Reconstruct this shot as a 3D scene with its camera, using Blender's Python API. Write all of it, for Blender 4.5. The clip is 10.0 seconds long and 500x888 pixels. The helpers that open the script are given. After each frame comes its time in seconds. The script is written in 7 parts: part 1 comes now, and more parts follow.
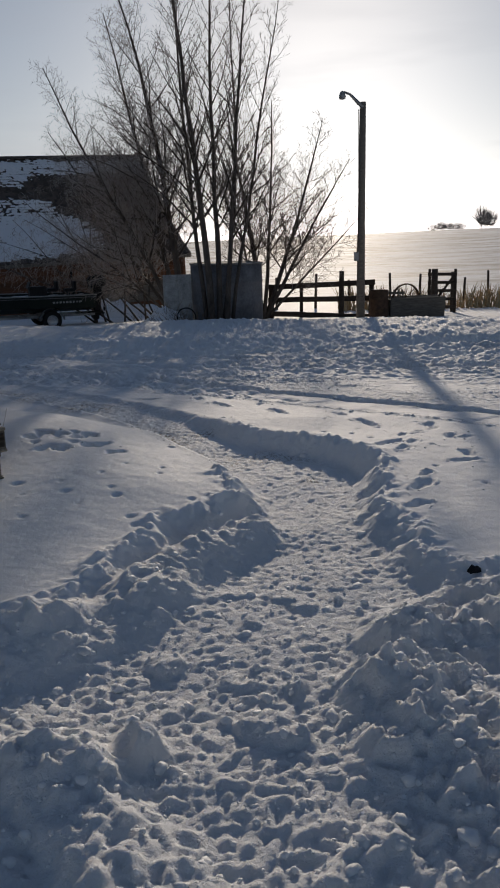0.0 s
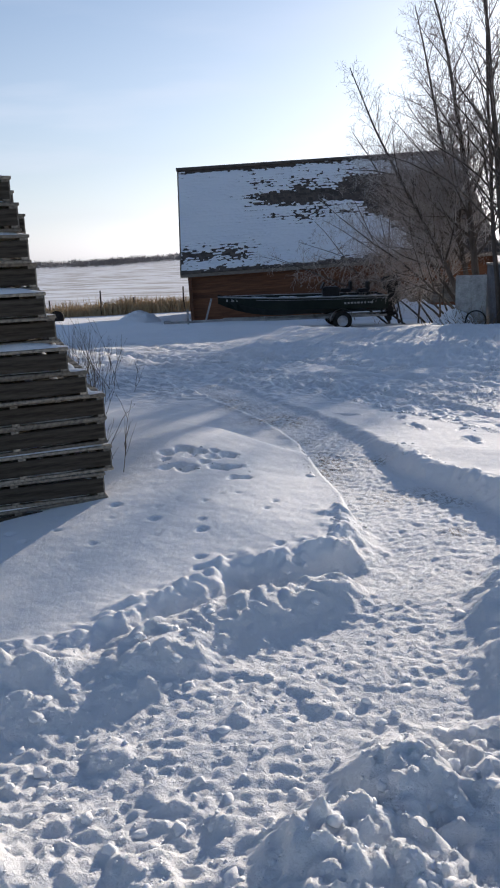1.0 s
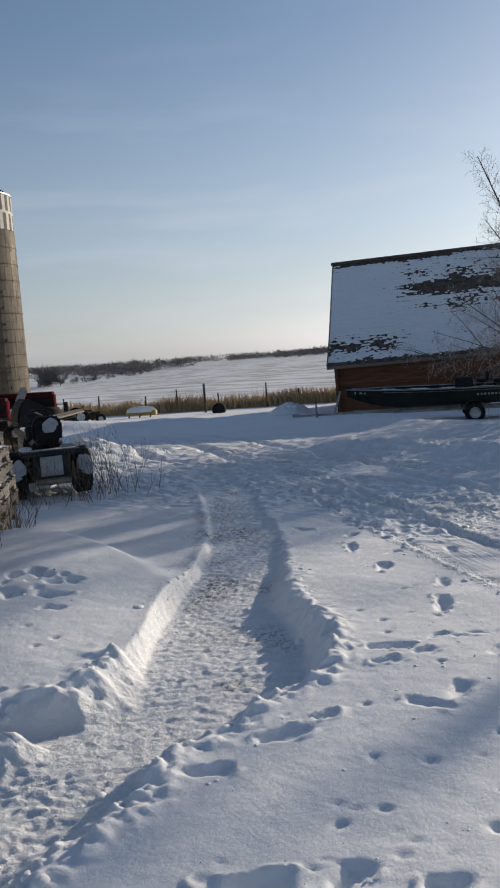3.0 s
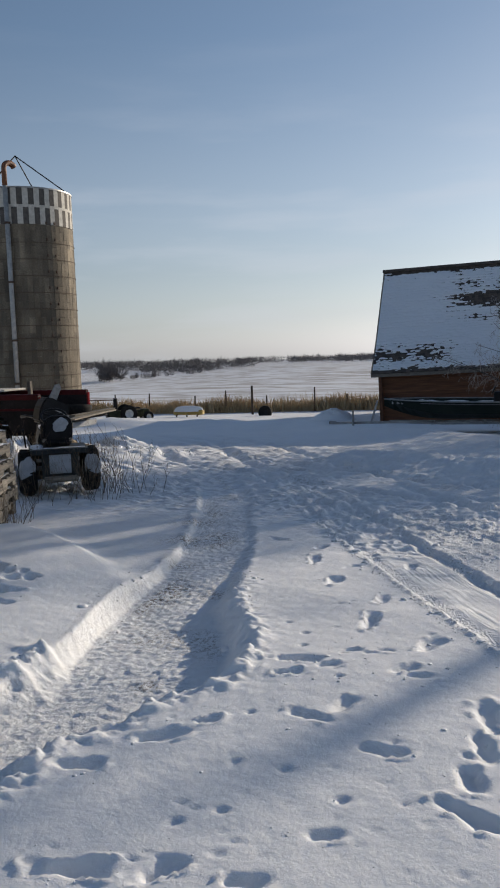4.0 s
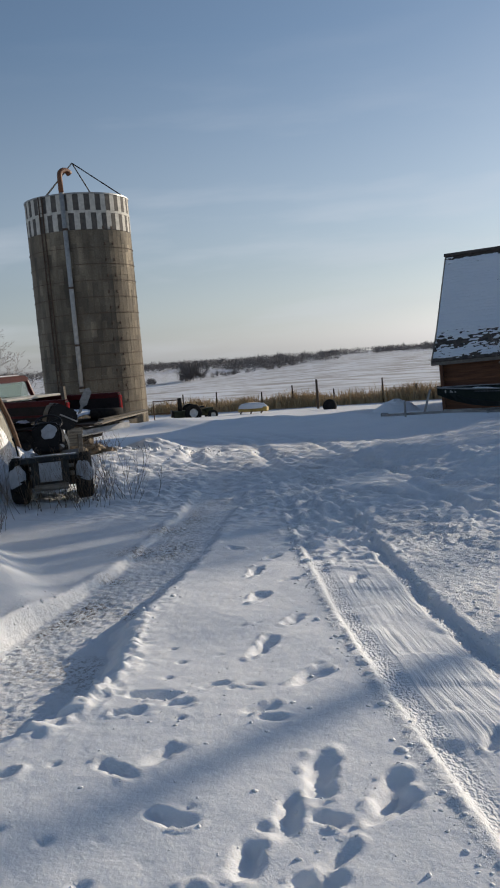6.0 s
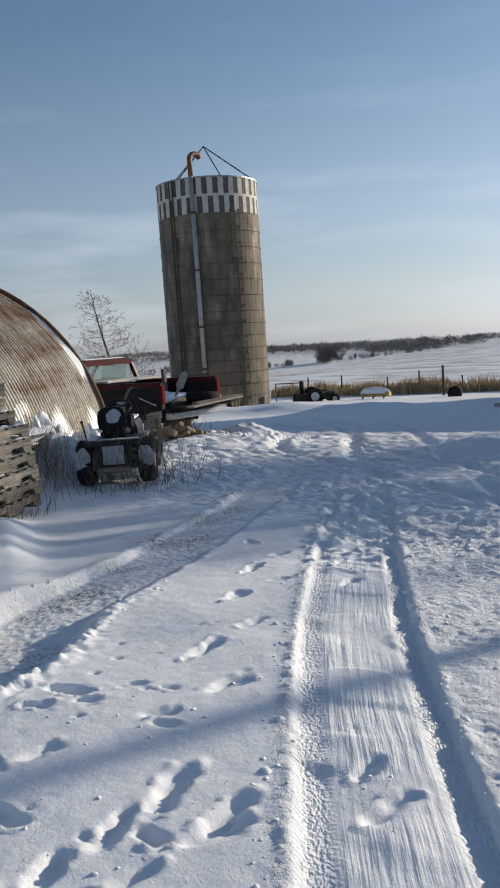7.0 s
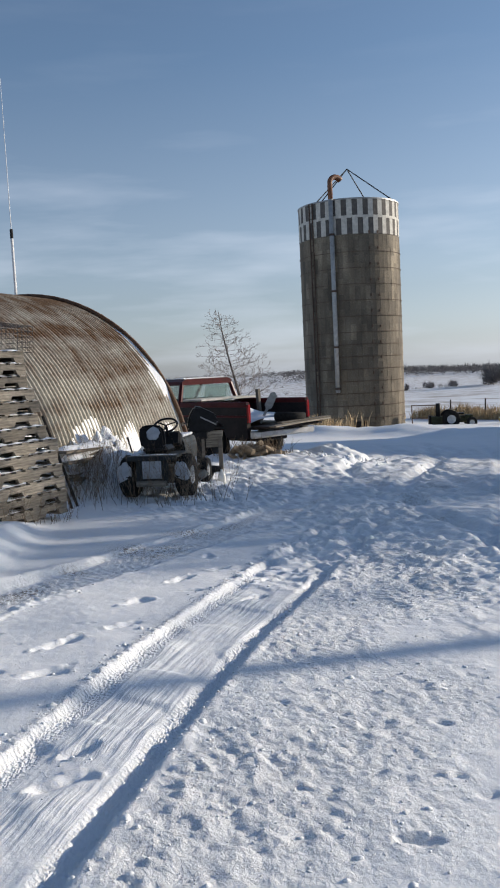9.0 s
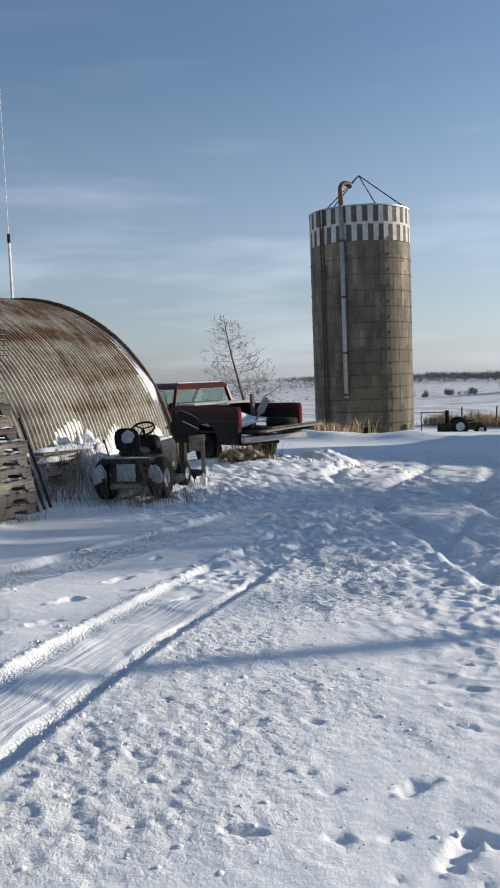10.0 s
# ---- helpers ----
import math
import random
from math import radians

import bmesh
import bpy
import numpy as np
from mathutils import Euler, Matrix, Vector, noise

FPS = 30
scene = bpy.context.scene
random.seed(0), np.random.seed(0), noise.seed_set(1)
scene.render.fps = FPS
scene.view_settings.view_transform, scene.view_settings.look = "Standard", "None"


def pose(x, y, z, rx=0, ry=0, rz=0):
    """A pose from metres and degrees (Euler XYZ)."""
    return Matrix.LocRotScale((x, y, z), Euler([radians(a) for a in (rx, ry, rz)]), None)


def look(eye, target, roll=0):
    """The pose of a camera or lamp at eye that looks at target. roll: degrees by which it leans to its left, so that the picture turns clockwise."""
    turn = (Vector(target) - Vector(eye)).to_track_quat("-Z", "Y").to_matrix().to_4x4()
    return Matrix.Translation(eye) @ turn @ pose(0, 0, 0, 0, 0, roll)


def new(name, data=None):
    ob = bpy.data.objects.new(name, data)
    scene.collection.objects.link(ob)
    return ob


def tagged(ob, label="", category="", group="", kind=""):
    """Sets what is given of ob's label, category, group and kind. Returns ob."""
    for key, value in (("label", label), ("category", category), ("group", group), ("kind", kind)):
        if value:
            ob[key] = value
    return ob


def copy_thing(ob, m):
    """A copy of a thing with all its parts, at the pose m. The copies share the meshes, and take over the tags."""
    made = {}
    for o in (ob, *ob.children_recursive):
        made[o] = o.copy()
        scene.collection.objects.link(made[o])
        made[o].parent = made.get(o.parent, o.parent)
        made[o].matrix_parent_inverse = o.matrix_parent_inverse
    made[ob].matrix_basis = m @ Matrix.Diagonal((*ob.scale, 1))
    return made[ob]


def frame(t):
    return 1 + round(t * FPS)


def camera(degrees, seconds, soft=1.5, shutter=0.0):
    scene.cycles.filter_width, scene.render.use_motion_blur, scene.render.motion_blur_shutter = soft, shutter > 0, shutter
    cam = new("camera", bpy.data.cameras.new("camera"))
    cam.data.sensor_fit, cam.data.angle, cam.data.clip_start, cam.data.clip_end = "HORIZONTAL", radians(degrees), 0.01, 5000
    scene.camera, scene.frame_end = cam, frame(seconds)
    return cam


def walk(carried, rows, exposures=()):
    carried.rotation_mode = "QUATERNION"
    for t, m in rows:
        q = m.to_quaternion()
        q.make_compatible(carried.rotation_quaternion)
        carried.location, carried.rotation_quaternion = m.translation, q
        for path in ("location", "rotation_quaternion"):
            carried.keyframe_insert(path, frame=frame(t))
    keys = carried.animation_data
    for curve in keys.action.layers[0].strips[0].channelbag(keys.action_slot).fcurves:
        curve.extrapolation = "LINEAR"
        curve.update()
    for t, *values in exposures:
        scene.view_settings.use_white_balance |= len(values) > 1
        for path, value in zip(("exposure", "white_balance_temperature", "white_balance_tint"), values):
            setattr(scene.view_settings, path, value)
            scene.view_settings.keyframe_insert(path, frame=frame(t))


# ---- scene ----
cam = camera(33.2, 10.0, soft=1.95)
METRES, EYE, TILT, LEAN, TURN = 9.317, 1.5, 0.0, 0.0, 0.0
ROWS = [
    (0.0, 0.0, 0.0, 0.0, -0.35, -13.84, 1.42),
    (0.5, 0.059, 0.0431, -0.0016, 13.5, -13.88, 1.75),
    (1.0, 0.1136, 0.0921, 0.0014, 21.75, -13.27, 2.32),
    (1.5, 0.1706, 0.1316, 0.0049, 28.18, -8.5, 2.57),
    (2.0, 0.2166, 0.1757, 0.0049, 30.53, -8.09, 1.88),
    (3.5, 0.3503, 0.2665, 0.0085, 37.92, -6.16, 3.8),
    (4.0, 0.3805, 0.2752, 0.0129, 39.62, -6.34, 1.93),
    (4.5, 0.3893, 0.2811, 0.0133, 40.35, -6.26, 2.23),
    (5.0, 0.3986, 0.3015, 0.0075, 41.92, -6.59, 4.57),
    (5.5, 0.4152, 0.3496, 0.0064, 43.17, -6.36, 4.94),
    (7.0, 0.5002, 0.4895, 0.0089, 55.02, -6.91, 3.86),
    (7.5, 0.5417, 0.5292, 0.0094, 60.52, -7.02, 3.62),
    (8.0, 0.5828, 0.5727, 0.0073, 60.97, -7.01, 3.94),
    (8.5, 0.624, 0.5978, 0.0107, 61.95, -6.68, 3.69),
    (9.0, 0.6357, 0.6328, 0.0069, 66.53, -5.03, 2.83),
    (9.5, 0.6493, 0.6618, 0.0077, 68.0, -4.63, 2.2),
    (10.0, 0.6742, 0.6929, 0.0045, 68.0, -4.64, 2.22),
]
walk(cam, [(t, pose(0, 0, EYE, TILT, LEAN, TURN) @ pose(METRES * x, METRES * y, METRES * z, 90 + pitch, roll, yaw)) for t, x, y, z, yaw, pitch, roll in ROWS],
     exposures=[(0.0, -0.88, 6400, 13), (0.25, -0.72, 6350, 13), (0.5, -0.1, 6100, 14), (1.0, 0.24, 6100, 14), (1.5, 0.05, 6150, 14), (2.0, -0.12, 6300, 12), (5.7, -0.15, 6300, 11), (7.0, 0.05, 6100, 10), (8.5, 0.15, 5980, 11), (10.0, 0.24, 6020, 10)])


# ---- world, sun ----
SUN_YAW, SUN_UP = -5.0, 14.0          # degrees: to the left of +y, above the horizon
sun_way = Vector((-math.sin(radians(SUN_YAW)) * math.cos(radians(SUN_UP)), math.cos(radians(SUN_YAW)) * math.cos(radians(SUN_UP)), math.sin(radians(SUN_UP))))
world = bpy.data.worlds.new("winter_sky")
scene.world = world
world.use_nodes = True
wn, wl = world.node_tree.nodes, world.node_tree.links
sky = wn.new("ShaderNodeTexSky")
sky.sky_type, sky.sun_disc = "NISHITA", False
sky.sun_elevation, sky.sun_rotation = radians(SUN_UP), radians(-SUN_YAW)
sky.air_density, sky.dust_density, sky.ozone_density = 1.0, 0.5, 2.4
wn["Background"].inputs[1].default_value = 0.10
pale = wn.new("ShaderNodeHueSaturation")
pale.inputs["Saturation"].default_value = 0.34
wl.new(sky.outputs[0], pale.inputs["Color"])
cool = wn.new("ShaderNodeMix")
cool.data_type, cool.blend_type = "RGBA", "MULTIPLY"
cool.inputs[0].default_value, cool.inputs[7].default_value = 1.0, (0.95, 1.0, 1.09, 1)
wl.new(pale.outputs[0], cool.inputs[6])
way, split = wn.new("ShaderNodeTexCoord"), wn.new("ShaderNodeSeparateXYZ")
wl.new(way.outputs["Generated"], split.inputs[0])
low = wn.new("ShaderNodeMapRange")          # haze whitens the lowest sky
low.inputs[1].default_value, low.inputs[2].default_value, low.inputs[3].default_value, low.inputs[4].default_value = 0.0, 0.34, 1.0, 0.16
wl.new(split.outputs[2], low.inputs[0])
hazy = wn.new("ShaderNodeMix")
hazy.data_type = "RGBA"
wl.new(low.outputs[0], hazy.inputs[0]), wl.new(sky.outputs[0], hazy.inputs[6]), wl.new(cool.outputs[2], hazy.inputs[7])
thin = wn.new("ShaderNodeMapping")          # thin streaks of cirrus
thin.inputs["Scale"].default_value = (1.8, 1.8, 12.0)
wl.new(way.outputs["Generated"], thin.inputs[0])
veil = wn.new("ShaderNodeTexNoise")
veil.inputs["Scale"].default_value, veil.inputs["Detail"].default_value = 1.9, 5
wl.new(thin.outputs[0], veil.inputs["Vector"])
amount = wn.new("ShaderNodeMapRange")
amount.inputs[1].default_value, amount.inputs[2].default_value, amount.inputs[3].default_value, amount.inputs[4].default_value = 0.50, 0.76, 0.0, 0.42
wl.new(veil.outputs[0], amount.inputs[0])
deep = wn.new("ShaderNodeMapRange")
deep.inputs[1].default_value, deep.inputs[2].default_value, deep.inputs[3].default_value, deep.inputs[4].default_value = 0.12, 0.30, 1.0, 0.12
wl.new(split.outputs[2], deep.inputs[0])
wisps = wn.new("ShaderNodeMath")
wisps.operation = "MULTIPLY"
wl.new(amount.outputs[0], wisps.inputs[0]), wl.new(deep.outputs[0], wisps.inputs[1])
cirrus = wn.new("ShaderNodeMix")
cirrus.data_type = "RGBA"
cirrus.inputs[7].default_value = (7.2, 7.5, 8.0, 1)
wl.new(wisps.outputs[0], cirrus.inputs[0]), wl.new(hazy.outputs[2], cirrus.inputs[6])
wl.new(cirrus.outputs[2], wn["Background"].inputs[0])
sun = new("sun", bpy.data.lights.new("sun", "SUN"))
sun.data.energy, sun.data.angle, sun.data.color = 4.8, radians(0.7), (1.0, 0.86, 0.67)
sun.matrix_world = look(sun_way * 60, (0, 0, 0))


# ---- materials ----
def material(name, rough=0.6, metal=0.0):
    m = bpy.data.materials.new(name)
    m.use_nodes = True
    n, l = m.node_tree.nodes, m.node_tree.links
    b = n["Principled BSDF"]
    b.inputs["Roughness"].default_value, b.inputs["Metallic"].default_value = rough, metal
    return m, n, l, b


def mapped(n, l, scale=(1, 1, 1), source="Object"):
    c, m = n.new("ShaderNodeTexCoord"), n.new("ShaderNodeMapping")
    m.inputs["Scale"].default_value = scale
    l.new(c.outputs[source], m.inputs[0])
    return m.outputs[0]


def noise_of(n, l, where, scale, detail=4, rough=0.55):
    t = n.new("ShaderNodeTexNoise")
    t.inputs["Scale"].default_value, t.inputs["Detail"].default_value, t.inputs["Roughness"].default_value = scale, detail, rough
    l.new(where, t.inputs["Vector"])
    return t.outputs[0]


def ramp_of(n, l, value, stops):
    r = n.new("ShaderNodeValToRGB")
    e = r.color_ramp.elements
    while len(e) < len(stops):
        e.new(0.5)
    for k, (p, c) in zip(e, stops):
        k.position, k.color = p, (*c, 1) if len(c) == 3 else c
    l.new(value, r.inputs[0])
    return r.outputs[0]


def mix_of(n, l, fac, a, b, mode="MIX"):
    m = n.new("ShaderNodeMix")
    m.data_type, m.blend_type = "RGBA", mode
    for k, v in ((0, fac), (6, a), (7, b)):
        if isinstance(v, bpy.types.NodeSocket):
            l.new(v, m.inputs[k])
        else:
            m.inputs[k].default_value = v if k == 0 else (*v, 1)
    return m.outputs[2]


def bump_of(n, l, b, height, strength=0.3, distance=0.01):
    u = n.new("ShaderNodeBump")
    u.inputs["Strength"].default_value, u.inputs["Distance"].default_value = strength, distance
    l.new(height, u.inputs["Height"])
    l.new(u.outputs[0], b.inputs["Normal"])


def worn(name, dark, light, rough=0.7, metal=0.0, scale=6.0, stretch=(1, 1, 1), bump=0.2, depth=0.004, random_tone=0.0):
    """Two tones of one surface mixed at two scales, with fine relief."""
    m, n, l, b = material(name, rough, metal)
    w = mapped(n, l, stretch)
    a, c = noise_of(n, l, w, scale, 5), noise_of(n, l, w, scale * 6, 3)
    both = mix_of(n, l, 0.35, a, c)
    tone = ramp_of(n, l, both, [(0.36, dark), (0.66, light)])
    if random_tone:
        o = n.new("ShaderNodeObjectInfo")
        v = ramp_of(n, l, o.outputs["Random"], [(0, (1 - random_tone,) * 3), (1, (1 + random_tone * 0.4,) * 3)])
        tone = mix_of(n, l, 1.0, tone, v, "MULTIPLY")
    l.new(tone, b.inputs["Base Color"])
    bump_of(n, l, b, c, bump, depth)
    if max(light) < 0.11:
        b.inputs["Specular IOR Level"].default_value = 0.15
    return m


def snow_material():
    m, n, l, b = material("snow", 0.62)
    w = mapped(n, l)
    fine, mid, wide = noise_of(n, l, w, 120, 4, 0.7), noise_of(n, l, w, 14, 6, 0.7), noise_of(n, l, w, 0.7, 4)
    tone = ramp_of(n, l, mix_of(n, l, 0.5, wide, mid), [(0.3, (0.80, 0.82, 0.85)), (0.7, (0.90, 0.90, 0.90))])
    l.new(tone, b.inputs["Base Color"])
    b.inputs["Specular IOR Level"].default_value = 0.16
    b.inputs["Subsurface Weight"].default_value, b.inputs["Subsurface Scale"].default_value = 0.16, 0.02
    b.inputs["Subsurface Radius"].default_value = (0.9, 1.0, 1.2)
    u, v = n.new("ShaderNodeBump"), n.new("ShaderNodeBump")
    u.inputs["Strength"].default_value, u.inputs["Distance"].default_value = 0.4, 0.008
    v.inputs["Strength"].default_value, v.inputs["Distance"].default_value = 0.5, 0.018
    l.new(fine, u.inputs["Height"]), l.new(mid, v.inputs["Height"])
    l.new(v.outputs[0], u.inputs["Normal"]), l.new(u.outputs[0], b.inputs["Normal"])
    return m, n, l, b, tone, w, (u, v)


def ground_material():
    """Snow; out in the fields stubble pokes through it in rows."""
    m, n, l, b, tone, w, (u, v) = snow_material()
    m.name = "field_snow"
    b.inputs["Roughness"].default_value, b.inputs["Specular IOR Level"].default_value = 0.72, 0.10
    u.inputs["Strength"].default_value, v.inputs["Strength"].default_value = 0.22, 0.35
    rows = n.new("ShaderNodeMapping")
    rows.inputs["Rotation"].default_value = (0, 0, radians(28))
    rows.inputs["Scale"].default_value = (0.13, 0.34, 1)
    l.new(w, rows.inputs[0])
    stub = noise_of(n, l, rows.outputs[0], 1.0, 8, 0.7)
    patch = ramp_of(n, l, stub, [(0.45, (0, 0, 0)), (0.62, (1, 1, 1))])
    far = n.new("ShaderNodeVectorMath")
    far.operation = "LENGTH"
    l.new(w, far.inputs[0])
    out = n.new("ShaderNodeMapRange")
    out.inputs[1].default_value, out.inputs[2].default_value, out.inputs[4].default_value = 46, 70, 0.85
    l.new(far.outputs["Value"], out.inputs[0])
    f = n.new("ShaderNodeMath")
    f.operation = "MULTIPLY"
    l.new(patch, f.inputs[0]), l.new(out.outputs[0], f.inputs[1])
    rough = n.new("ShaderNodeAttribute")
    rough.attribute_name = "broken"
    cells = n.new("ShaderNodeTexVoronoi")
    cells.inputs["Scale"].default_value, cells.inputs["Randomness"].default_value = 24, 1.0
    warp = mix_of(n, l, 0.06, w, noise_of(n, l, w, 20, 3), "ADD")
    l.new(warp, cells.inputs["Vector"])
    crumb = n.new("ShaderNodeMath")
    crumb.operation = "MULTIPLY_ADD"
    crumb.inputs[1].default_value = -0.5
    l.new(cells.outputs["Distance"], crumb.inputs[0]), l.new(noise_of(n, l, w, 52, 5, 0.72), crumb.inputs[2])
    tall = n.new("ShaderNodeMath")
    tall.operation = "MULTIPLY"
    l.new(crumb.outputs[0], tall.inputs[0]), l.new(rough.outputs["Fac"], tall.inputs[1])
    k = n.new("ShaderNodeBump")
    k.inputs["Strength"].default_value, k.inputs["Distance"].default_value = 0.7, 0.024
    l.new(tall.outputs[0], k.inputs["Height"]), l.new(k.outputs[0], v.inputs["Normal"])
    lane, rake, tread = n.new("ShaderNodeAttribute"), n.new("ShaderNodeAttribute"), n.new("ShaderNodeAttribute")
    lane.attribute_name, rake.attribute_name, tread.attribute_name = "lane", "rake", "tread"

    def ridges(scale, mask, strength, distance, after, detail):
        fit = n.new("ShaderNodeMapping")
        fit.inputs["Scale"].default_value = scale
        l.new(lane.outputs["Vector"], fit.inputs[0])
        h = n.new("ShaderNodeMath")
        h.operation = "MULTIPLY"
        l.new(noise_of(n, l, fit.outputs[0], 1.0, detail, 0.55), h.inputs[0]), l.new(mask.outputs["Fac"], h.inputs[1])
        q = n.new("ShaderNodeBump")
        q.inputs["Strength"].default_value, q.inputs["Distance"].default_value = strength, distance
        l.new(h.outputs[0], q.inputs["Height"]), l.new(q.outputs[0], after.inputs["Normal"])
        return q
    combed = ridges((25, 1.6, 0), rake, 0.45, 0.03, k, 3)
    ridges((46, 40, 0), tread, 0.6, 0.03, combed, 1)
    grit = n.new("ShaderNodeAttribute")
    grit.attribute_name = "dirt"
    specks = ramp_of(n, l, noise_of(n, l, w, 34, 5, 0.75), [(0.48, (0, 0, 0)), (0.58, (1, 1, 1))])
    g = n.new("ShaderNodeMath")
    g.operation = "MULTIPLY"
    l.new(specks, g.inputs[0]), l.new(grit.outputs["Fac"], g.inputs[1])
    trodden = mix_of(n, l, g.outputs[0], tone, (0.20, 0.165, 0.125))
    l.new(mix_of(n, l, f.outputs[0], trodden, (0.34, 0.29, 0.24)), b.inputs["Base Color"])
    return m


SNOW = snow_material()[0]
GROUND = ground_material()
BARK = worn("grey_bark", (0.045, 0.036, 0.03), (0.13, 0.105, 0.085), 0.9, scale=8, stretch=(1, 1, 0.25))
TWIG = worn("brown_twig", (0.13, 0.10, 0.085), (0.30, 0.25, 0.215), 0.6, scale=12)
OLD_WOOD = worn("weathered_grey_wood", (0.10, 0.085, 0.07), (0.27, 0.23, 0.18), 0.85, scale=5, stretch=(1, 8, 8), random_tone=0.35)
PALLET_WOOD = worn("pallet_wood", (0.09, 0.077, 0.06), (0.42, 0.365, 0.285), 0.85, scale=5, stretch=(0.6, 9, 9), random_tone=0.5)
# for the pallet ends: their shade is put into this dark colour
SHADED_WOOD = worn("shaded_dark_wood", (0.022, 0.018, 0.014), (0.085, 0.072, 0.056), 0.85, scale=5, stretch=(9, 0.6, 9))
BARN_RED = worn("faded_brown_red_boards", (0.085, 0.034, 0.016), (0.21, 0.085, 0.036), 0.85, scale=3, stretch=(0.5, 6, 6), random_tone=0.3)
SHINGLE = worn("dark_wood_shingle", (0.045, 0.035, 0.028), (0.13, 0.10, 0.08), 0.9, scale=6, random_tone=0.5)
STEEL = worn("galvanised_steel", (0.20, 0.20, 0.20), (0.42, 0.42, 0.41), 0.5, 0.6, scale=4)
GREY_PANEL = worn("dull_grey_steel", (0.11, 0.11, 0.12), (0.23, 0.23, 0.24), 0.65, 0.2, scale=3)
BLACK = worn("black_plastic", (0.008, 0.008, 0.009), (0.022, 0.022, 0.024), 0.45, scale=8)
RUBBER = worn("tyre_rubber", (0.010, 0.010, 0.010), (0.030, 0.029, 0.028), 0.85, scale=14)


# ---- mesh helpers ----
def put(name, bm, mat, parent=None, label="", smooth=False):
    me = bpy.data.meshes.new(name)
    bm.normal_update()
    bm.to_mesh(me)
    bm.free()
    for m in (mat if isinstance(mat, (list, tuple)) else [mat]):
        me.materials.append(m)
    if smooth:
        me.polygons.foreach_set("use_smooth", [True] * len(me.polygons))
    ob = new(name, me)
    ob.parent = parent
    if label:
        ob["label"] = label
    return ob


part = put


def base(name, m, label, category, group="", kind=""):
    ob = new(name)
    ob.empty_display_size = 0.2
    ob.matrix_world = m
    return tagged(ob, label, category, group, kind)


def slab(bm, size, m=None, bevel=0.0):
    """A box of that size, its middle at m, with chamfered edges."""
    if m is None:
        m = Matrix()
    v = bmesh.ops.create_cube(bm, size=1, matrix=m @ Matrix.Diagonal((*size, 1)))["verts"]
    if bevel:
        bmesh.ops.bevel(bm, geom=list({e for k in v for e in k.link_edges}), offset=bevel, segments=1, affect="EDGES", clamp_overlap=True)
    return bm


def box(size, m=None, bevel=0.004):
    return slab(bmesh.new(), size, m, bevel)


def rod(bm, a, b, r, r2=None, sides=8):
    a, b = Vector(a), Vector(b)
    m = Matrix.Translation((a + b) / 2) @ (b - a).to_track_quat("Z", "Y").to_matrix().to_4x4()
    bmesh.ops.create_cone(bm, cap_ends=True, segments=sides, radius1=r, radius2=r if r2 is None else r2, depth=(b - a).length, matrix=m)
    return bm


def tube(points, radius, sides=6, bm=None):
    """A tube through points; radius: one, or one for each point."""
    bm = bm or bmesh.new()
    pts = [Vector(p) for p in points]
    rad = radius if isinstance(radius, (list, tuple)) else [radius] * len(pts)
    rings = []
    for i, (p, r) in enumerate(zip(pts, rad)):
        way = (pts[min(i + 1, len(pts) - 1)] - pts[max(i - 1, 0)]).normalized()
        s = way.orthogonal().normalized() if i == 0 else (rings_s - way * rings_s.dot(way)).normalized()
        rings_s = s
        u = way.cross(s)
        rings.append([bm.verts.new(p + (s * math.cos(k * math.tau / sides) + u * math.sin(k * math.tau / sides)) * r) for k in range(sides)])
    for a, b in zip(rings, rings[1:]):
        for k in range(sides):
            bm.faces.new((a[k], a[(k + 1) % sides], b[(k + 1) % sides], b[k]))
    bm.faces.new(rings[0][::-1]), bm.faces.new(rings[-1])
    return bm


def lathe(profile, sides=24, m=None, bm=None):
    """A turned shape round z from (radius, height) pairs."""
    bm = bm or bmesh.new()
    m = m or Matrix()
    rings = [[bm.verts.new(m @ Vector((r * math.cos(k * math.tau / sides), r * math.sin(k * math.tau / sides), z))) for k in range(sides)] for r, z in profile]
    for a, b in zip(rings, rings[1:]):
        for k in range(sides):
            bm.faces.new((a[k], a[(k + 1) % sides], b[(k + 1) % sides], b[k]))
    return bm


def prism(outline, depth, m=None, bm=None):
    """An outline in x, z pushed through depth along y (centred)."""
    bm = bm or bmesh.new()
    m = m or Matrix()
    a = [bm.verts.new(m @ Vector((x, -depth / 2, z))) for x, z in outline]
    b = [bm.verts.new(m @ Vector((x, depth / 2, z))) for x, z in outline]
    bm.faces.new(a), bm.faces.new(b[::-1])
    for i in range(len(a)):
        j = (i + 1) % len(a)
        bm.faces.new((a[j], a[i], b[i], b[j]))
    bmesh.ops.recalc_face_normals(bm, faces=bm.faces[:])
    return bm


# ---- the lie of the land ----
rng = np.random.default_rng(5)
HASH = rng.permutation(1024)
ANGLES = rng.uniform(0, math.tau, 1024)


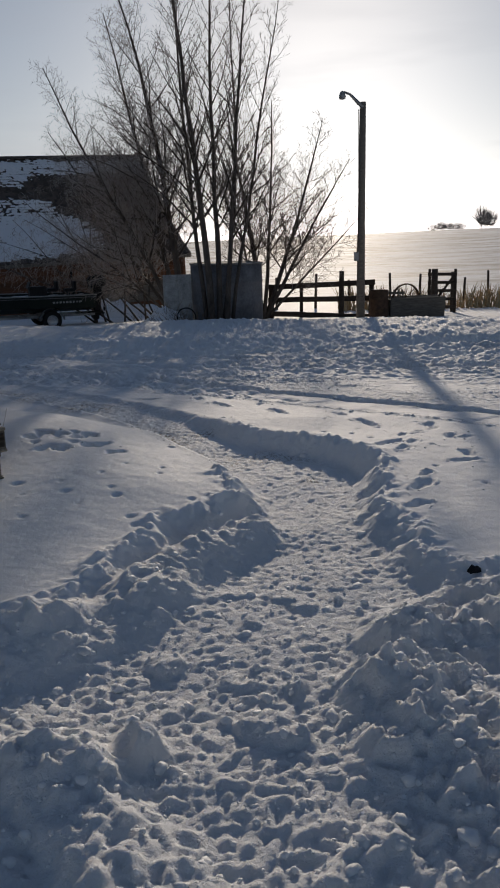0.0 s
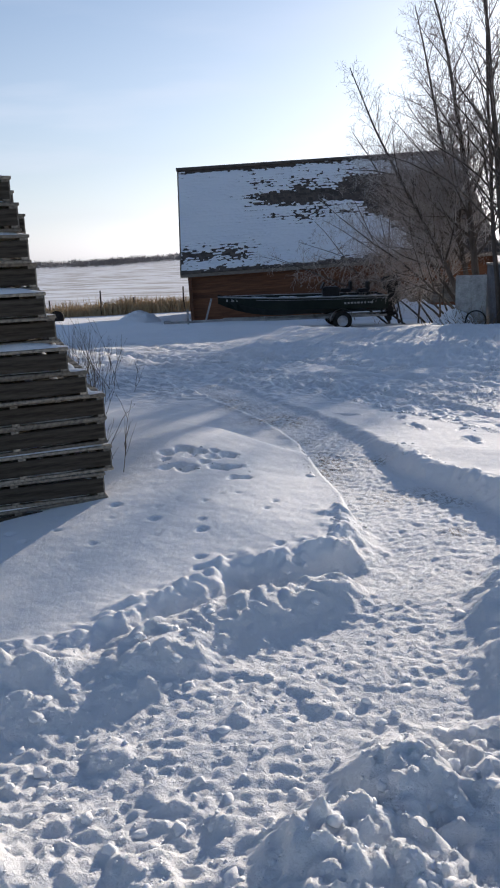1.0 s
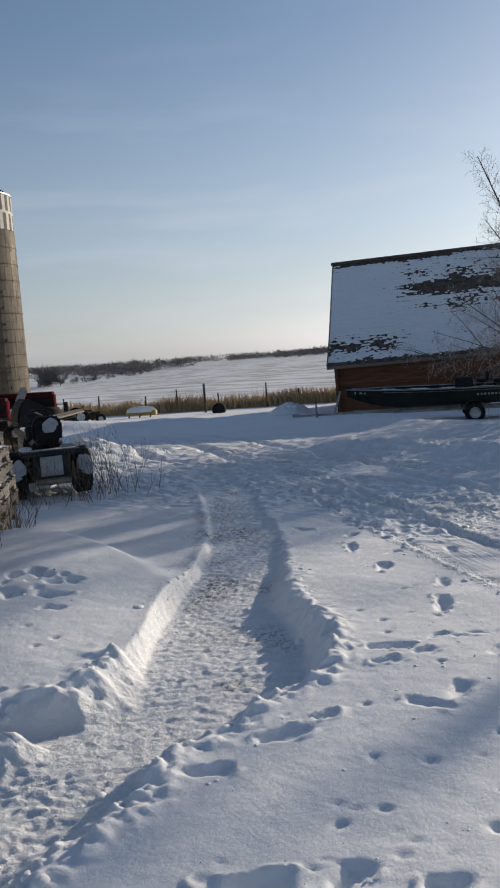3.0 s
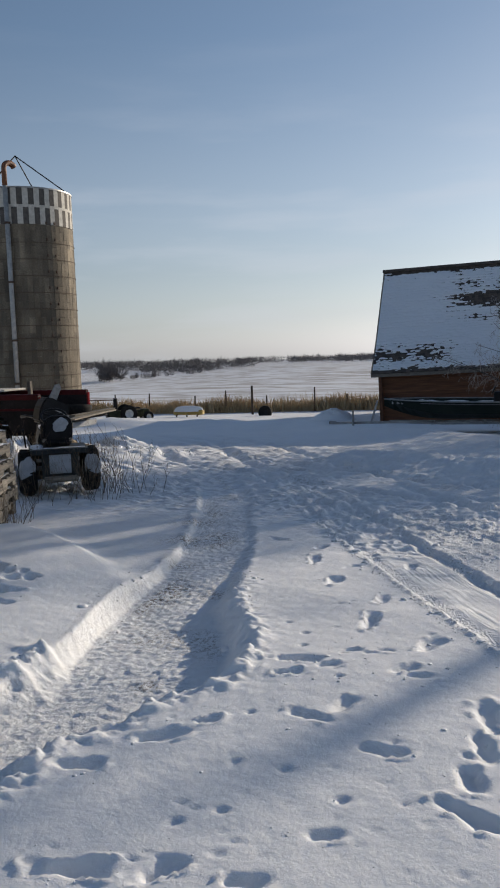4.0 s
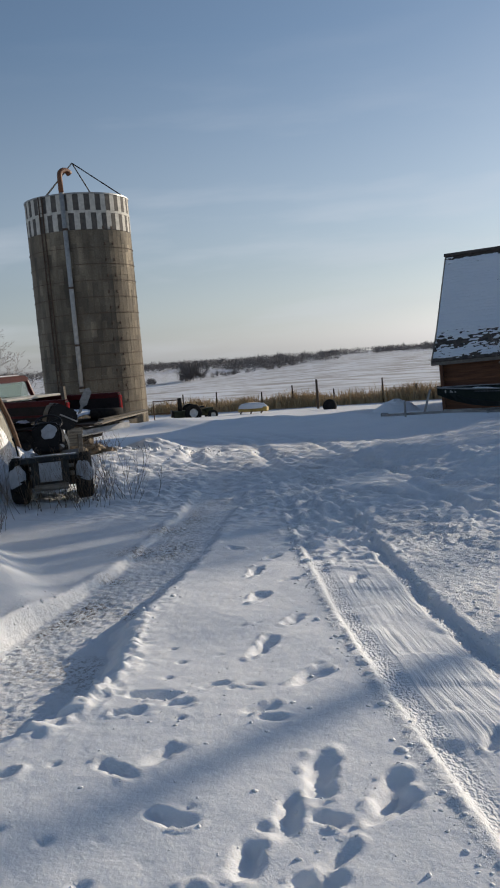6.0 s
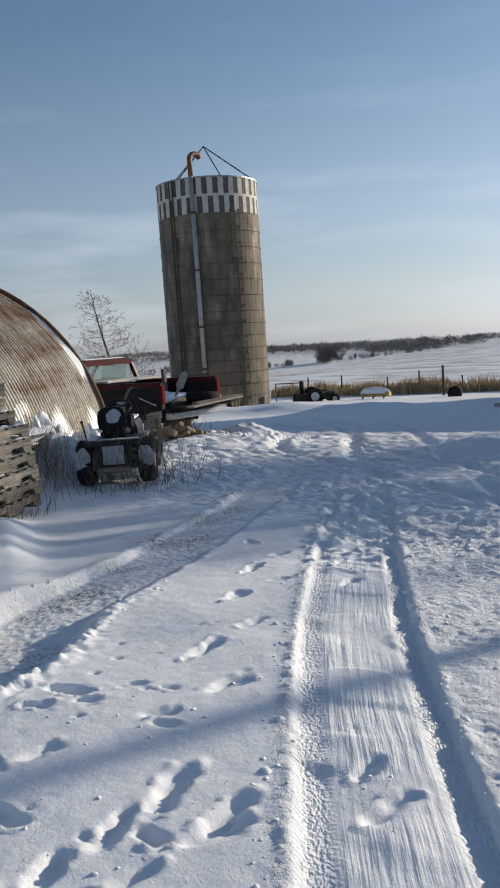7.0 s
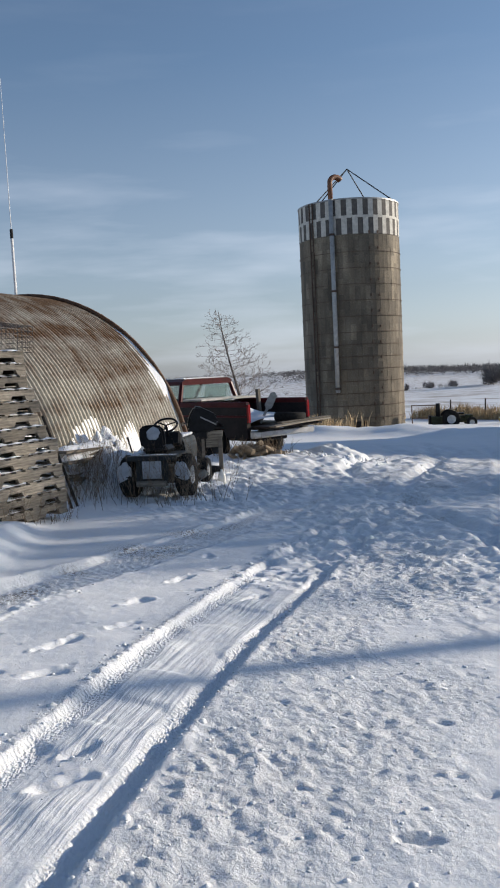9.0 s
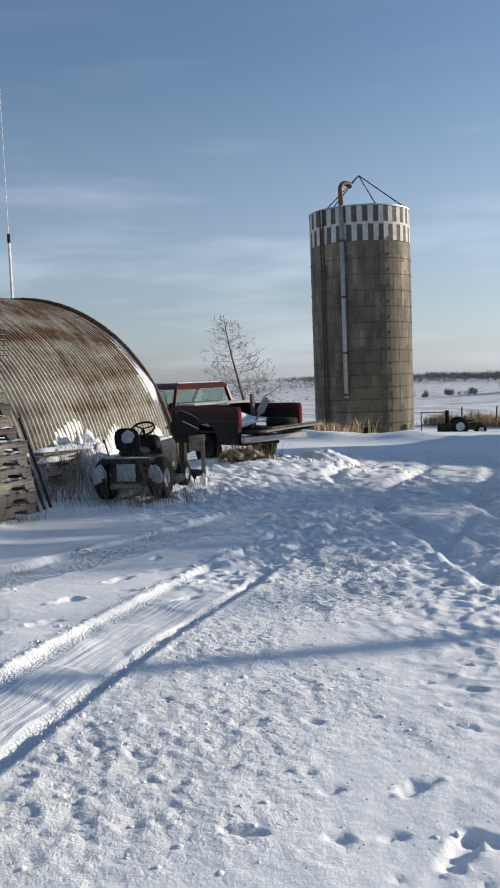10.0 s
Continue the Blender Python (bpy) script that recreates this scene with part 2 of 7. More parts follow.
def grain(x, y, scale, seed=0):
    """Smooth gradient noise, about -0.7 to 0.7, of features 1 / scale metres wide."""
    x, y = np.asarray(x) * scale + seed * 17.3, np.asarray(y) * scale - seed * 9.1
    i, j = np.floor(x).astype(int), np.floor(y).astype(int)
    u, v = x - i, y - j

    def corner(a, b):
        g = ANGLES[HASH[(HASH[(i + a) % 1024] + j + b) % 1024]]
        return np.cos(g) * (u - a) + np.sin(g) * (v - b)

    fu, fv = u * u * u * (u * (u * 6 - 15) + 10), v * v * v * (v * (v * 6 - 15) + 10)
    lo = corner(0, 0) * (1 - fu) + corner(1, 0) * fu
    hi = corner(0, 1) * (1 - fu) + corner(1, 1) * fu
    return lo * (1 - fv) + hi * fv


def chip(x, y, scale, seed):
    """Plates and crumbs with steep sides, 0 to 1."""
    return step(grain(x, y, scale, seed), -0.02, 0.17)


def step(x, a, b):
    t = np.clip((x - a) / (b - a), 0, 1)
    return t * t * (3 - 2 * t)


def along(x, y, line):
    """Distance to a polyline, signed (left of its way is positive), and the length along it."""
    best, side, run, total = np.full(np.shape(x), 1e9), np.zeros(np.shape(x)), np.zeros(np.shape(x)), 0.0
    for (ax, ay), (bx, by) in zip(line, line[1:]):
        lx, ly = bx - ax, by - ay
        n = math.hypot(lx, ly)
        t = np.clip(((x - ax) * lx + (y - ay) * ly) / (n * n), 0, 1)
        d = np.hypot(x - ax - t * lx, y - ay - t * ly)
        s = (lx * (y - ay) - ly * (x - ax)) / n
        near = d < best
        best, side, run = np.where(near, d, best), np.where(near, np.sign(s), side), np.where(near, total + t * n, run)
        total += n
    return best * side, run


# the outline of what was shovelled: its left rim from far to near, then the churned start, then the right rim back
SHOVELLED = [(-5.9, 12.5), (-5.0, 11.6), (-3.5, 10.0), (-2.45, 8.83), (-1.72, 7.94), (-1.33, 7.4), (-0.98, 6.85), (-0.76, 6.35), (-0.5, 5.87), (-0.26, 5.5), (-0.08, 5.17), (0.02, 4.95), (-0.02, 4.75), (-0.1, 4.6),
             (-0.24, 4.42), (-0.42, 4.28), (-0.46, 4.03), (-0.6, 3.81), (-0.68, 3.55), (-0.77, 3.33), (-0.95, 3.22), (-1.25, 3.08), (-1.9, 2.9), (-2.8, 2.4), (-3.2, 1.5), (-3.2, -3.0), (4.5, -3.0), (4.5, 2.4), (2.4, 3.2), (1.5, 3.42), (1.12, 3.5), (0.88, 3.58),
             (0.76, 3.85), (0.72, 4.3), (0.66, 4.55), (0.7, 4.9), (0.74, 5.2), (0.8, 5.45), (0.74, 5.68), (0.5, 6.05), (0.2, 6.33), (-0.08, 6.55), (-0.4, 7.08), (-0.92, 7.85), (-1.5, 8.6), (-2.2, 9.4), (-3.1, 10.5)]
SHOVELLED += [(-4.35, 11.6), (-5.3, 12.4)]
MIDDLE = [(0.3, 4.8), (0.3, 5.4), (0.05, 5.95), (-0.45, 6.55), (-0.85, 7.2), (-1.3, 7.9), (-2.0, 8.7), (-3.3, 10.25), (-4.7, 11.6), (-5.6, 12.45), (-8.5, 15.5), (-13.0, 19.0)]
SLAB = [(-0.02, 4.32), (-0.27, 4.02), (-0.45, 3.64), (-0.58, 3.34), (-0.78, 3.06), (-1.1, 2.92), (-1.8, 2.65)]
TRACK = [(9.0, 2.2), (6.0, 3.95), (4.2, 5.2), (2.75, 6.3), (2.0, 6.88), (1.15, 7.58), (-0.15, 8.75), (-2.2, 10.65), (-4.4, 12.6), (-8.0, 15.6), (-11.5, 18.0)]
BERM = [(-34.0, 21.0), (-26.0, 23.0), (-20.0, 25.0), (-14.0, 25.0), (-8.0, 22.5), (-3.0, 20.6), (2.0, 19.6), (8.0, 19.6), (16.0, 20.5)]
MOUND = [(-4.5, 15.6), (-1.0, 14.8), (3.5, 14.6), (6.0, 15.0)]
CREST = [(-60, 0.3), (-17, 0.3), (0, 0.1), (12, -0.35), (26, -0.95), (35, -1.15), (45, -1.65), (55, -2.0), (70, -1.9), (90, -1.6), (180, -1.0)]
DRIVES = [([(15.0, 13.2), (7.0, 11.8), (1.0, 11.4), (-4.0, 13.2), (-9.0, 17.5), (-16.0, 22.0)], 0.72), ([(14.0, 16.0), (5.0, 13.4), (-2.0, 12.3), (-7.5, 14.4), (-12.0, 18.5), (-22.0, 22.5)], 0.72)]
# boot prints: place, heading, length
FOOTPRINTS = [(1.0, 5.93, 28, 0.26), (1.08, 5.76, 47, 0.2), (1.19, 5.96, 54, 0.14), (1.16, 6.22, 41, 0.13), (1.3, 6.31, 49, 0.1), (1.52, 6.17, 74, 0.2), (1.45, 6.55, 95, 0.26), (1.45, 5.42, 0, 0.22), (1.5, 5.62, 96, 0.2),
              (1.04, 4.9, 45, 0.25), (1.12, 5.13, 60, 0.13), (0.95, 4.56, 41, 0.2), (1.89, 5.35, 13, 0.22), (2.17, 5.62, -55, 0.26), (2.24, 5.36, -55, 0.24), (2.35, 5.13, -10, 0.28), (2.01, 4.73, 49, 0.12), (1.45, 4.1, 36, 0.3),
              (1.69, 4.27, 76, 0.24), (1.95, 4.38, 30, 0.18), (-1.06, 8.43, -18, 0.26), (-0.5, 8.3, 110, 0.24), (-0.28, 7.9, 125, 0.28), (0.1, 7.85, 76, 0.2), (0.26, 7.4, 112, 0.28), (0.78, 7.17, 110, 0.24), (0.96, 6.74, 113, 0.3)]
FOOTPRINTS += [(2.09, 5.88, 130, 0.36), (1.62, 6.12, 27, 0.16), (2.41, 5.85, 85, 0.3), (2.31, 5.68, 14, 0.2), (2.47, 5.41, 55, 0.22), (2.69, 5.35, 76, 0.22), (2.34, 5.98, 100, 0.24), (2.45, 5.56, 96, 0.2), (2.66, 6.42, 103, 0.27), (2.42, 6.55, 110, 0.24),
               (3.55, 8.2, 102, 0.2), (3.99, 8.09, 125, 0.24), (3.83, 7.93, 84, 0.13), (3.76, 7.74, 59, 0.09), (3.62, 7.44, 60, 0.17), (3.17, 8.72, 58, 0.12), (2.81, 9.06, 27, 0.12), (1.95, 9.64, 61, 0.16), (2.46, 9.24, 56, 0.1)]
FOOTPRINTS += [(3.96, 8.21, 34, 0.16), (3.46, 7.88, 82, 0.09), (3.29, 7.85, 63, 0.09), (2.85, 8.11, 45, 0.09), (3.0, 4.6, 30, 0.28), (2.75, 5.0, 120, 0.26), (1.2, 10.3, 120, 0.2), (4.6, 9.2, 30, 0.22), (3.3, 9.9, 10, 0.2), (2.2, 10.2, 15, 0.2)]
# the trampled patch on the drift
FOOTPRINTS += [(-1.36, 5.45, 50, 0.2), (-1.02, 5.6, 60, 0.18), (-1.34, 5.76, 80, 0.14), (-1.13, 5.85, 20, 0.13), (-0.5, 8.75, 120, 0.24), (-0.05, 8.55, 115, 0.24), (-1.2, 9.3, 130, 0.24), (0.4, 8.25, 118, 0.24)]
spot = random.Random(3)
PITS = [(spot.uniform(0.2, 2.2), spot.uniform(4.0, 7.0), spot.uniform(0.008, 0.03)) for k in range(60)] + [(spot.uniform(1.2, 2.6), spot.uniform(3.9, 5.2), spot.uniform(0.006, 0.024)) for k in range(40)] + [(spot.uniform(-1.9, -0.3), spot.uniform(4.2, 5.2), spot.uniform(0.012, 0.035)) for k in range(30)] \
    + [(-1.2 + spot.gauss(0, 0.2), 5.65 + spot.gauss(0, 0.14), spot.uniform(0.04, 0.08)) for k in range(16)] + [(spot.uniform(1.8, 6.0), spot.uniform(7.4, 11.0), spot.uniform(0.012, 0.032)) for k in range(22)]


def lie(x, y):
    """The height of the land without its small marks."""
    r = np.hypot(x, y)
    yaw = np.degrees(np.arctan2(-x, y))
    e = np.interp(yaw, [c[0] for c in CREST], [c[1] for c in CREST])
    z = -0.05 * np.clip(r - 7.0, 0, 26) - 0.045 * np.clip(r - 33, 0, 17)
    crest = 1.5 + 190 * np.tan(np.radians(e))
    z = np.where(r > 50, -2.06 + (crest + 2.06) * step(r, 50, 200), z)
    low = crest - 16
    z = np.where(r > 200, crest + (low - crest) * step(r, 200, 420), z)
    z = np.where(r > 420, low + (1.5 - 0.0145 * 1000 - low) * step(r, 420, 1000), z)
    z = np.where(r > 1000, 1.5 - 0.0145 * r, z)
    return z + grain(x, y, 0.09, 3) * 0.12 * step(r, 10, 30) + grain(x, y, 0.006, 8) * 2.0 * step(r, 90, 260) + grain(x, y, 0.0022, 9) * 14 * step(r, 550, 1000)


def pit(x, y):
    """Distance in from the rim of the shovelled way, negative outside it."""
    x, y = np.asarray(x, float), np.asarray(y, float)
    out = np.full(x.shape, -9.0)
    k = (x > -7.5) & (x < 5.5) & (y > -4) & (y < 14)
    px, py = x[k], y[k]
    best, odd = np.full(px.shape, 1e9), np.zeros(px.shape, bool)
    for (ax, ay), (bx, by) in zip(SHOVELLED, SHOVELLED[1:] + SHOVELLED[:1]):
        lx, ly = bx - ax, by - ay
        t = np.clip(((px - ax) * lx + (py - ay) * ly) / (lx * lx + ly * ly), 0, 1)
        best = np.minimum(best, (px - ax - t * lx) ** 2 + (py - ay - t * ly) ** 2)
        if ly:
            odd ^= ((ay > py) != (by > py)) & (px < ax + (py - ay) / ly * lx)
    out[k] = np.where(odd, 1, -1) * np.sqrt(best)
    return out


def lane_of(x, y):
    """Across the track, in units of 0.76 m and from its middle, and along it in metres."""
    d, s = along(x, y, TRACK)
    return (d + 0.04) / 0.76, s


def crusty(x, y, d):
    """The strip of frozen crumbs on the sun's side of the track, fading into smooth snow."""
    fade = 1 - step(-d + 0.9 * grain(x, y, 0.7, 51) + 0.5 * grain(x, y, 2.1, 64), 1.3, 2.5)
    return step(-d, 0.42, 0.6) * (0.07 + 0.93 * fade) * np.clip(0.8 + 0.7 * grain(x, y, 0.9, 63), 0.3, 1) * step(x, -2.2, 0.2)


def billow(x, y, scale, seed):
    """Rounded lumps with creases between them, 0 to about 0.7."""
    return np.abs(grain(x, y, scale, seed))


def shovelled(x, y, z, D):
    """The shovelled way: packed floor, steep walls, crumbled rims; D: distance in from its rim."""
    m, s = along(x, y, MIDDLE)
    start = 1 - step(y, 4.9, 5.6)                      # the churned part of it
    left = (m > 0) * (1 - start)
    edge = D + start * (0.07 * grain(x, y, 2.6, 13) + 0.05 * grain(x, y, 6.5, 14) + 0.03 * grain(x, y, 14, 46))
    edge = edge + (1 - start) * np.where(m > 0, 0.006, 0.03) * (grain(x, y, 5, 14) + 0.7 * grain(x, y, 14, 46))
    ends = 1 - step(y, 9.0, 12.2)
    inside = step(edge, -0.008 - 0.09 * (1 - left) - 0.04 * start, 0.028 + 0.06 * (1 - left) + 0.05 * start) * (0.15 + 0.85 * ends)
    crumbs = 0.016 * billow(x, y, 5, 15) + 0.012 * billow(x, y, 12, 16) + 0.006 * chip(x, y, 9, 47) * chip(x, y, 3, 40) + 0.009 * chip(x, y, 23, 53) + 0.014 * grain(x, y, 29, 77)
    floor = lie(x, y) - 0.105 + 0.08 * step(s, 1.6, 4.5) + 0.022 * grain(x, y, 1.8, 15) + crumbs * (0.55 + 0.45 * (1 - step(y, 2.3, 3.3)))
    k = (y < 5.4) & (np.abs(x) < 3)
    floor[k] += churned(x[k], y[k], D[k], start[k])
    z = z * (1 - inside) + floor * inside
    # lumps thrown out on the rims
    out = np.exp(-((edge + 0.10) / 0.09) ** 2) * (edge < 0.03) * np.where(left > 0.5, 0.0, 1.0) * (1 - step(y, 6.2, 7.5))
    z = z + out * (0.018 * chip(x, y, 5, 59) + 0.016 * chip(x, y, 11, 60) + 0.012 * chip(x, y, 22, 61))
    return z + np.where(m > 0, 0.018, 0.014) * np.exp(-((edge + 0.04) / 0.05) ** 2) * step(s, 1.9, 3.0) * (1 - step(y, 10.5, 13)) * (0.4 + 0.6 * chip(x, y, 6, 69))


def churned(x, y, D, start):
    """What stands on the floor at its near end: a shelf of broken blocks below the drift's edge, rubble, heaps and clods."""
    d, t = along(x, y, SLAB)
    d = d + 0.05 * grain(x, y, 3.1, 81) + 0.025 * grain(x, y, 9, 82)
    crest = np.exp(-(np.abs(d) / np.where(d > 0, 0.17, 0.15)) ** 3) * start
    z = crest * (0.10 + 0.05 * grain(x, y, 2.2, 83) + 0.03 * billow(x, y, 6, 84) + 0.015 * chip(x, y, 12, 85)) * (1 - 0.4 * step(t, 0.9, 1.3))
    rubble = start * step(-d, 0.0, 0.15) * step(D, 0.0, 0.1) * (1 - step(x, -0.6, -0.4))
    z = z + rubble * (0.05 + 0.05 * chip(x, y, 2.6, 86) + 0.03 * billow(x, y, 7, 87) + 0.015 * chip(x, y, 14, 88))
    heavy = start * step(x + 0.35 * grain(x, y, 1.5, 89), 0.25, 0.6) * (1 - step(y - 0.9 * np.clip(x, 0, 1.2), 2.45, 2.95))
    z = z + heavy * (0.02 + 0.05 * chip(x, y, 2.7, 90) + 0.05 * billow(x, y, 5.2, 91) + 0.022 * chip(x, y, 9, 92) + 0.018 * chip(x, y, 19, 93))
    low = start * (1 - step(y, 2.2, 2.7)) * (1 - step(x, -0.45, -0.1))
    z = z + low * (0.02 + 0.06 * chip(x, y, 1.7, 94) + 0.03 * billow(x, y, 6, 96) + 0.012 * chip(x, y, 15, 97))
    z = z + start * (1 - np.clip(heavy + low + rubble, 0, 1)) * 0.035 * chip(x, y, 5.4, 98) * chip(x, y, 2.1, 99) * (1 - step(y, 2.7, 4.0))
    for px, py, pr, ph in ((0.95, 3.05, 0.2, 0.05), (0.62, 3.1, 0.2, 0.07), (0.45, 2.72, 0.16, 0.08), (1.35, 3.2, 0.4, 0.10), (-0.37, 2.33, 0.08, 0.09), (-0.62, 2.25, 0.2, 0.07), (0.72, 2.35, 0.3, 0.07), (-1.0, 3.2, 0.3, 0.07)):
        k = np.hypot(x - px, y - py) < 1.7 * pr
        g = np.exp(-(((x[k] - px) ** 2 + (y[k] - py) ** 2) / pr ** 2) ** 2)
        z[k] += ph * g * (0.75 + 0.6 * grain(x[k], y[k], 4.5, 24) + 0.4 * chip(x[k], y[k], 9, 49))
    return z


def driven(x, y, z, d, s, near):
    """The narrow vehicle's track, two lugged ruts and a raked middle, and the crusty snow on its sun side; d, s: across and along it."""
    inn = 1 - step(np.abs(d), 0.40, 0.44)
    worn_out = 1 - 0.55 * step(s, 12, 15)
    lines = np.sin(d * 125 + 3 * grain(x, y, 1.2, 26)) * (np.abs(d) < 0.25) * np.clip(0.55 + 1.2 * grain(x, y, 1.8, 33), 0, 1)
    lines = 0.5 * lines + 0.5 * grain(d * 22, s * 1.1, 1.0, 55) * (np.abs(d) < 0.27)
    z = z + worn_out * inn * (-0.024 + 0.0050 * lines + 0.012 * chip(x, y, 2.2, 50) + 0.010 * grain(x, y, 3, 56) + 0.006 * grain(x, y, 9, 62) * chip(x, y, 1.5, 70))
    rut = np.exp(-((np.abs(d) - 0.345) / 0.075) ** 6)
    lug = np.sin(s * 90 + np.where(np.sin(d * 130) > 0, 0, math.pi))
    z = z - worn_out * rut * np.where(d > 0, 0.45, 1.0) * (0.020 + 0.006 * lug - 0.010 * grain(x, y, 6, 57))
    z = z + worn_out * np.where(d > 0, 0.55, 0.5) * np.exp(-((np.abs(d) - 0.47) / 0.034) ** 2) * (0.002 + 0.012 * chip(x, y, 7, 27) + 0.014 * chip(x, y, 17, 28))
    z = z + (0.036 * chip(x, y, 2.6, 29) + 0.026 * chip(x, y, 6, 30) + 0.014 * chip(x, y, 13, 76) - 0.03) * np.exp(-(d / 0.6) ** 4) * step(s, 10.4, 12.0) * near
    crust = crusty(x, y, d) * near
    return z + crust * (0.012 * grain(x, y, 2.6, 31) + 0.012 * grain(x, y, 6, 32) + 0.012 * grain(x, y, 11, 34) + 0.004 * chip(x, y, 14, 52) + 0.006 * chip(x, y, 24, 58) + 0.010 * grain(x, y, 26, 65))


def worked(x, y):
    """The driven and trodden yard."""
    smooth = 1 - 0.6 * np.exp(-(((x + 1.8) / 1.8) ** 2 + ((y - 12.2) / 1.3) ** 2) ** 2)      # a patch less trodden
    return smooth * (0.030 * grain(x, y * 1.6, 0.9, 11) + 0.03 * np.clip(grain(x, y * 1.3, 2.4, 12), -0.5, 0.25) + 0.030 * chip(x, y * 1.2, 1.9, 73) * np.clip(0.5 + 1.5 * grain(x, y, 0.4, 74), 0, 1)
                     + 0.030 * chip(x, y, 4.6, 75) + 0.022 * chip(x, y, 9.5, 78) + 0.018 * grain(x, y, 7, 43))


def height(x, y):
    x, y = np.asarray(x, float), np.asarray(y, float)
    r = np.hypot(x, y)
    z = lie(x, y)
    near = 1 - step(r, 16, 30)
    # the drift beside the pallets, and the scoured hollow behind it
    drift = 0.12 * np.exp(-(((x + 1.3) / 1.5) ** 2 + ((y - 5.2) / 1.2) ** 2) ** 1.5)
    q, p = (x + 1.9) * 0.30 + (y - 6.62) * 0.954 + 0.05 * grain(x, y, 1.1, 67), (x + 1.9) * 0.954 - (y - 6.62) * 0.30
    drift = drift + 0.18 * (1 - 0.4 * step(p, 0.1, 1.4)) * np.where(q > 0, np.exp(-(q / 0.22) ** 2), np.exp(-(q / 1.1) ** 2)) * np.exp(-(p / 1.7) ** 4)
    D = pit(x, y)
    z = z + drift * (1 - 0.5 * np.exp(-(D / 0.5) ** 2))
    z = z + 0.025 * np.exp(-(((x - 0.9) / 1.0) ** 2 + ((y - 5.6) / 0.8) ** 2) ** 2)
    # wind ripples
    z = z + 0.011 * grain(x * 0.5 + y * 0.9, y * 0.3, 0.9, 2) * step(y, 5, 8) * near
    z = z + (0.010 * grain(x, y, 1.7, 4) + 0.004 * grain(x, y, 5, 41) + 0.0022 * grain(x, y, 13, 42)) * near
    # ploughed berms
    for line, h, w in ((BERM, 0.37, 1.5), (MOUND, 0.17, 0.8)):
        d, s = along(x, y, line)
        h = h * np.interp(x, [-22, -14, -8, 0], [1.0, 0.8, 0.62, 0.5]) if line is BERM else h
        z = z + (h + 0.6 * h * grain(x, y, 0.35, 7)) * np.exp(-(np.abs(d) / w) ** 2.2) + 0.28 * h * grain(x, y, 1.4, 9) * np.exp(-(d / w) ** 2)
    # driven and trodden yard
    yard = near * step(r, 8.5, 11.5)
    k = yard > 0
    z[k] += yard[k] * worked(x[k], y[k])
    for line, gauge in DRIVES:
        d, s = along(x, y, line)
        for off in (-gauge, gauge):
            e = np.abs(d - off + 0.05 * grain(x, y, 0.7, 44))
            fade = np.clip(0.75 + 1.2 * grain(x, y, 0.25, 66), 0, 1) * near
            z = z - 0.085 * np.exp(-(e / 0.14) ** 4) * fade + 0.046 * fade * np.exp(-((e - 0.22) / 0.08) ** 2) * np.clip(0.5 + grain(x, y, 3, 45), 0, 1)
    # one sharp gouge across the yard
    d, s = along(x, y, [(-0.1, 10.8), (-1.97, 12.5), (-3.6, 13.9)])
    z = z - 0.055 * np.exp(-(np.abs(d) / 0.10) ** 3) * step(s, 0.0, 0.3) * (1 - step(s, 2.6, 4.5))
    # the shovelled way, where it is
    k = D > -0.4
    z[k] = shovelled(x[k], y[k], z[k], D[k])
    # the narrow vehicle's track and the crust beside it
    d, s = lane_of(x, y)
    k = (d < 1.2) & (d > -7) & (r < 30)
    z[k] = driven(x[k], y[k], z[k], d[k], s[k], near[k])
    # the land rises a little to the truck
    z = z + 0.22 * np.exp(-(((x + 10.4) / 2.6) ** 2 + ((y - 13.2) / 1.9) ** 2) ** 1.5)
    # boot prints with a sole and a heel, and the small marks between them
    for fx, fy, turn, long in FOOTPRINTS:
        k = np.hypot(x - fx, y - fy) < 0.4
        if not k.any():
            continue
        a = radians(turn)
        px, py = (x[k] - fx) * math.cos(a) + (y[k] - fy) * math.sin(a), -(x[k] - fx) * math.sin(a) + (y[k] - fy) * math.cos(a)
        half, wide = long / 2, 0.020 + 0.12 * long
        waist = wide * (1 - 0.22 * np.exp(-((px + 0.25 * half) / (0.3 * half)) ** 2) + 0.12 * px / half)
        e = (np.abs(px / half) ** 2.6 + np.abs(py / waist) ** 2.6) ** (1 / 2.6) + 0.6 * grain(x[k], y[k], 5, 35) + 0.4 * grain(x[k], y[k], 16, 36)
        deep = 0.012 + 0.095 * long
        z[k] = z[k] - deep * (1 - step(e, 0.35, 1.15)) * (0.8 - 0.2 * px / half + 0.5 * grain(x[k], y[k], 8, 39)) + 0.012 * np.exp(-((e - 1.15) / 0.13) ** 2) * chip(x[k], y[k], 12, 38)
    for fx, fy, rr in PITS:
        k = np.hypot(x - fx, y - fy) < 0.2
        if k.any():
            e = np.hypot(x[k] - fx, y[k] - fy) / rr + 0.5 * grain(x[k], y[k], 16, 37)
            z[k] = z[k] - rr * 0.5 * (1 - step(e, 0.4, 1.0))
    return z


def broken(x, y):
    """Where the snow is trodden, shovelled or driven to crumbs."""
    r = np.hypot(x, y)
    D = pit(x, y)
    a = step(D, -0.12, 0.02) * (0.45 + 0.45 * (1 - step(y, 4.7, 5.4)))
    d, s = lane_of(x, y)
    a = np.maximum(a, 0.7 * np.exp(-((np.abs(d) - 0.49) / 0.06) ** 2))
    a = np.maximum(a, crusty(x, y, d))
    a = np.maximum(a, 0.65 * step(r, 8.0, 11.0) * np.clip(0.6 + 1.2 * grain(x, y, 0.5, 68), 0, 1))
    return a * (1 - step(r, 20, 32))


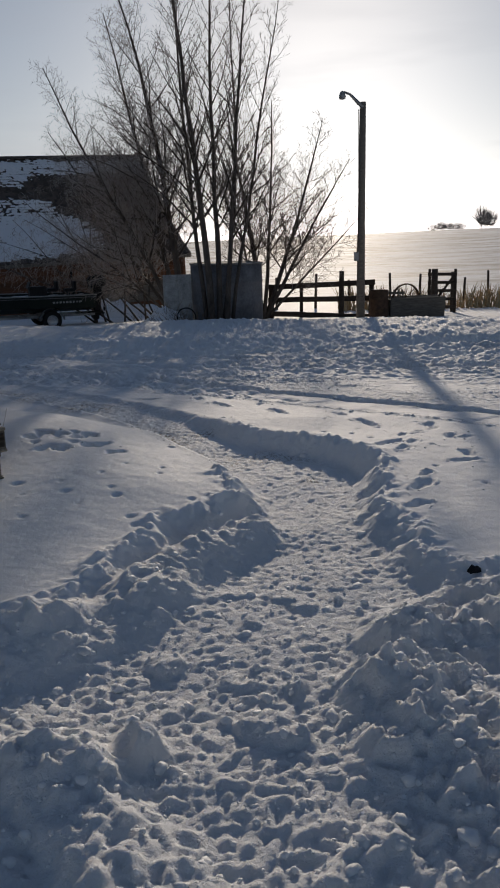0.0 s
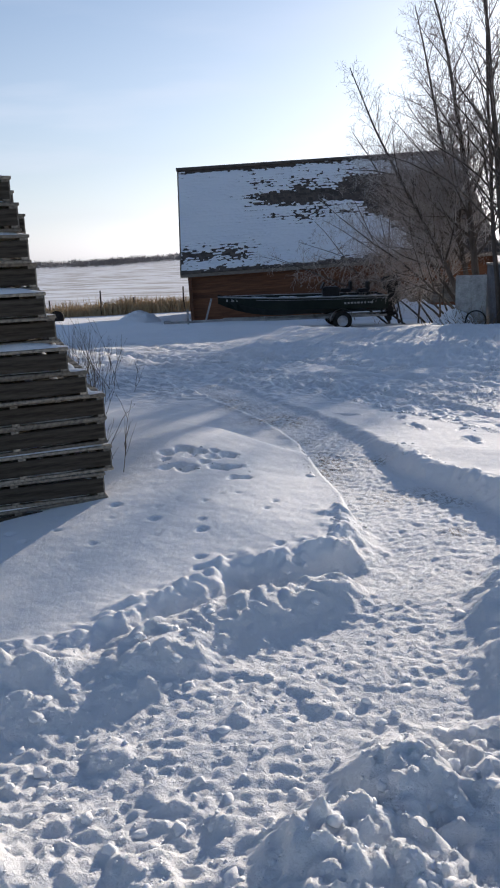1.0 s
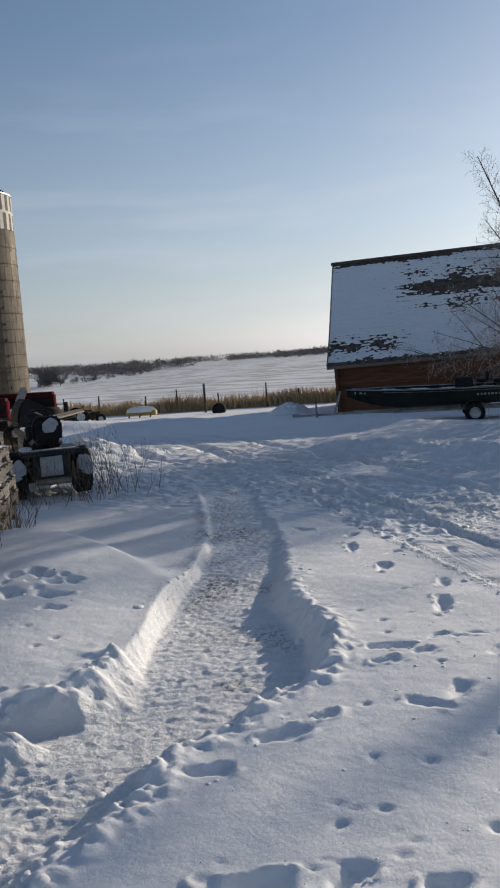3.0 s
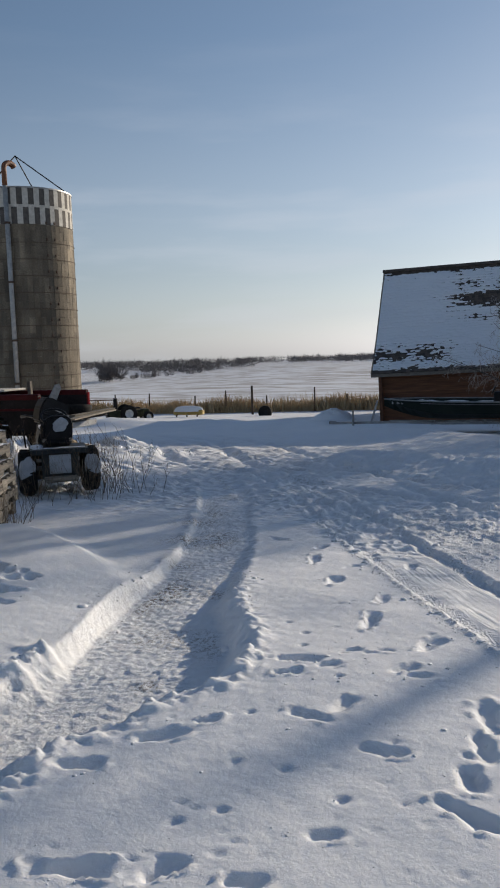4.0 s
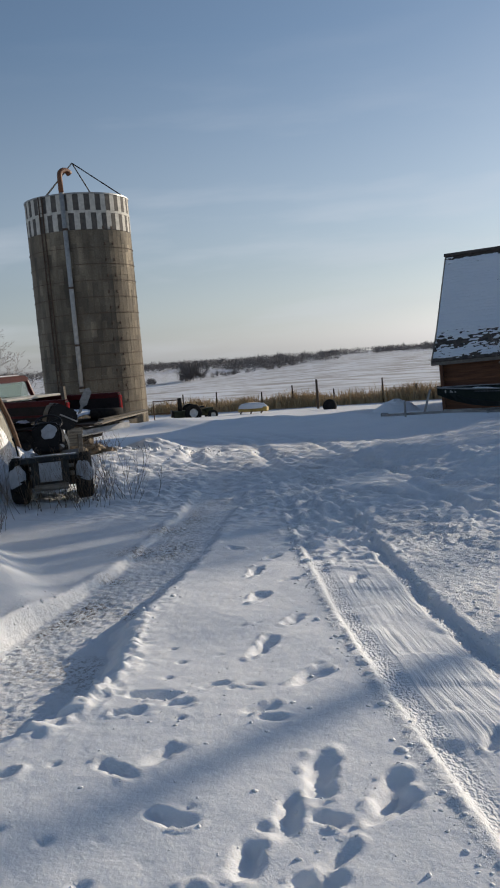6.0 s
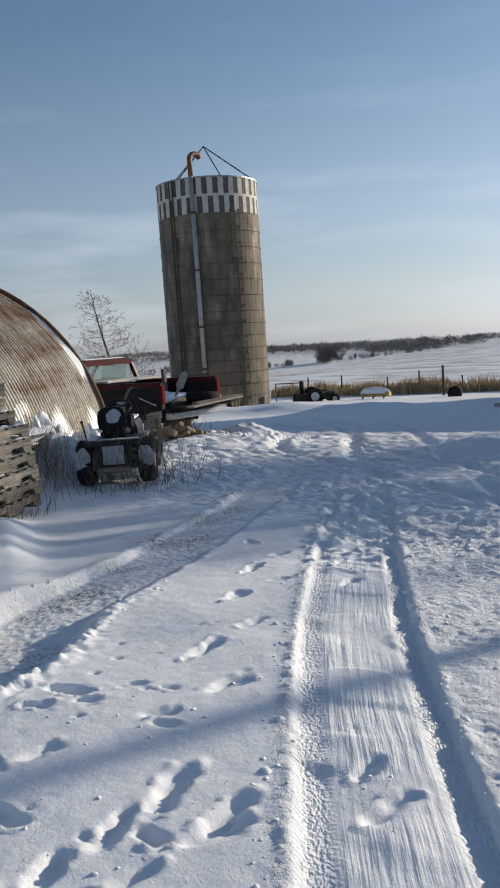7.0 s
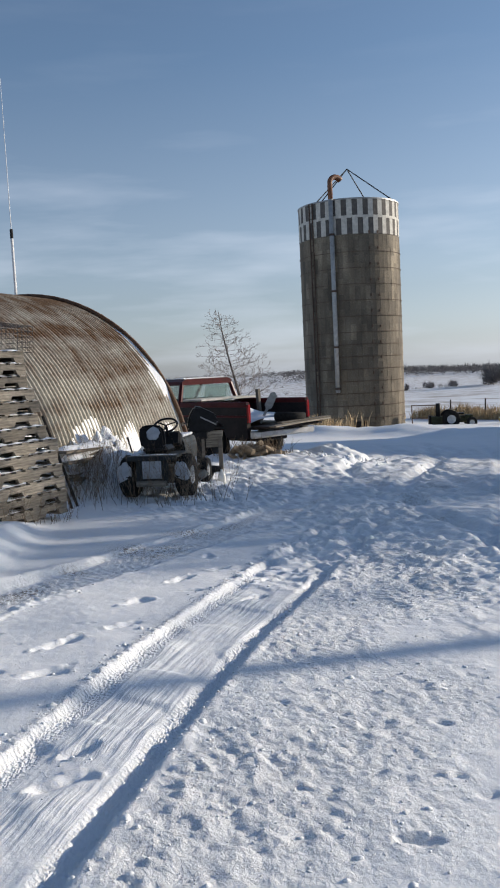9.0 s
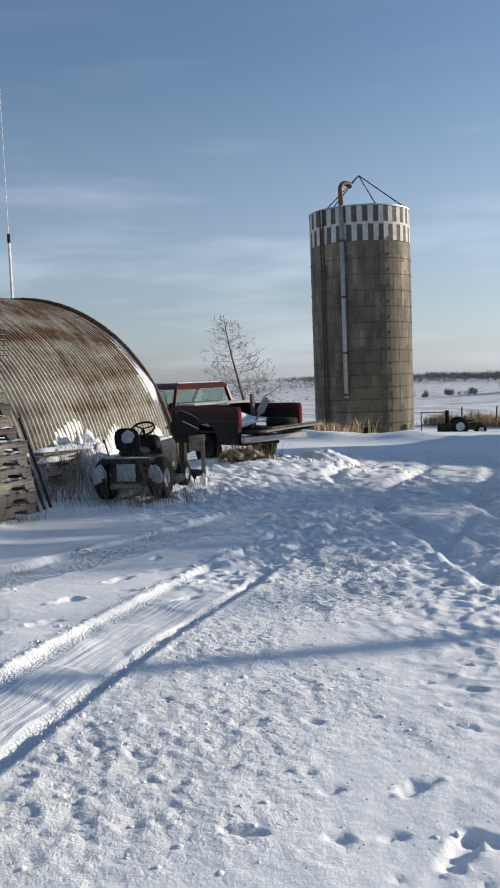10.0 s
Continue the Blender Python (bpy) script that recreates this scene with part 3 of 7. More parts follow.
def dirt(x, y):
    """Where feet and wheels have worked grit and straw into the snow."""
    a = step(pit(x, y), 0.05, 0.15) * step(y, 5.0, 6.5)
    for line, gauge in DRIVES:
        d, s = along(x, y, line)
        a = np.maximum(a, 0.5 * (1 - step(np.abs(d), 0.6, 1.3)))
    a = a * np.clip(2.2 * grain(x, y, 1.3, 95) + 0.05, 0, 1)
    for px, py, pr in ((-0.58, 6.31, 0.07), (-0.73, 6.61, 0.06), (-0.39, 6.83, 0.09), (0.42, 5.42, 0.08), (-1.67, 7.88, 0.22), (-2.28, 8.68, 0.25), (-1.1, 7.25, 0.12), (-0.1, 5.9, 0.06)):
        a = np.maximum(a, 1.0 * np.exp(-((x - px) ** 2 + (y - py) ** 2) / pr ** 2))
    return a * (1 - step(np.hypot(x, y), 18, 28))


def spread(stretches, left, right):
    """Grid lines: stretches of (from, to, spacing), then ever wider; left, right: (reach of the slow growth, its rate)."""
    mid = np.concatenate([np.arange(lo, hi - fine / 2, fine) for lo, hi, fine in stretches])
    out = []
    for (reach, rate), first in ((left, stretches[0][2]), (right, stretches[-1][2])):
        p, h, q = 0.0, first, []
        while p < 4300:
            h *= rate if p < reach else 1.07
            p += h
            q.append(p)
        out.append(np.array(q))
    return np.concatenate([mid[0] - out[0][::-1], mid, mid[-1] + out[1]])


def sheet(name, xs, ys, zfun, mat):
    gx, gy = np.meshgrid(xs, ys)
    z = zfun(gx.ravel(), gy.ravel())
    me = bpy.data.meshes.new(name)
    nx, ny = len(xs), len(ys)
    me.vertices.add(nx * ny)
    me.vertices.foreach_set("co", np.stack([gx.ravel(), gy.ravel(), z], 1).astype(np.float32).ravel())
    i = (np.arange(ny - 1)[:, None] * nx + np.arange(nx - 1)[None]).ravel()
    quads = np.stack([i, i + 1, i + nx + 1, i + nx], 1).astype(np.int32)
    me.loops.add(quads.size)
    me.loops.foreach_set("vertex_index", quads.ravel())
    me.polygons.add(len(quads))
    me.polygons.foreach_set("loop_start", np.arange(0, quads.size, 4, dtype=np.int32))
    me.polygons.foreach_set("loop_total", np.full(len(quads), 4, np.int32))
    me.polygons.foreach_set("use_smooth", np.ones(len(quads), bool))
    me.update(calc_edges=True)
    me.attributes.new("broken", "FLOAT", "POINT").data.foreach_set("value", broken(gx.ravel(), gy.ravel()).astype(np.float32))
    d, run = lane_of(gx.ravel(), gy.ravel())
    me.attributes.new("lane", "FLOAT_VECTOR", "POINT").data.foreach_set("vector", np.stack([d, run, 0 * d], 1).astype(np.float32).ravel())
    kept = 1 - 0.85 * step(run, 10.6, 12.2)
    me.attributes.new("rake", "FLOAT", "POINT").data.foreach_set("value", (kept * (1 - step(np.abs(d), 0.25, 0.29)) * np.clip(0.6 + 1.9 * grain(gx.ravel(), gy.ravel(), 2.2, 33), 0.05, 1)).astype(np.float32))
    me.attributes.new("tread", "FLOAT", "POINT").data.foreach_set("value", (kept * step(np.abs(d), 0.26, 0.29) * (1 - step(np.abs(d), 0.40, 0.43))).astype(np.float32))
    d = dirt(gx.ravel(), gy.ravel())
    me.attributes.new("dirt", "FLOAT", "POINT").data.foreach_set("value", d.astype(np.float32))
    me.materials.append(mat)
    return new(name, me), z.reshape(ny, nx)


GRID_X = spread([(-2.0, -1.0, 0.0185), (-1.0, 1.3, 0.0125), (1.3, 4.9, 0.018)], (17, 1.0105), (7, 1.03))
GRID_Y = spread([(1.6, 4.4, 0.0125), (4.4, 9.4, 0.0175)], (0.5, 1.06), (16, 1.009))
ground, GRID_Z = sheet("ground", GRID_X, GRID_Y, height, GROUND)


def at_ground(x, y):
    """The height of the finished sheet."""
    i, j = np.searchsorted(GRID_X, x) - 1, np.searchsorted(GRID_Y, y) - 1
    u, v = (x - GRID_X[i]) / (GRID_X[i + 1] - GRID_X[i]), (y - GRID_Y[j]) / (GRID_Y[j + 1] - GRID_Y[j])
    return float((GRID_Z[j, i] * (1 - u) + GRID_Z[j, i + 1] * u) * (1 - v) + (GRID_Z[j + 1, i] * (1 - u) + GRID_Z[j + 1, i + 1] * u) * v)


tagged(ground, "snow-covered farmyard and stubble fields with tracks and footprints", "ground", kind="structure")


# ---- barn ----
def barn():
    tilt = 1.6
    u = math.degrees(math.atan2(0.41, 0.912))
    m = pose(-14.23, 31.67, -1.35, 0, -tilt, u)
    b = base("barn", m, "old low barn with brown-red boards and a snow-patched dark shingle roof", "barn")
    L, D = 13.1, 6.48                      # length, half depth
    eave, ridge = 1.88, 6.42               # above its base
    inset = 0.35
    # concave slope: flares out at the eaves
    prof = [(0.0, eave), (0.9, eave + 0.50), (2.2, eave + 1.36), (D, ridge)]
    for side in (0, 1):
        bm = bmesh.new()
        rows = []
        for v, z in prof:
            vv = v if side == 0 else 2 * D - v
            rows.append([bm.verts.new((x, vv, z)) for x in (0, L)])
        for p, q in zip(rows, rows[1:]):
            bm.faces.new((p[0], p[1], q[1], q[0]))
        bmesh.ops.recalc_face_normals(bm, faces=bm.faces[:])
        bmesh.ops.solidify(bm, geom=bm.faces[:], thickness=0.09)
        part("roof_deck", bm, SHINGLE, b)
    for name, y in (("wall_front", inset), ("wall_back", 2 * D - inset)):
        part(name, box((L - 2 * inset, 0.12, 2.3), pose(L / 2, y, 0.9)), BARN_RED, b)
    for x in (inset, L - inset):
        bm = prism([(0, -0.2)] + [(v, z - 0.12) for v, z in prof] + [(2 * D - v, z - 0.12) for v, z in prof[-2::-1]] + [(2 * D, -0.2)], 0.12, pose(x, 0, 0, 0, 0, 90))
        part("gable", bm, BARN_RED, b)
    return b, m, prof, L, D


BARN, BARN_M, BARN_PROF, BARN_L, BARN_D = barn()


# ---- silo ----
def silo():
    cx, cy, z0, top, R = -33.3, 29.0, -2.1, 9.8, 2.62
    b = base("silo", pose(cx, cy, z0, 0, 0, math.degrees(math.atan2(4.9 - cy, 5.0 - cx))), "tall concrete stave silo with a checked band round its top", "silo")
    part("barrel", lathe([(R - 0.05, 0), (R - 0.05, top - z0), (R - 0.1, top - z0), (R - 0.1, 0)], 60), worn("stained_concrete", (0.16, 0.14, 0.12), (0.36, 0.32, 0.27), 0.9, scale=0.8, stretch=(1, 1, 0.25)), b)
    return b


SILO = silo()


# ---- arched steel hut ----
def hut():
    b1, d = Vector((-9.75, 11.27)), Vector((0.72, -0.694))
    b = base("arched_hut", pose(b1.x, b1.y, -0.45, 0, 0, math.degrees(math.atan2(d.y, d.x))), "rusty corrugated steel arch hut with drifted snow", "hut")
    R, length, n = 3.75, 5.6, 40
    bm = bmesh.new()
    cols = []
    for i in range(int(length / 0.0175) + 1):
        x = i * 0.0175
        rr = R + 0.028 * math.cos(x * math.tau / 0.105)
        cols.append([bm.verts.new((x, -R + rr * math.cos(math.pi * k / n), rr * math.sin(math.pi * k / n))) for k in range(n + 1)])
    for a, c in zip(cols, cols[1:]):
        for k in range(n):
            bm.faces.new((a[k], a[k + 1], c[k + 1], c[k]))
    bmesh.ops.recalc_face_normals(bm, faces=bm.faces[:])
    part("arch_shell", bm, STEEL, b, smooth=True)
    return b


HUT = hut()


# ---- barn roof: courses of shingles with wind-packed snow, boards, trim ----
BARN_SPOT = random.Random(21)


def roof_point(v):
    """Height over the barn's base at distance v in from the eave."""
    return float(np.interp(v, [p[0] for p in BARN_PROF], [p[1] for p in BARN_PROF]))


def snow_left(x, v):
    """How deep snow lies on the front slope: bare strips below the ridge and across the middle, scoured at the foot."""
    f = v / BARN_D
    n = 0.25 * grain(x, v, 0.55, 61) + 0.40 * grain(x * 0.4, v, 2.2, 62) + 0.65 * grain(x * 0.8, v * 3.2, 2.0, 63) + 0.75 * grain(x * 2.6, v * 5.5, 2.0, 64)
    course = ((v + 0.04) / 0.155) % 1.0                 # butts of the shingles stick out first
    n = n - 0.24 * (course < 0.34)
    deep = 0.62 + 0 * x
    deep = deep - 1.5 * np.exp(-((f - 0.985) / 0.035) ** 2) * np.where((x > 0.6) & (x < 5.5), 1, 0.4)
    deep = deep - 1.25 * np.exp(-((f - (0.63 + 0.004 * x)) / 0.07) ** 2) * step(x, 2.2, 3.8) * (0.5 + 0.5 * step(x, 3, 5))
    deep = deep - 0.50 * np.exp(-((f - 0.48) / 0.07) ** 2) * step(x, 2.6, 4.5)
    deep = deep - 0.60 * np.exp(-((f - 0.17) / 0.09) ** 2) * (1 - step(x, 2.2, 4.2))
    deep = deep - 0.30 * np.exp(-((f - 0.80) / 0.06) ** 2) * step(x, 1.5, 3.5)
    deep = deep - 1.3 * np.exp(-(f / (0.03 + 0.012 * np.clip(x - 5, 0, 20))) ** 2)
    deep = deep + 0.3 * (1 - step(x, 1.5, 3.5)) * step(f, 0.28, 0.4) * (1 - step(f, 0.85, 0.95)) + 0.25 * np.exp(-((f - 0.33) / 0.08) ** 2)
    return deep - 1.6 * step(x + 3.5 * f, 9.3, 11.5) * (1 - 0.9 * step(f, 0.72, 0.85)) + n


def roof_snow():
    """One crust with a ragged edge and holes, a few centimetres thick."""
    nx, nv = 360, 180
    gx, gv = np.meshgrid(np.linspace(0.05, BARN_L - 0.05, nx + 1), np.linspace(0.02, BARN_D - 0.04, nv + 1), indexing="ij")
    d = np.clip(snow_left(gx, gv), 0, 2)
    low = np.interp(gv, [p[0] for p in BARN_PROF], [p[1] for p in BARN_PROF]) + 0.02
    tops = low + 0.016 + np.minimum(0.05, 0.06 * d)
    mx, mv = (gx[1:, 1:] + gx[:-1, :-1]) / 2, (gv[1:, 1:] + gv[:-1, :-1]) / 2
    on = snow_left(mx, mv) > 0.12
    bm, verts = bmesh.new(), {}

    def vert(i, j, k):
        if (i, j, k) not in verts:
            verts[i, j, k] = bm.verts.new((gx[i, j], gv[i, j], (tops if k else low)[i, j]))
        return verts[i, j, k]

    for i, j in zip(*np.nonzero(on)):
        i, j = int(i), int(j)
        bm.faces.new((vert(i, j, 1), vert(i + 1, j, 1), vert(i + 1, j + 1, 1), vert(i, j + 1, 1)))
        for di, dj, a, b in ((-1, 0, (0, 0), (0, 1)), (1, 0, (1, 1), (1, 0)), (0, -1, (1, 0), (0, 0)), (0, 1, (0, 1), (1, 1))):
            if not (0 <= i + di < nx and 0 <= j + dj < nv and on[i + di, j + dj]):
                p, q = (i + a[0], j + a[1]), (i + b[0], j + b[1])
                bm.faces.new((vert(*p, 1), vert(*q, 1), vert(*q, 0), vert(*p, 0)))
    return bm


part("roof_snow", roof_snow(), SNOW, BARN, "wind-packed snow with bare strips", smooth=True)


def roof_shingles():
    """Rows of shingles lapped up the front slope, joined: too many to tell apart singly."""
    vs, fs = [], []
    v = -0.04
    while v < BARN_D - 0.05:
        x = 0.02
        while x < BARN_L - 0.02:
            w = BARN_SPOT.uniform(0.10, 0.24)
            x2 = min(x + w, BARN_L)
            a, c = v + BARN_SPOT.uniform(-0.015, 0.015), min(v + 0.30, BARN_D)
            za, zc = roof_point(max(a, 0)) + 0.016 + BARN_SPOT.uniform(0, 0.012), roof_point(c) + 0.004
            i = len(vs)
            vs += [(x, a, za), (x2 - 0.008, a, za), (x2 - 0.008, c, zc), (x, c, zc), (x, a, za - 0.02), (x2 - 0.008, a, za - 0.02)]
            fs += [(i, i + 1, i + 2, i + 3), (i + 4, i + 5, i + 1, i)]
            x = x2
        v += 0.155
    me = bpy.data.meshes.new("shingles")
    me.from_pydata(vs, [], fs)
    me.materials.append(SHINGLE_BITS)
    ob = new("shingles", me)
    ob.parent = BARN
    return tagged(ob, "dark weathered shingles", kind="stuff")


def island_wood(name, dark, light, rough=0.9):
    m, n, l, b = material(name, rough)
    g = n.new("ShaderNodeNewGeometry")
    w = mapped(n, l, (1, 1, 1))
    c = noise_of(n, l, w, 14, 4)
    l.new(mix_of(n, l, 0.4, ramp_of(n, l, g.outputs["Random Per Island"], [(0, dark), (1, light)]), ramp_of(n, l, c, [(0.3, dark), (0.7, light)])), b.inputs["Base Color"])
    bump_of(n, l, b, c, 0.3, 0.005)
    return m


SHINGLE_BITS = island_wood("old_roof_shingles", (0.035, 0.027, 0.022), (0.15, 0.115, 0.09))
roof_shingles()
part("ridge_cap", prism([(-0.16, -0.08), (0, 0.03), (0.16, -0.08), (0.16, -0.05), (0, 0.07), (-0.16, -0.05)], BARN_L + 0.1, pose(BARN_L / 2, BARN_D, 6.46, 0, 0, 90)), SHINGLE, BARN)
for x in (0.02, BARN_L - 0.02):
    bm = bmesh.new()
    for (v, z), (v2, z2) in zip(BARN_PROF, BARN_PROF[1:]):
        a = math.degrees(math.atan2(z2 - z, v2 - v))
        slab(bm, (0.05, math.hypot(v2 - v, z2 - z) + 0.02, 0.15), pose(x, (v + v2) / 2, (z + z2) / 2 - 0.03, a, 0, 0))
    part("rake_board", bm, OLD_WOOD, BARN)
part("fascia_board", box((BARN_L, 0.035, 0.13), pose(BARN_L / 2, -0.03, 1.80)), OLD_WOOD, BARN)
# lap siding of the front, board by board
for k in range(10):
    z = 0.78 + k * 0.115
    cut = [0.0, 4.1 + 0.5 * math.sin(k * 2.1), 8.3 + 0.6 * math.sin(k * 3.3), BARN_L - 0.75]
    for a, b in zip(cut, cut[1:]):
        part("siding_board", box((b - a - 0.006, 0.022, 0.135), pose(0.375 + (a + b) / 2, 0.272 - 0.004 * (k % 2), z, 9, 0, 0), 0.003), BARN_RED, BARN)
for k in range(7):                      # bleached boards low on the wall
    part("lower_board", box((3.9, 0.024, 0.11), pose(10.6 + 0.05 * math.sin(k * 5), 0.262, 0.06 + k * 0.118, 6, 0, 0), 0.003), OLD_WOOD, BARN, "bleached grey board")
part("vent_pipe", rod(bmesh.new(), (7.9, 0.2, 1.1), (7.9, 0.2, 1.75), 0.045), BLACK, BARN)


# ---- silo: staves, hoops, checked band, chute, pipe, tripod ----
def silo_parts():
    R, H = 2.62, 11.9
    n = 60
    white = worn("chalky_white_paint", (0.42, 0.40, 0.35), (0.66, 0.63, 0.56), 0.8, scale=5)
    dark = worn("dark_stave", (0.06, 0.055, 0.05), (0.13, 0.115, 0.10), 0.85, scale=5)
    stain = material("stave_concrete", 0.9)
    m, nn, l, b = stain
    w = mapped(nn, l, (1, 1, 0.3))
    big, fine = noise_of(nn, l, w, 1.1, 5), noise_of(nn, l, mapped(nn, l), 18, 4)
    o = nn.new("ShaderNodeNewGeometry")
    tone = ramp_of(nn, l, mix_of(nn, l, 0.3, big, fine), [(0.34, (0.072, 0.060, 0.044)), (0.5, (0.150, 0.125, 0.090)), (0.66, (0.29, 0.245, 0.178))])
    l.new(mix_of(nn, l, 1.0, tone, ramp_of(nn, l, o.outputs["Random Per Island"], [(0, (0.70, 0.71, 0.73)), (0.9, (1.10, 1.09, 1.07)), (1, (1.5, 1.5, 1.5))]), "MULTIPLY"), b.inputs["Base Color"])
    bump_of(nn, l, b, fine, 0.4, 0.01)
    staves = bmesh.new()
    rr = random.Random(4)

    def block(bm, k, z0, z1, proud, gap=0.0025):
        a0, a1 = k * math.tau / n + gap / R, (k + 1) * math.tau / n - gap / R
        v = []
        for z in (z0 + 0.003, z1 - 0.003):
            for rad in (R - 0.06, R + proud):
                v += [bm.verts.new((rad * math.cos(a), rad * math.sin(a), z)) for a in (a0, a1)]
        for f in ((2, 3, 7, 6), (0, 2, 6, 4), (3, 1, 5, 7), (6, 7, 5, 4), (0, 1, 3, 2)):
            bm.faces.new([v[i] for i in f])

    for k in range(n):
        z = -0.4 + (0.38 if k % 2 else 0.0)
        while z < H - 1.76:
            z1 = min(z + 0.762, H - 1.74)
            block(staves, k, max(z, 0), z1, rr.uniform(-0.005, 0.005))
            z = z1
    ob = part("stave_wall", staves, m, SILO)
    tagged(ob, kind="stuff")
    for row, (z0, z1) in enumerate(((H - 1.72, H - 0.92), (H - 0.80, H))):
        for k in range(n):
            bm = bmesh.new()
            block(bm, k, z0, z1, 0.004)
            part("check_block", bm, white if (k + row) % 2 else dark, SILO)
    part("white_ring", lathe([(R - 0.02, H - 0.92), (R + 0.012, H - 0.92), (R + 0.012, H - 0.80), (R - 0.02, H - 0.80)], 60), white, SILO)
    part("rim", lathe([(R - 0.1, H - 0.02), (R + 0.03, H - 0.02), (R + 0.03, H + 0.05), (R - 0.1, H + 0.05)], 60), STEEL, SILO)
    hoop = worn("rusty_hoop", (0.05, 0.03, 0.02), (0.12, 0.08, 0.055), 0.8, scale=9)
    z = 0.35
    while z < H - 1.8:
        part("hoop", lathe([(R, z - 0.006), (R + 0.026, z - 0.012), (R + 0.032, z + 0.010), (R, z + 0.018)], 60), hoop, SILO)
        z += 0.62 if z < 5 else 0.80
    for a in (0.42, 0.60):
        for i in range(13):
            z = 0.9 + i * 0.78
            part("hoop_lug", box((0.05, 0.09, 0.13), pose((R + 0.03) * math.cos(a), (R + 0.03) * math.sin(a), z, 0, 0, math.degrees(a)), 0.01), hoop, SILO)
    # fill pipe with its bent spout
    a = -0.28
    px, py = (R + 0.14) * math.cos(a), (R + 0.14) * math.sin(a)
    galv = worn("weathered_pipe", (0.28, 0.28, 0.27), (0.46, 0.45, 0.43), 0.55, 0.3, scale=5)
    part("fill_pipe", tube([(px, py, 2.3), (px, py, 6), (px, py, H + 0.1)], 0.115, 12), galv, SILO, smooth=True)
    for z in (2.5, 4.6, 7.4, 10.2):
        part("pipe_clamp", lathe([(0.11, z - 0.05), (0.15, z - 0.05), (0.15, z + 0.05), (0.11, z + 0.05)], 14, pose(px, py, 0)), hoop, SILO)
    orange = worn("rust_orange_paint", (0.09, 0.035, 0.016), (0.24, 0.10, 0.042), 0.6, scale=6)
    spout = [(px, py, H + 0.05)]
    for i in range(9):
        t = i / 8 * math.pi * 0.80
        spout.append((px - 0.30 * (1 - math.cos(t)) * 0.9, py + 0.30 * (1 - math.cos(t)) * 0.9, H + 0.85 + 0.30 * math.sin(t)))
    part("spout", tube(spout, [0.125] * 5 + [0.13, 0.135, 0.14, 0.15, 0.16], 12), orange, SILO, "bent orange blower spout", smooth=True)
    # climbing chute on its flank
    for a2 in (-0.78, -0.70):
        x, y = (R + 0.08) * math.cos(a2), (R + 0.08) * math.sin(a2)
        part("ladder_rail", rod(bmesh.new(), (x, y, 0.6), (x, y, H), 0.035), hoop, SILO)
    for i in range(34):
        z = 0.9 + i * 0.33
        part("rung", rod(bmesh.new(), ((R + 0.08) * math.cos(-0.78), (R + 0.08) * math.sin(-0.78), z), ((R + 0.08) * math.cos(-0.70), (R + 0.08) * math.sin(-0.70), z), 0.014, sides=5), hoop, SILO)
    top = Vector((-1.0, 0.0, H + 2.25))
    for k, a3 in enumerate((-0.62, 1.15, 2.6, -2.2)):
        part("tripod_leg", rod(bmesh.new(), (R * math.cos(a3), R * math.sin(a3), H), top, 0.03), BLACK, SILO)
    part("hatch", box((0.05, 0.6, 0.5), pose(R + 0.03, 0.35, 0.55), 0.02), BLACK, SILO)


silo_parts()


# ---- hut: rims, rust, snow, braces ----
def hut_material():
    m, n, l, b = material("rusty_corrugated_steel", 0.65, 0.1)
    w = mapped(n, l)
    streak = noise_of(n, l, mapped(n, l, (6.5, 0.9, 0.9)), 1.6, 6, 0.65)
    blot = noise_of(n, l, mapped(n, l, (0.45, 1.7, 1.7)), 0.9, 6, 0.62)
    fine = noise_of(n, l, w, 22, 4)
    x = n.new("ShaderNodeSeparateXYZ")
    l.new(w, x.inputs[0])
    up = n.new("ShaderNodeMapRange")        # rust is worst over the crown
    up.inputs[1].default_value, up.inputs[2].default_value, up.inputs[3].default_value, up.inputs[4].default_value = 1.4, 3.6, 0.0, 0.13
    l.new(x.outputs[2], up.inputs[0])
    add = n.new("ShaderNodeMath")
    l.new(mix_of(n, l, 0.5, streak, blot), add.inputs[0]), l.new(up.outputs[0], add.inputs[1])
    lap = n.new("ShaderNodeMapRange")       # and along the laps of the sheets
    lap.inputs[2].default_value = 4.0
    l.new(x.outputs[2], lap.inputs[0])
    laps = ramp_of(n, l, lap.outputs[0], [(0.0, (0, 0, 0)), (0.36, (0, 0, 0)), (0.385, (0.07, 0.07, 0.07)), (0.47, (0, 0, 0)), (0.66, (0, 0, 0)), (0.70, (0.06, 0.06, 0.06)), (0.78, (0, 0, 0))])
    worst = n.new("ShaderNodeMath")
    l.new(add.outputs[0], worst.inputs[0]), l.new(laps, worst.inputs[1])
    zinc = ramp_of(n, l, fine, [(0.3, (0.34, 0.31, 0.245)), (0.7, (0.54, 0.50, 0.41))])
    rust = ramp_of(n, l, fine, [(0.3, (0.085, 0.046, 0.022)), (0.7, (0.22, 0.125, 0.055))])
    f = ramp_of(n, l, worst.outputs[0], [(0.50, (0, 0, 0)), (0.66, (1, 1, 1))])
    l.new(mix_of(n, l, f, zinc, rust), b.inputs["Base Color"])
    bump_of(n, l, b, fine, 0.2, 0.004)
    return m


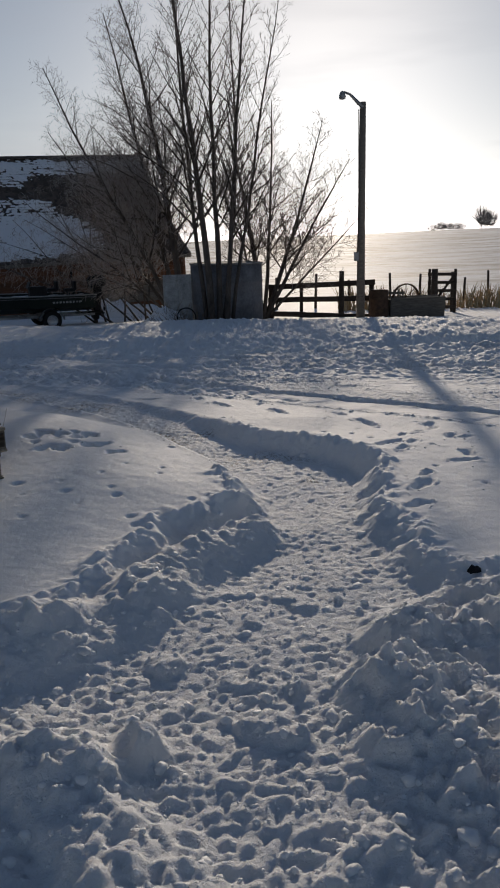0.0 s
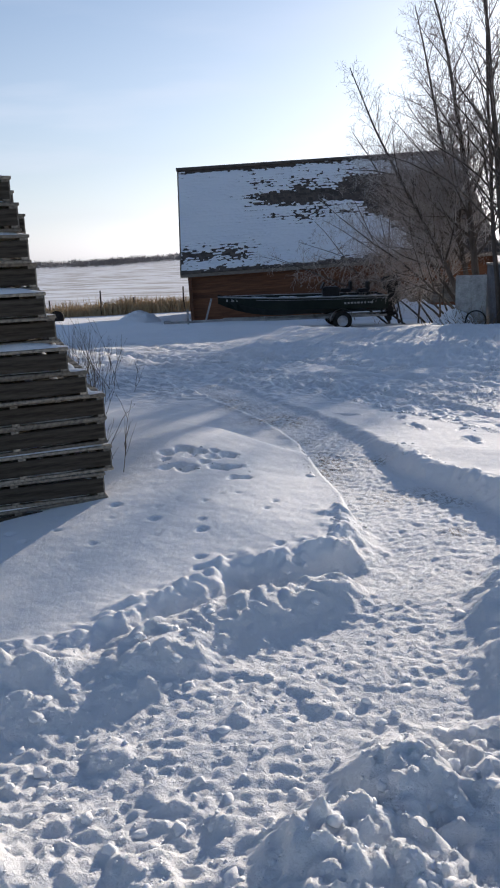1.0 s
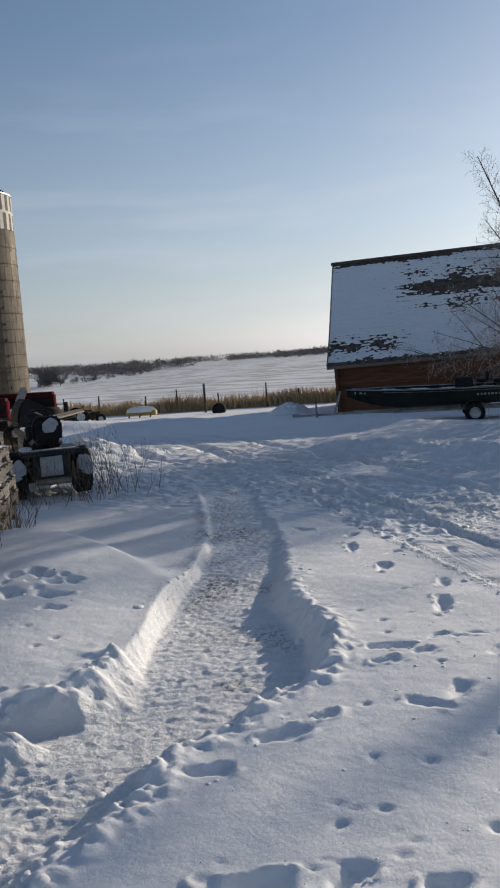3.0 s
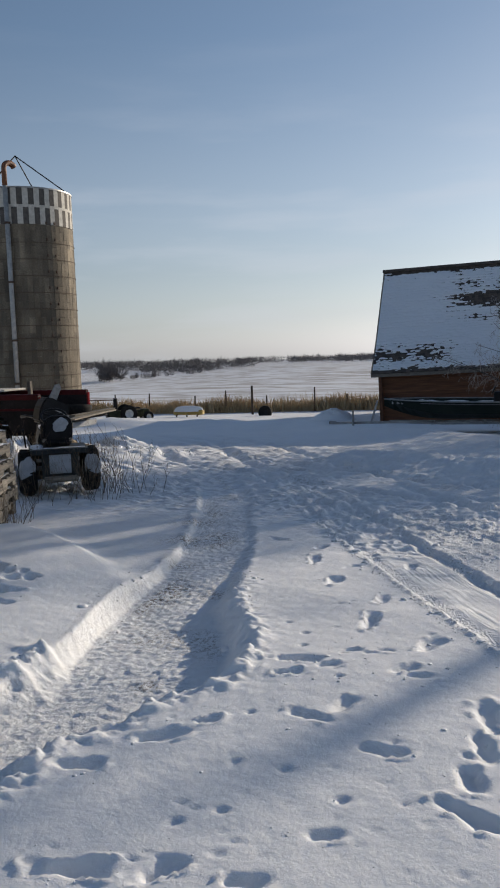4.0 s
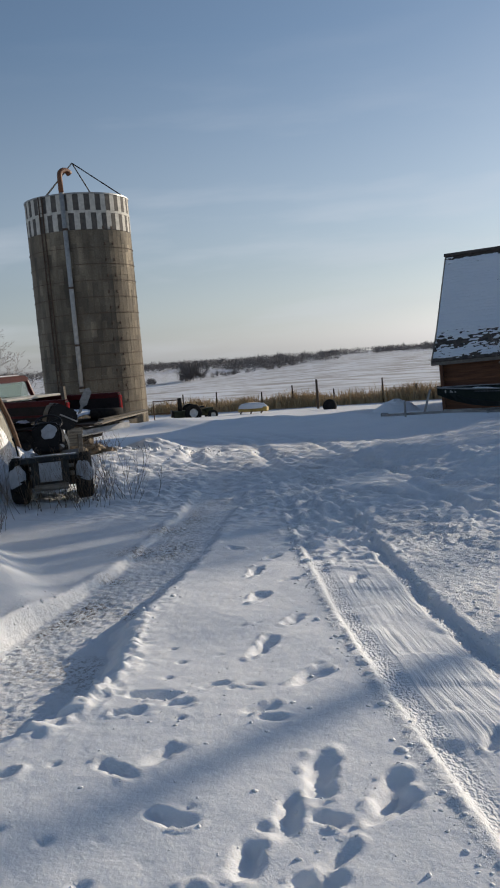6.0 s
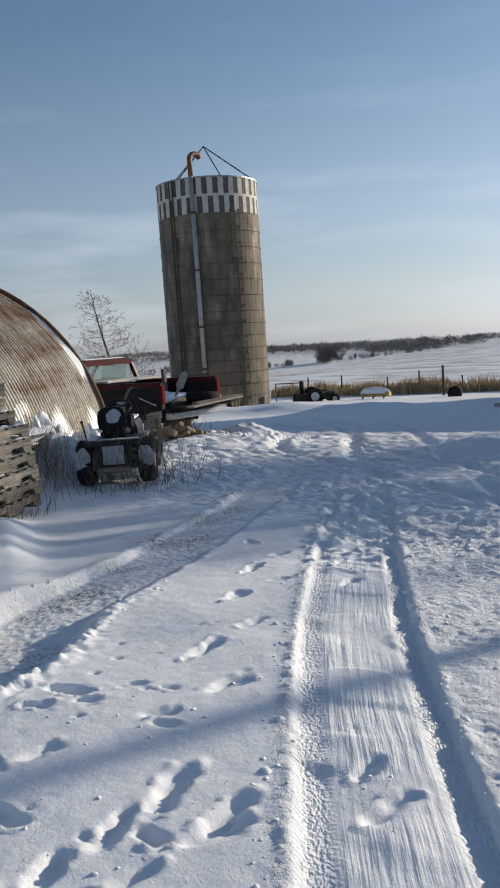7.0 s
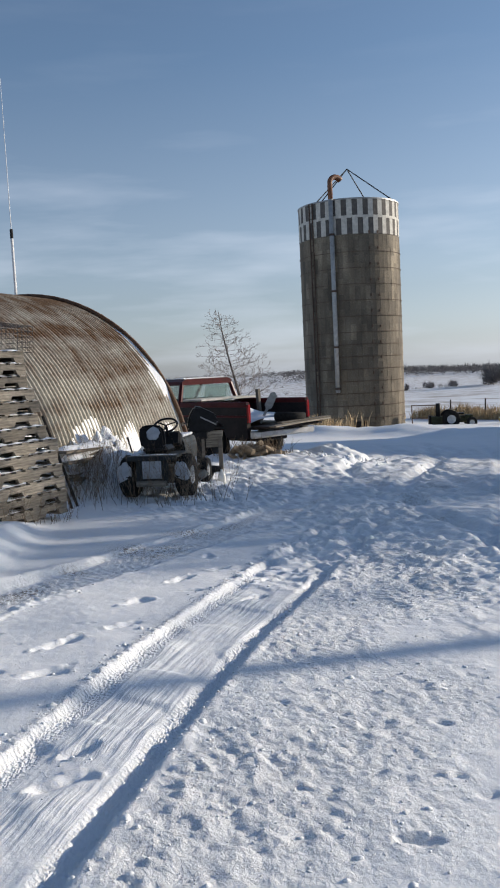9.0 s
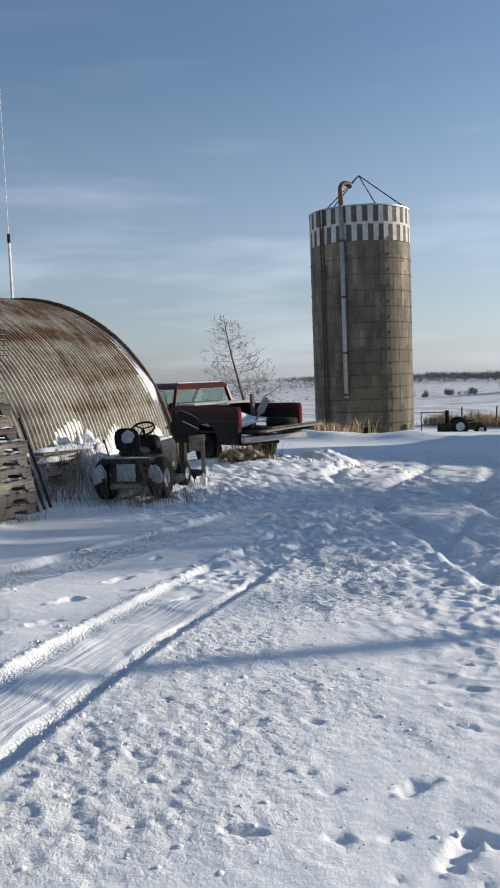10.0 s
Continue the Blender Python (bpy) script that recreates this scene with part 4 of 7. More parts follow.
HUT.children[0].data.materials[0] = hut_material()
RUST = worn("dark_rust", (0.05, 0.025, 0.014), (0.15, 0.08, 0.04), 0.8, scale=7)
bm = bmesh.new()
tube([(-0.02, -3.75 + 3.82 * math.cos(math.pi * k / 40), 3.80 * math.sin(math.pi * k / 40)) for k in range(41)], 0.045, 6, bm)
part("end_rim", bm, RUST, HUT, "rusty rim of the open end", smooth=True)
bm = bmesh.new()                          # end wall of boards set into the arch
cols = [(-3.75 + 3.66 * math.cos(math.pi * k / 40), 3.66 * math.sin(math.pi * k / 40)) for k in range(41)]
prism(cols, 0.06, pose(0.25, 0, 0, 0, 0, 90), bm)
part("end_wall", bm, OLD_WOOD, HUT)


def arch_snow(name, x0, x1, a0, a1, seed, cover):
    """Snow clinging to the arch between two angles up from its foot."""
    bm = bmesh.new()
    nx, na = max(6, int((x1 - x0) / 0.06)), int((a1 - a0) / 0.012)
    grid = {}
    for i in range(nx + 1):
        for j in range(na + 1):
            x, a = x0 + (x1 - x0) * i / nx, a0 + (a1 - a0) * j / na
            n = float(grain(np.array([x]), np.array([a * 3.7]), 1.3, seed)[0]) + 0.2 * float(grain(np.array([x * 3]), np.array([a * 3.7]), 1.6, seed + 1)[0])
            t = cover(x, a) + 0.40 * n
            grid[i, j] = (t, bm.verts.new((x, -3.75 + (3.75 + 0.22 * min(max(t, 0), 0.45)) * math.cos(a), (3.75 + 0.22 * min(max(t, 0), 0.45)) * math.sin(a))))
    for i in range(nx):
        for j in range(na):
            q = [grid[i, j], grid[i + 1, j], grid[i + 1, j + 1], grid[i, j + 1]]
            if max(k[0] for k in q) > 0.02:
                bm.faces.new([k[1] for k in q])
    for v in [v for v in bm.verts if not v.link_faces]:
        bm.verts.remove(v)
    return part(name, bm, SNOW, HUT, "snow stuck to the steel", smooth=True)


arch_snow("rim_snow", 0.02, 0.75, 0.28, 1.05, 71, lambda x, a: 0.34 - 2.0 * x - 1.0 * abs(a - 0.6))
arch_snow("foot_snow", 0.3, 5.5, 0.02, 0.55, 73, lambda x, a: 0.32 - 1.7 * a + 0.04 * x)


# ---- trees ----
def limb(bm, twigs, pts, rad):
    """One limb: a round tube where it is thick, a three-sided one where it is a twig."""
    if rad[0] > 0.02:
        tube(pts, rad, 8 if rad[0] > 0.06 else 5, bm)
        return
    i0 = len(twigs[0])
    for q, rr in zip(pts, rad):
        for k in range(3):
            a = k * math.tau / 3
            twigs[0].append((q.x + rr * math.cos(a), q.y + rr * math.sin(a), q.z + rr * 0.5 * math.sin(a * 2)))
    for i in range(len(pts) - 1):
        for k in range(3):
            a, b = i0 + i * 3 + k, i0 + i * 3 + (k + 1) % 3
            twigs[1].append((a, b, b + 3, a + 3))


def grow(bm, twigs, at, way, length, radius, depth, r, angle, lift, every, reach, thin=0.006, clear=0.2):
    """A limb that bends and bears smaller ones at even spaces, the longer the nearer to its foot.
    angle: of a side limb, in degrees; every: metres between side limbs; reach: their length against what is left of their bearer."""
    steps = max(2, min(9, int(length / 0.42)))
    pts, rad, p, w = [at.copy()], [radius], at.copy(), way.normalized()
    for i in range(steps):
        w = (w + Vector((r.uniform(-1, 1), r.uniform(-1, 1), r.uniform(-1, 1))) * (0.06 if depth > 2 else 0.14) + Vector((0, 0, lift / steps))).normalized()
        p = p + w * length / steps
        pts.append(p.copy()), rad.append(max(radius * (1 - 0.85 * (i + 1) / steps), thin * 0.75))
    limb(bm, twigs, pts, rad)
    if depth <= 0:
        return
    n = max(3, int(length * (1 - clear) / every))
    turn = r.uniform(0, math.tau)
    for k in range(n):
        f = clear + (1 - clear) * (k + r.uniform(0.1, 0.9)) / n
        i = min(int(f * steps), steps - 1)
        q = pts[i].lerp(pts[i + 1], f * steps - i)
        w0 = (pts[i + 1] - pts[i]).normalized()
        turn += 2.4 + r.uniform(-0.5, 0.5)
        s = w0.orthogonal().normalized()
        side = s * math.cos(turn) + w0.cross(s) * math.sin(turn)
        a = radians(angle * r.uniform(0.65, 1.3))
        long = (reach * (1.08 - f) * length + 0.12) * r.uniform(0.6, 1.15)
        grow(bm, twigs, q, w0 * math.cos(a) + side * math.sin(a), long, max(min(rad[i] * 0.6, 0.011 * long + 0.003), thin), depth - 1, r, angle, lift, every * 0.7, reach * 1.05, thin, 0.12)


def clump_tree(x, y, stems, label, seed, twig=None, name="bare_tree", depth=3, angle=38, lift=0.25, every=0.33, reach=0.42, thin=0.006, clear=0.2):
    t = base(name, pose(x, y, at_ground(x, y) - 0.08), label, "tree")
    r = random.Random(seed)
    tw = ([], [])
    for dx, dy, lean_x, lean_y, length, radius in stems:
        bm = bmesh.new()
        grow(bm, tw, Vector((dx, dy, 0)), Vector((lean_x, lean_y, 1)), length, radius, depth, r, angle, lift, every, reach, thin, clear)
        part("trunk", bm, BARK, t, smooth=True)
    me = bpy.data.meshes.new("twig_crown")
    me.from_pydata(tw[0], [], tw[1])
    me.materials.append(twig or TWIG)
    ob = new("twig_crown", me)
    ob.parent = t
    tagged(ob, kind="stuff")
    return t


FROSTED = worn("frosted_twig", (0.20, 0.165, 0.145), (0.56, 0.52, 0.49), 0.6, scale=3)
clump_tree(-2.0, 26.0, [(0.1, 0, -0.10, 0.0, 9.6, 0.12), (0.0, 0.1, -0.27, 0.1, 9.2, 0.085), (-0.1, -0.1, -0.46, -0.1, 8.2, 0.08), (-0.05, 0.1, -0.68, 0.15, 7.0, 0.065), (-0.1, 0, -0.95, -0.1, 5.8, 0.05)],
           "multi-stemmed bare tree with frosted twigs beside the barn", 11, FROSTED, angle=46, lift=0.06, every=0.14, reach=0.41, clear=0.2, thin=0.004)
clump_tree(-0.95, 23.2, [(0, 0, -0.03, 0.02, 10.5, 0.10), (0.20, 0.1, 0.03, 0.05, 10.0, 0.085), (0.42, 0.0, 0.07, -0.03, 9.5, 0.075), (-0.14, 0.2, -0.08, 0.08, 10, 0.07), (0.55, 0.25, 0.15, 0, 8.8, 0.06), (0.3, 0.3, 0.10, 0.1, 9.4, 0.06)],
           "tall clump of straight bare stems beside a steel tank", 12, angle=38, lift=0.15, every=0.18, reach=0.30, clear=0.24, thin=0.0045)
clump_tree(0.5, 26.2, [(0, 0, -0.10, 0, 6.4, 0.10), (0.03, 0, 0.62, 0, 5.4, 0.07), (0.05, 0.05, 0.36, 0.1, 6.2, 0.08), (0.02, 0, 0.12, -0.1, 6.4, 0.07), (0.02, 0, 1.0, 0.1, 4.6, 0.05), (0.0, 0.05, -0.3, 0.1, 5.0, 0.05)],
           "spreading bare tree beside the plank fence", 13, angle=46, lift=0.12, every=0.13, reach=0.42, clear=0.24, thin=0.005)
# brush hanging in front of the barn roof
# the pale tone puts backlit glints, and frost, into the stems' colour
BRUSH = worn("dry_brown_stems_backlit", (0.16, 0.11, 0.08), (0.72, 0.62, 0.54), 0.5, scale=4)
clump_tree(-4.1, 27.5, [(1.1 * math.cos(k * 1.3) + 0.3, 0.35 * math.sin(k * 2.3), -0.55 + 0.65 * math.cos(k * 1.7), 0.15 * math.sin(k), 4.9 + 0.7 * math.sin(k * 3), 0.035) for k in range(15)],
           "dense thicket of dry brown brush against the barn roof", 14, BRUSH, "brush_thicket", angle=60, lift=-0.45, every=0.19, reach=0.36, thin=0.004, clear=0.25)


def spire_tree(x, y, tall, lean, label, seed):
    """One leaning leader with short upswept branches all the way up."""
    r = random.Random(seed)
    t = base("young_tree", pose(x, y, at_ground(x, y) - 0.1, 0, 0, 68), label, "tree")
    top = [Vector((lean * tall * f + 0.05 * math.sin(6 * f), 0.04 * math.sin(5 * f), tall * f)) for f in np.linspace(0, 1, 14)]
    part("trunk", tube(top, [0.085 * (1 - 0.93 * f) for f in np.linspace(0, 1, 14)], 7), BARK, t, smooth=True)
    bm, tw = bmesh.new(), ([], [])
    for k in range(84):
        f = 0.16 + 0.80 * (k / 84) ** 0.95
        a = k * 2.4 + r.uniform(-0.4, 0.4)
        i = min(int(f * 13), 12)
        long = (2.0 * (1 - f) ** 0.7 * min(1, 2.2 * f + 0.25) + 0.22) * r.uniform(0.7, 1.15)
        grow(bm, tw, top[i].lerp(top[i + 1], f * 13 - i), Vector((math.cos(a), math.sin(a), r.uniform(-0.05, 0.4))), long, 0.017, 2, r, 42, 0.15, 0.19, 0.36, 0.008)
    bm.free()
    me = bpy.data.meshes.new("twig_crown")
    me.from_pydata(tw[0], [], tw[1])
    me.materials.append(TWIG)
    ob = new("twig_crown", me)
    ob.parent = t
    tagged(ob, kind="stuff")


spire_tree(-23.76, 18.61, 5.15, -0.181, "small leafless tree standing alone behind the hut", 16)


# ---- yard light ----
def lamp_pole():
    x, y = 3.42, 25.4
    z = at_ground(x, y)
    p = base("yard_light_pole", pose(x, y, z - 0.1), "weathered wooden yard light pole with a bent arm", "lamp post")
    top = 5.15 - z + 0.1
    part("pole", tube([(0, 0, 0), (0.01, 0, 3), (0.03, 0, top)], [0.13, 0.11, 0.09], 12), OLD_WOOD, p, smooth=True)
    part("arm", tube([(0.03, -0.06, top - 0.15), (-0.12, -0.06, top - 0.02), (-0.34, -0.06, top + 0.2), (-0.52, -0.06, top + 0.27)], [0.05, 0.05, 0.035, 0.03], 8), STEEL, p, smooth=True)
    part("lamp_head", lathe([(0.02, 0.10), (0.07, 0.06), (0.10, -0.05), (0.085, -0.12), (0.0, -0.14)], 12, pose(-0.56, -0.06, top + 0.20)), STEEL, p, smooth=True)
    part("meter_box", box((0.14, 0.1, 0.26), pose(-0.14, -0.05, 1.9), 0.01), STEEL, p)
    part("cable", tube([(-0.1, -0.09, top - 0.2), (-0.09, -0.11, 3.0), (-0.13, -0.1, 2.0)], 0.012, 5), BLACK, p)
    return p


lamp_pole()


# ---- steel tank between the trees ----
def tank():
    x, y = -0.56, 24.85
    z = at_ground(x, y) - 0.05
    t = base("stock_tank", pose(x, y, z), "dull grey round steel tank standing among tree stems", "tank")
    h, R = 0.80 - z, 1.04
    part("shell", lathe([(R - 0.03, 0), (R, 0), (R, h * 0.33), (R + 0.02, h * 0.35), (R, h * 0.37), (R, h * 0.68), (R + 0.02, h * 0.70), (R, h * 0.72), (R, h), (R - 0.03, h), (R - 0.03, 0.1)], 40), GREY_PANEL, t, smooth=True)
    part("rim", lathe([(R - 0.05, h - 0.02), (R + 0.025, h - 0.03), (R + 0.03, h + 0.02), (R - 0.05, h + 0.02)], 40), STEEL, t, smooth=True)
    part("lid", lathe([(R - 0.04, h - 0.01), (0.6, h + 0.02), (0.001, h + 0.03)], 40), GREY_PANEL, t, smooth=True)
    z = at_ground(-1.95, 24.3)
    p = base("sheet_panel", pose(-1.95, 24.3, z - 0.05, -7, 0, 6), "pale galvanised sheet leaning beside the tank", "metal sheet")
    part("sheet", box((0.78, 0.012, 1.45), pose(0, 0, 0.72), 0.003), STEEL, p)
    for dx in (-0.39, 0.0, 0.39):
        part("rib", box((0.04, 0.03, 1.45), pose(dx, -0.012, 0.72), 0.008), STEEL, p)


tank()


# ---- plank fence, gate and posts ----
def plank(bm, a, b, tall, thick=0.04):
    a, b = Vector(a), Vector(b)
    d = b - a
    m = Matrix.Translation((a + b) / 2) @ Matrix.Rotation(math.atan2(d.y, d.x), 4, "Z") @ Matrix.Rotation(-math.asin(d.z / d.length), 4, "Y")
    return slab(bm, (d.length, thick, tall), m, 0.006)


DARK_WOOD = worn("damp_dark_fence_wood", (0.035, 0.028, 0.022), (0.10, 0.08, 0.065), 0.9, scale=6, stretch=(0.6, 6, 6), random_tone=0.3)


def fence():
    f = base("plank_fence", pose(0, 0, 0), "dark weathered plank fence with sagging rails", "fence")
    spots = [(0.78, 26.6), (1.72, 26.6), (2.95, 26.4), (3.9, 26.5)]
    for k, (x, y) in enumerate(spots):
        z = at_ground(x, y)
        h = (0.05, 0.10, 0.42, 0.0)[k]
        part("post", tube([(x, y, z - 0.3), (x + 0.01, y, 0), (x + 0.02, y, h)], [0.09, 0.08, 0.075] if k != 1 else 0.055, 8), DARK_WOOD, f, smooth=True)
    for z, sag in ((-0.05, 0.03), (-0.42, 0.0), (-0.80, -0.05)):
        for (x, y), (x2, y2) in zip(spots, spots[1:]):
            part("rail", plank(bmesh.new(), (x - 0.1, y - 0.1, z + sag * x), (x2 + 0.1, y2 - 0.1, z + sag * x2), 0.16), DARK_WOOD, f)
    return f


fence()


def gate():
    x, y = 6.55, 28.4
    z = at_ground(x, y) - 0.05
    g = base("field_gate", pose(x, y, z, 0, 0, -18), "open dark field gate of flat rails beside snow", "gate")
    for dx in (-0.42, 0.42):
        part("upright", box((0.09, 0.07, 1.5), pose(dx, 0, 0.75), 0.01), DARK_WOOD, g)
    for k in range(5):
        part("bar", box((0.95, 0.04, 0.10), pose(0, -0.05, 0.25 + k * 0.27), 0.006), DARK_WOOD, g)
    part("brace", plank(bmesh.new(), (-0.4, -0.09, 0.2), (0.4, -0.09, 1.3), 0.08, 0.03), DARK_WOOD, g)


gate()


def post(x, y, tall, r, label, name="fence_post", lean=0.0, group="field fence posts"):
    z = at_ground(x, y) - 0.2
    p = put(name, tube([(0, 0, 0), (lean * 0.5, 0, tall * 0.55 + 0.1), (lean, 0, tall + 0.2)], [r, r * 0.96, r * 0.85], 8), DARK_WOOD, smooth=True)
    p.matrix_world = pose(x, y, z)
    return tagged(p, label, "post", group)


post(7.05, 29.0, 1.35, 0.08, "stout dark gate post")
post(6.2, 28.0, 1.45, 0.12, "stout dark gate post")
for k in range(9):
    post(1.2 + k * 1.5 + 0.3 * math.sin(k * 3), 33.5 + 0.25 * k, 1.25 + 0.15 * math.sin(k * 2.3), 0.055, "thin leaning wooden field post in snow", lean=0.05 * math.sin(k * 1.7))
for k in range(12):
    u = k / 11
    post(-37 + 25 * u + 0.4 * math.sin(k * 4), 38.0 + 11.5 * u, 1.2 + 0.25 * math.sin(k * 2.9), 0.05, "thin wooden field post in dry grass", lean=0.06 * math.sin(k * 1.3))
post(-26.0, 38.3, 1.6, 0.07, "tall round wooden post at the field edge", group="")


def junk():
    """Farm scrap by the light pole."""
    def z(x, y):
        return at_ground(x, y)
    x, y = 4.05, 25.9
    d = put("oil_drum", lathe([(0.001, 0), (0.29, 0), (0.30, 0.02), (0.29, 0.3), (0.305, 0.32), (0.29, 0.34), (0.29, 0.6), (0.305, 0.62), (0.29, 0.64), (0.29, 0.86), (0.001, 0.88)], 20), RUST, smooth=True)
    d.matrix_world = pose(x, y, z(x, y) - 0.05)
    tagged(d, "rusty dark oil drum half sunk in snow", "drum")
    p = base("leaning_rack", pose(4.6, 26.0, z(4.6, 26.0), -18, 0, 8), "pale slatted rack leaning in the snow", "rack")
    for k in range(5):
        part("slat", box((0.05, 0.03, 0.85), pose(k * 0.13 - 0.25, 0, 0.42), 0.005), PALLET_WOOD, p)
    for h in (0.1, 0.75):
        part("crossbar", box((0.7, 0.04, 0.07), pose(0, 0.035, h), 0.005), OLD_WOOD, p)
    b = base("feed_trough", pose(5.2, 26.2, z(5.2, 26.2) - 0.05, 0, 0, 5), "old weathered feed trough heaped with snow", "trough")
    part("front_board", box((1.7, 0.05, 0.62), pose(0, -0.35, 0.35, 8, 0, 0), 0.01), OLD_WOOD, b)
    part("back_board", box((1.7, 0.05, 0.62), pose(0, 0.35, 0.35, -8, 0, 0), 0.01), OLD_WOOD, b)
    for sx in (-0.82, 0.82):
        part("end_board", box((0.05, 0.7, 0.55), pose(sx, 0, 0.33), 0.01), OLD_WOOD, b)
    w = base("implement_wheel", pose(5.0, 26.6, z(5.0, 26.6) + 0.55, 90, 0, 15), "spoked iron implement wheel leaning on the trough", "wheel")
    part("rim", lathe([(0.42, -0.04), (0.46, -0.04), (0.46, 0.04), (0.42, 0.04), (0.42, -0.04)], 28), RUST, w)
    for k in range(8):
        a = k * math.tau / 8
        part("spoke", rod(bmesh.new(), (0, 0, 0), (0.43 * math.cos(a), 0.43 * math.sin(a), 0), 0.014, sides=5), RUST, w)
    part("hub", lathe([(0.001, -0.06), (0.07, -0.06), (0.07, 0.06), (0.001, 0.06)], 12), RUST, w)


junk()


# ---- boat on its trailer ----
def wheel(name, parent, m, R, width, rim_r, rim_mat, lugs=0):
    """A tyre with its rim, axle along local z."""
    w = width / 2
    ty = part(name, lathe([(rim_r, -w * 0.8), (R * 0.86, -w), (R * 0.97, -w * 0.8), (R, -w * 0.35), (R, w * 0.35), (R * 0.97, w * 0.8), (R * 0.86, w), (rim_r, w * 0.8)], 32), RUBBER, parent, smooth=True)
    ty.matrix_basis = m
    part("rim", lathe([(0.001, w * 0.3), (rim_r * 0.3, w * 0.45), (rim_r * 0.75, w * 0.25), (rim_r * 0.95, w * 0.7), (rim_r * 1.02, w * 0.82), (rim_r * 1.02, -w * 0.82), (0.001, -w * 0.5)], 24), rim_mat, ty, smooth=True)
    for k in range(lugs):
        a = k * math.tau / lugs
        part("lug", box((0.03, 0.05, w * 1.5), Matrix.Rotation(a, 4, "Z") @ pose(R - 0.005, 0, 0, 25 if k % 2 else -25, 0, 0), 0.004), RUBBER, ty)
    return ty


def boat():
    a, b = Vector((-4.75, 27.0)), Vector((-9.75, 24.75))
    z0 = -1.06
    yaw = math.degrees(math.atan2(b.y - a.y, b.x - a.x))
    t = base("fishing_boat", pose(a.x, a.y, z0, 0, 0, yaw), "dark green aluminium fishing boat on a trailer with snow inside", "boat")
    hull = worn("dark_green_hull_paint", (0.008, 0.014, 0.012), (0.017, 0.024, 0.019), 0.6, scale=3)
    alu = worn("bare_aluminium", (0.35, 0.35, 0.36), (0.55, 0.55, 0.56), 0.4, 0.8, scale=5)
    L = 5.1
    bm = bmesh.new()
    rings = []
    for i in range(19):
        f = i / 18
        x = 0.25 + L * f
        half = 0.92 * (1 - max(0, (f - 0.5) / 0.5) ** 2.2) + 0.015
        keel = 0.46 + 0.42 * max(0, (f - 0.62) / 0.38) ** 2.3
        top = 0.98 + 0.10 * f ** 2
        chine = keel + 0.14 + 0.12 * f
        rings.append([(x, -half, top), (x, -half * 0.93, chine), (x, 0, keel), (x, half * 0.93, chine), (x, half, top)])
    vs = [[bm.verts.new(p) for p in r] for r in rings]
    for p, q in zip(vs, vs[1:]):
        for k in range(4):
            bm.faces.new((p[k], p[k + 1], q[k + 1], q[k]))
    bm.faces.new(vs[0][::-1])
    bmesh.ops.recalc_face_normals(bm, faces=bm.faces[:])
    bmesh.ops.solidify(bm, geom=bm.faces[:], thickness=0.02)
    part("hull", bm, hull, t)
    for s in (0, 4):
        part("gunwale", tube([(r[s][0], r[s][1] * 1.01, r[s][2] + 0.01) for r in rings], 0.022, 6), STEEL, t, "dull grey gunwale", smooth=True)
    stripe = [(r[4][0], r[4][1] * 1.004 + 0.008, r[4][2] - 0.06) for r in rings[:15]]
    part("side_stripe", tube(stripe, 0.010, 4), GREY_PANEL, t)
    # marks on the bow and the side: unreadable, plain bars
    for k, w in enumerate((0.08, 0.06, 0.16, 0.05, 0.1, 0.05)):
        part("bow_mark", box((w, 0.004, 0.07), pose(4.35 + k * 0.15 - w / 2, 0.62 - k * 0.075, 0.98, 0, 0, -26), 0.001), STEEL, t)
    for k, w in enumerate((0.09, 0.04, 0.05, 0.06, 0.07, 0.04, 0.06, 0.05, 0.06)):
        part("side_mark", box((w, 0.004, 0.055), pose(0.75 + k * 0.10, 0.945, 0.80, 8, 12, 0), 0.001), STEEL, t)
    sn = bmesh.new()
    rows = []
    for i in range(16):
        f = i / 15
        x = 0.4 + (L - 0.7) * f
        half = 0.86 * (1 - max(0, (f - 0.5) / 0.5) ** 2.2) + 0.01
        rows.append([sn.verts.new((x, half * (k / 3 - 1), 0.86 + 0.10 * f ** 2 + 0.09 * math.cos((k / 3 - 1) * 1.5) + 0.03 * math.sin(i * 1.9 + k))) for k in range(7)])
    for p, q in zip(rows, rows[1:]):
        for k in range(6):
            sn.faces.new((p[k], q[k], q[k + 1], p[k + 1]))
    bmesh.ops.recalc_face_normals(sn, faces=sn.faces[:])
    part("snow_fill", sn, SNOW, t, "snow heaped inside", smooth=True)
    part("console", box((0.5, 0.45, 0.35), pose(1.9, 0.3, 1.1), 0.04), BLACK, t)
    part("windscreen", box((0.03, 0.42, 0.22), pose(2.15, 0.3, 1.32, 0, -25, 0), 0.01), BLACK, t)
    for k, x in enumerate((0.9, 1.35)):
        part("seat", box((0.32, 0.4, 0.10), pose(x, 0.2 - k * 0.5, 1.12), 0.03), BLACK, t)
        part("seat_back", box((0.08, 0.4, 0.28), pose(x - 0.16, 0.2 - k * 0.5, 1.25), 0.03), BLACK, t)
    # outboard
    mo = part("outboard_cowling", box((0.55, 0.38, 0.42), pose(-0.02, 0, 1.32, 0, 10, 0), 0.09), BLACK, t)
    part("cowling_band", box((0.50, 0.392, 0.03), pose(-0.02, 0, 1.40, 0, 10, 0), 0.01), alu, mo, "white band")
    part("outboard_leg", box((0.24, 0.14, 0.75), pose(-0.02, 0, 0.80, 0, -6, 0), 0.03), BLACK, t)
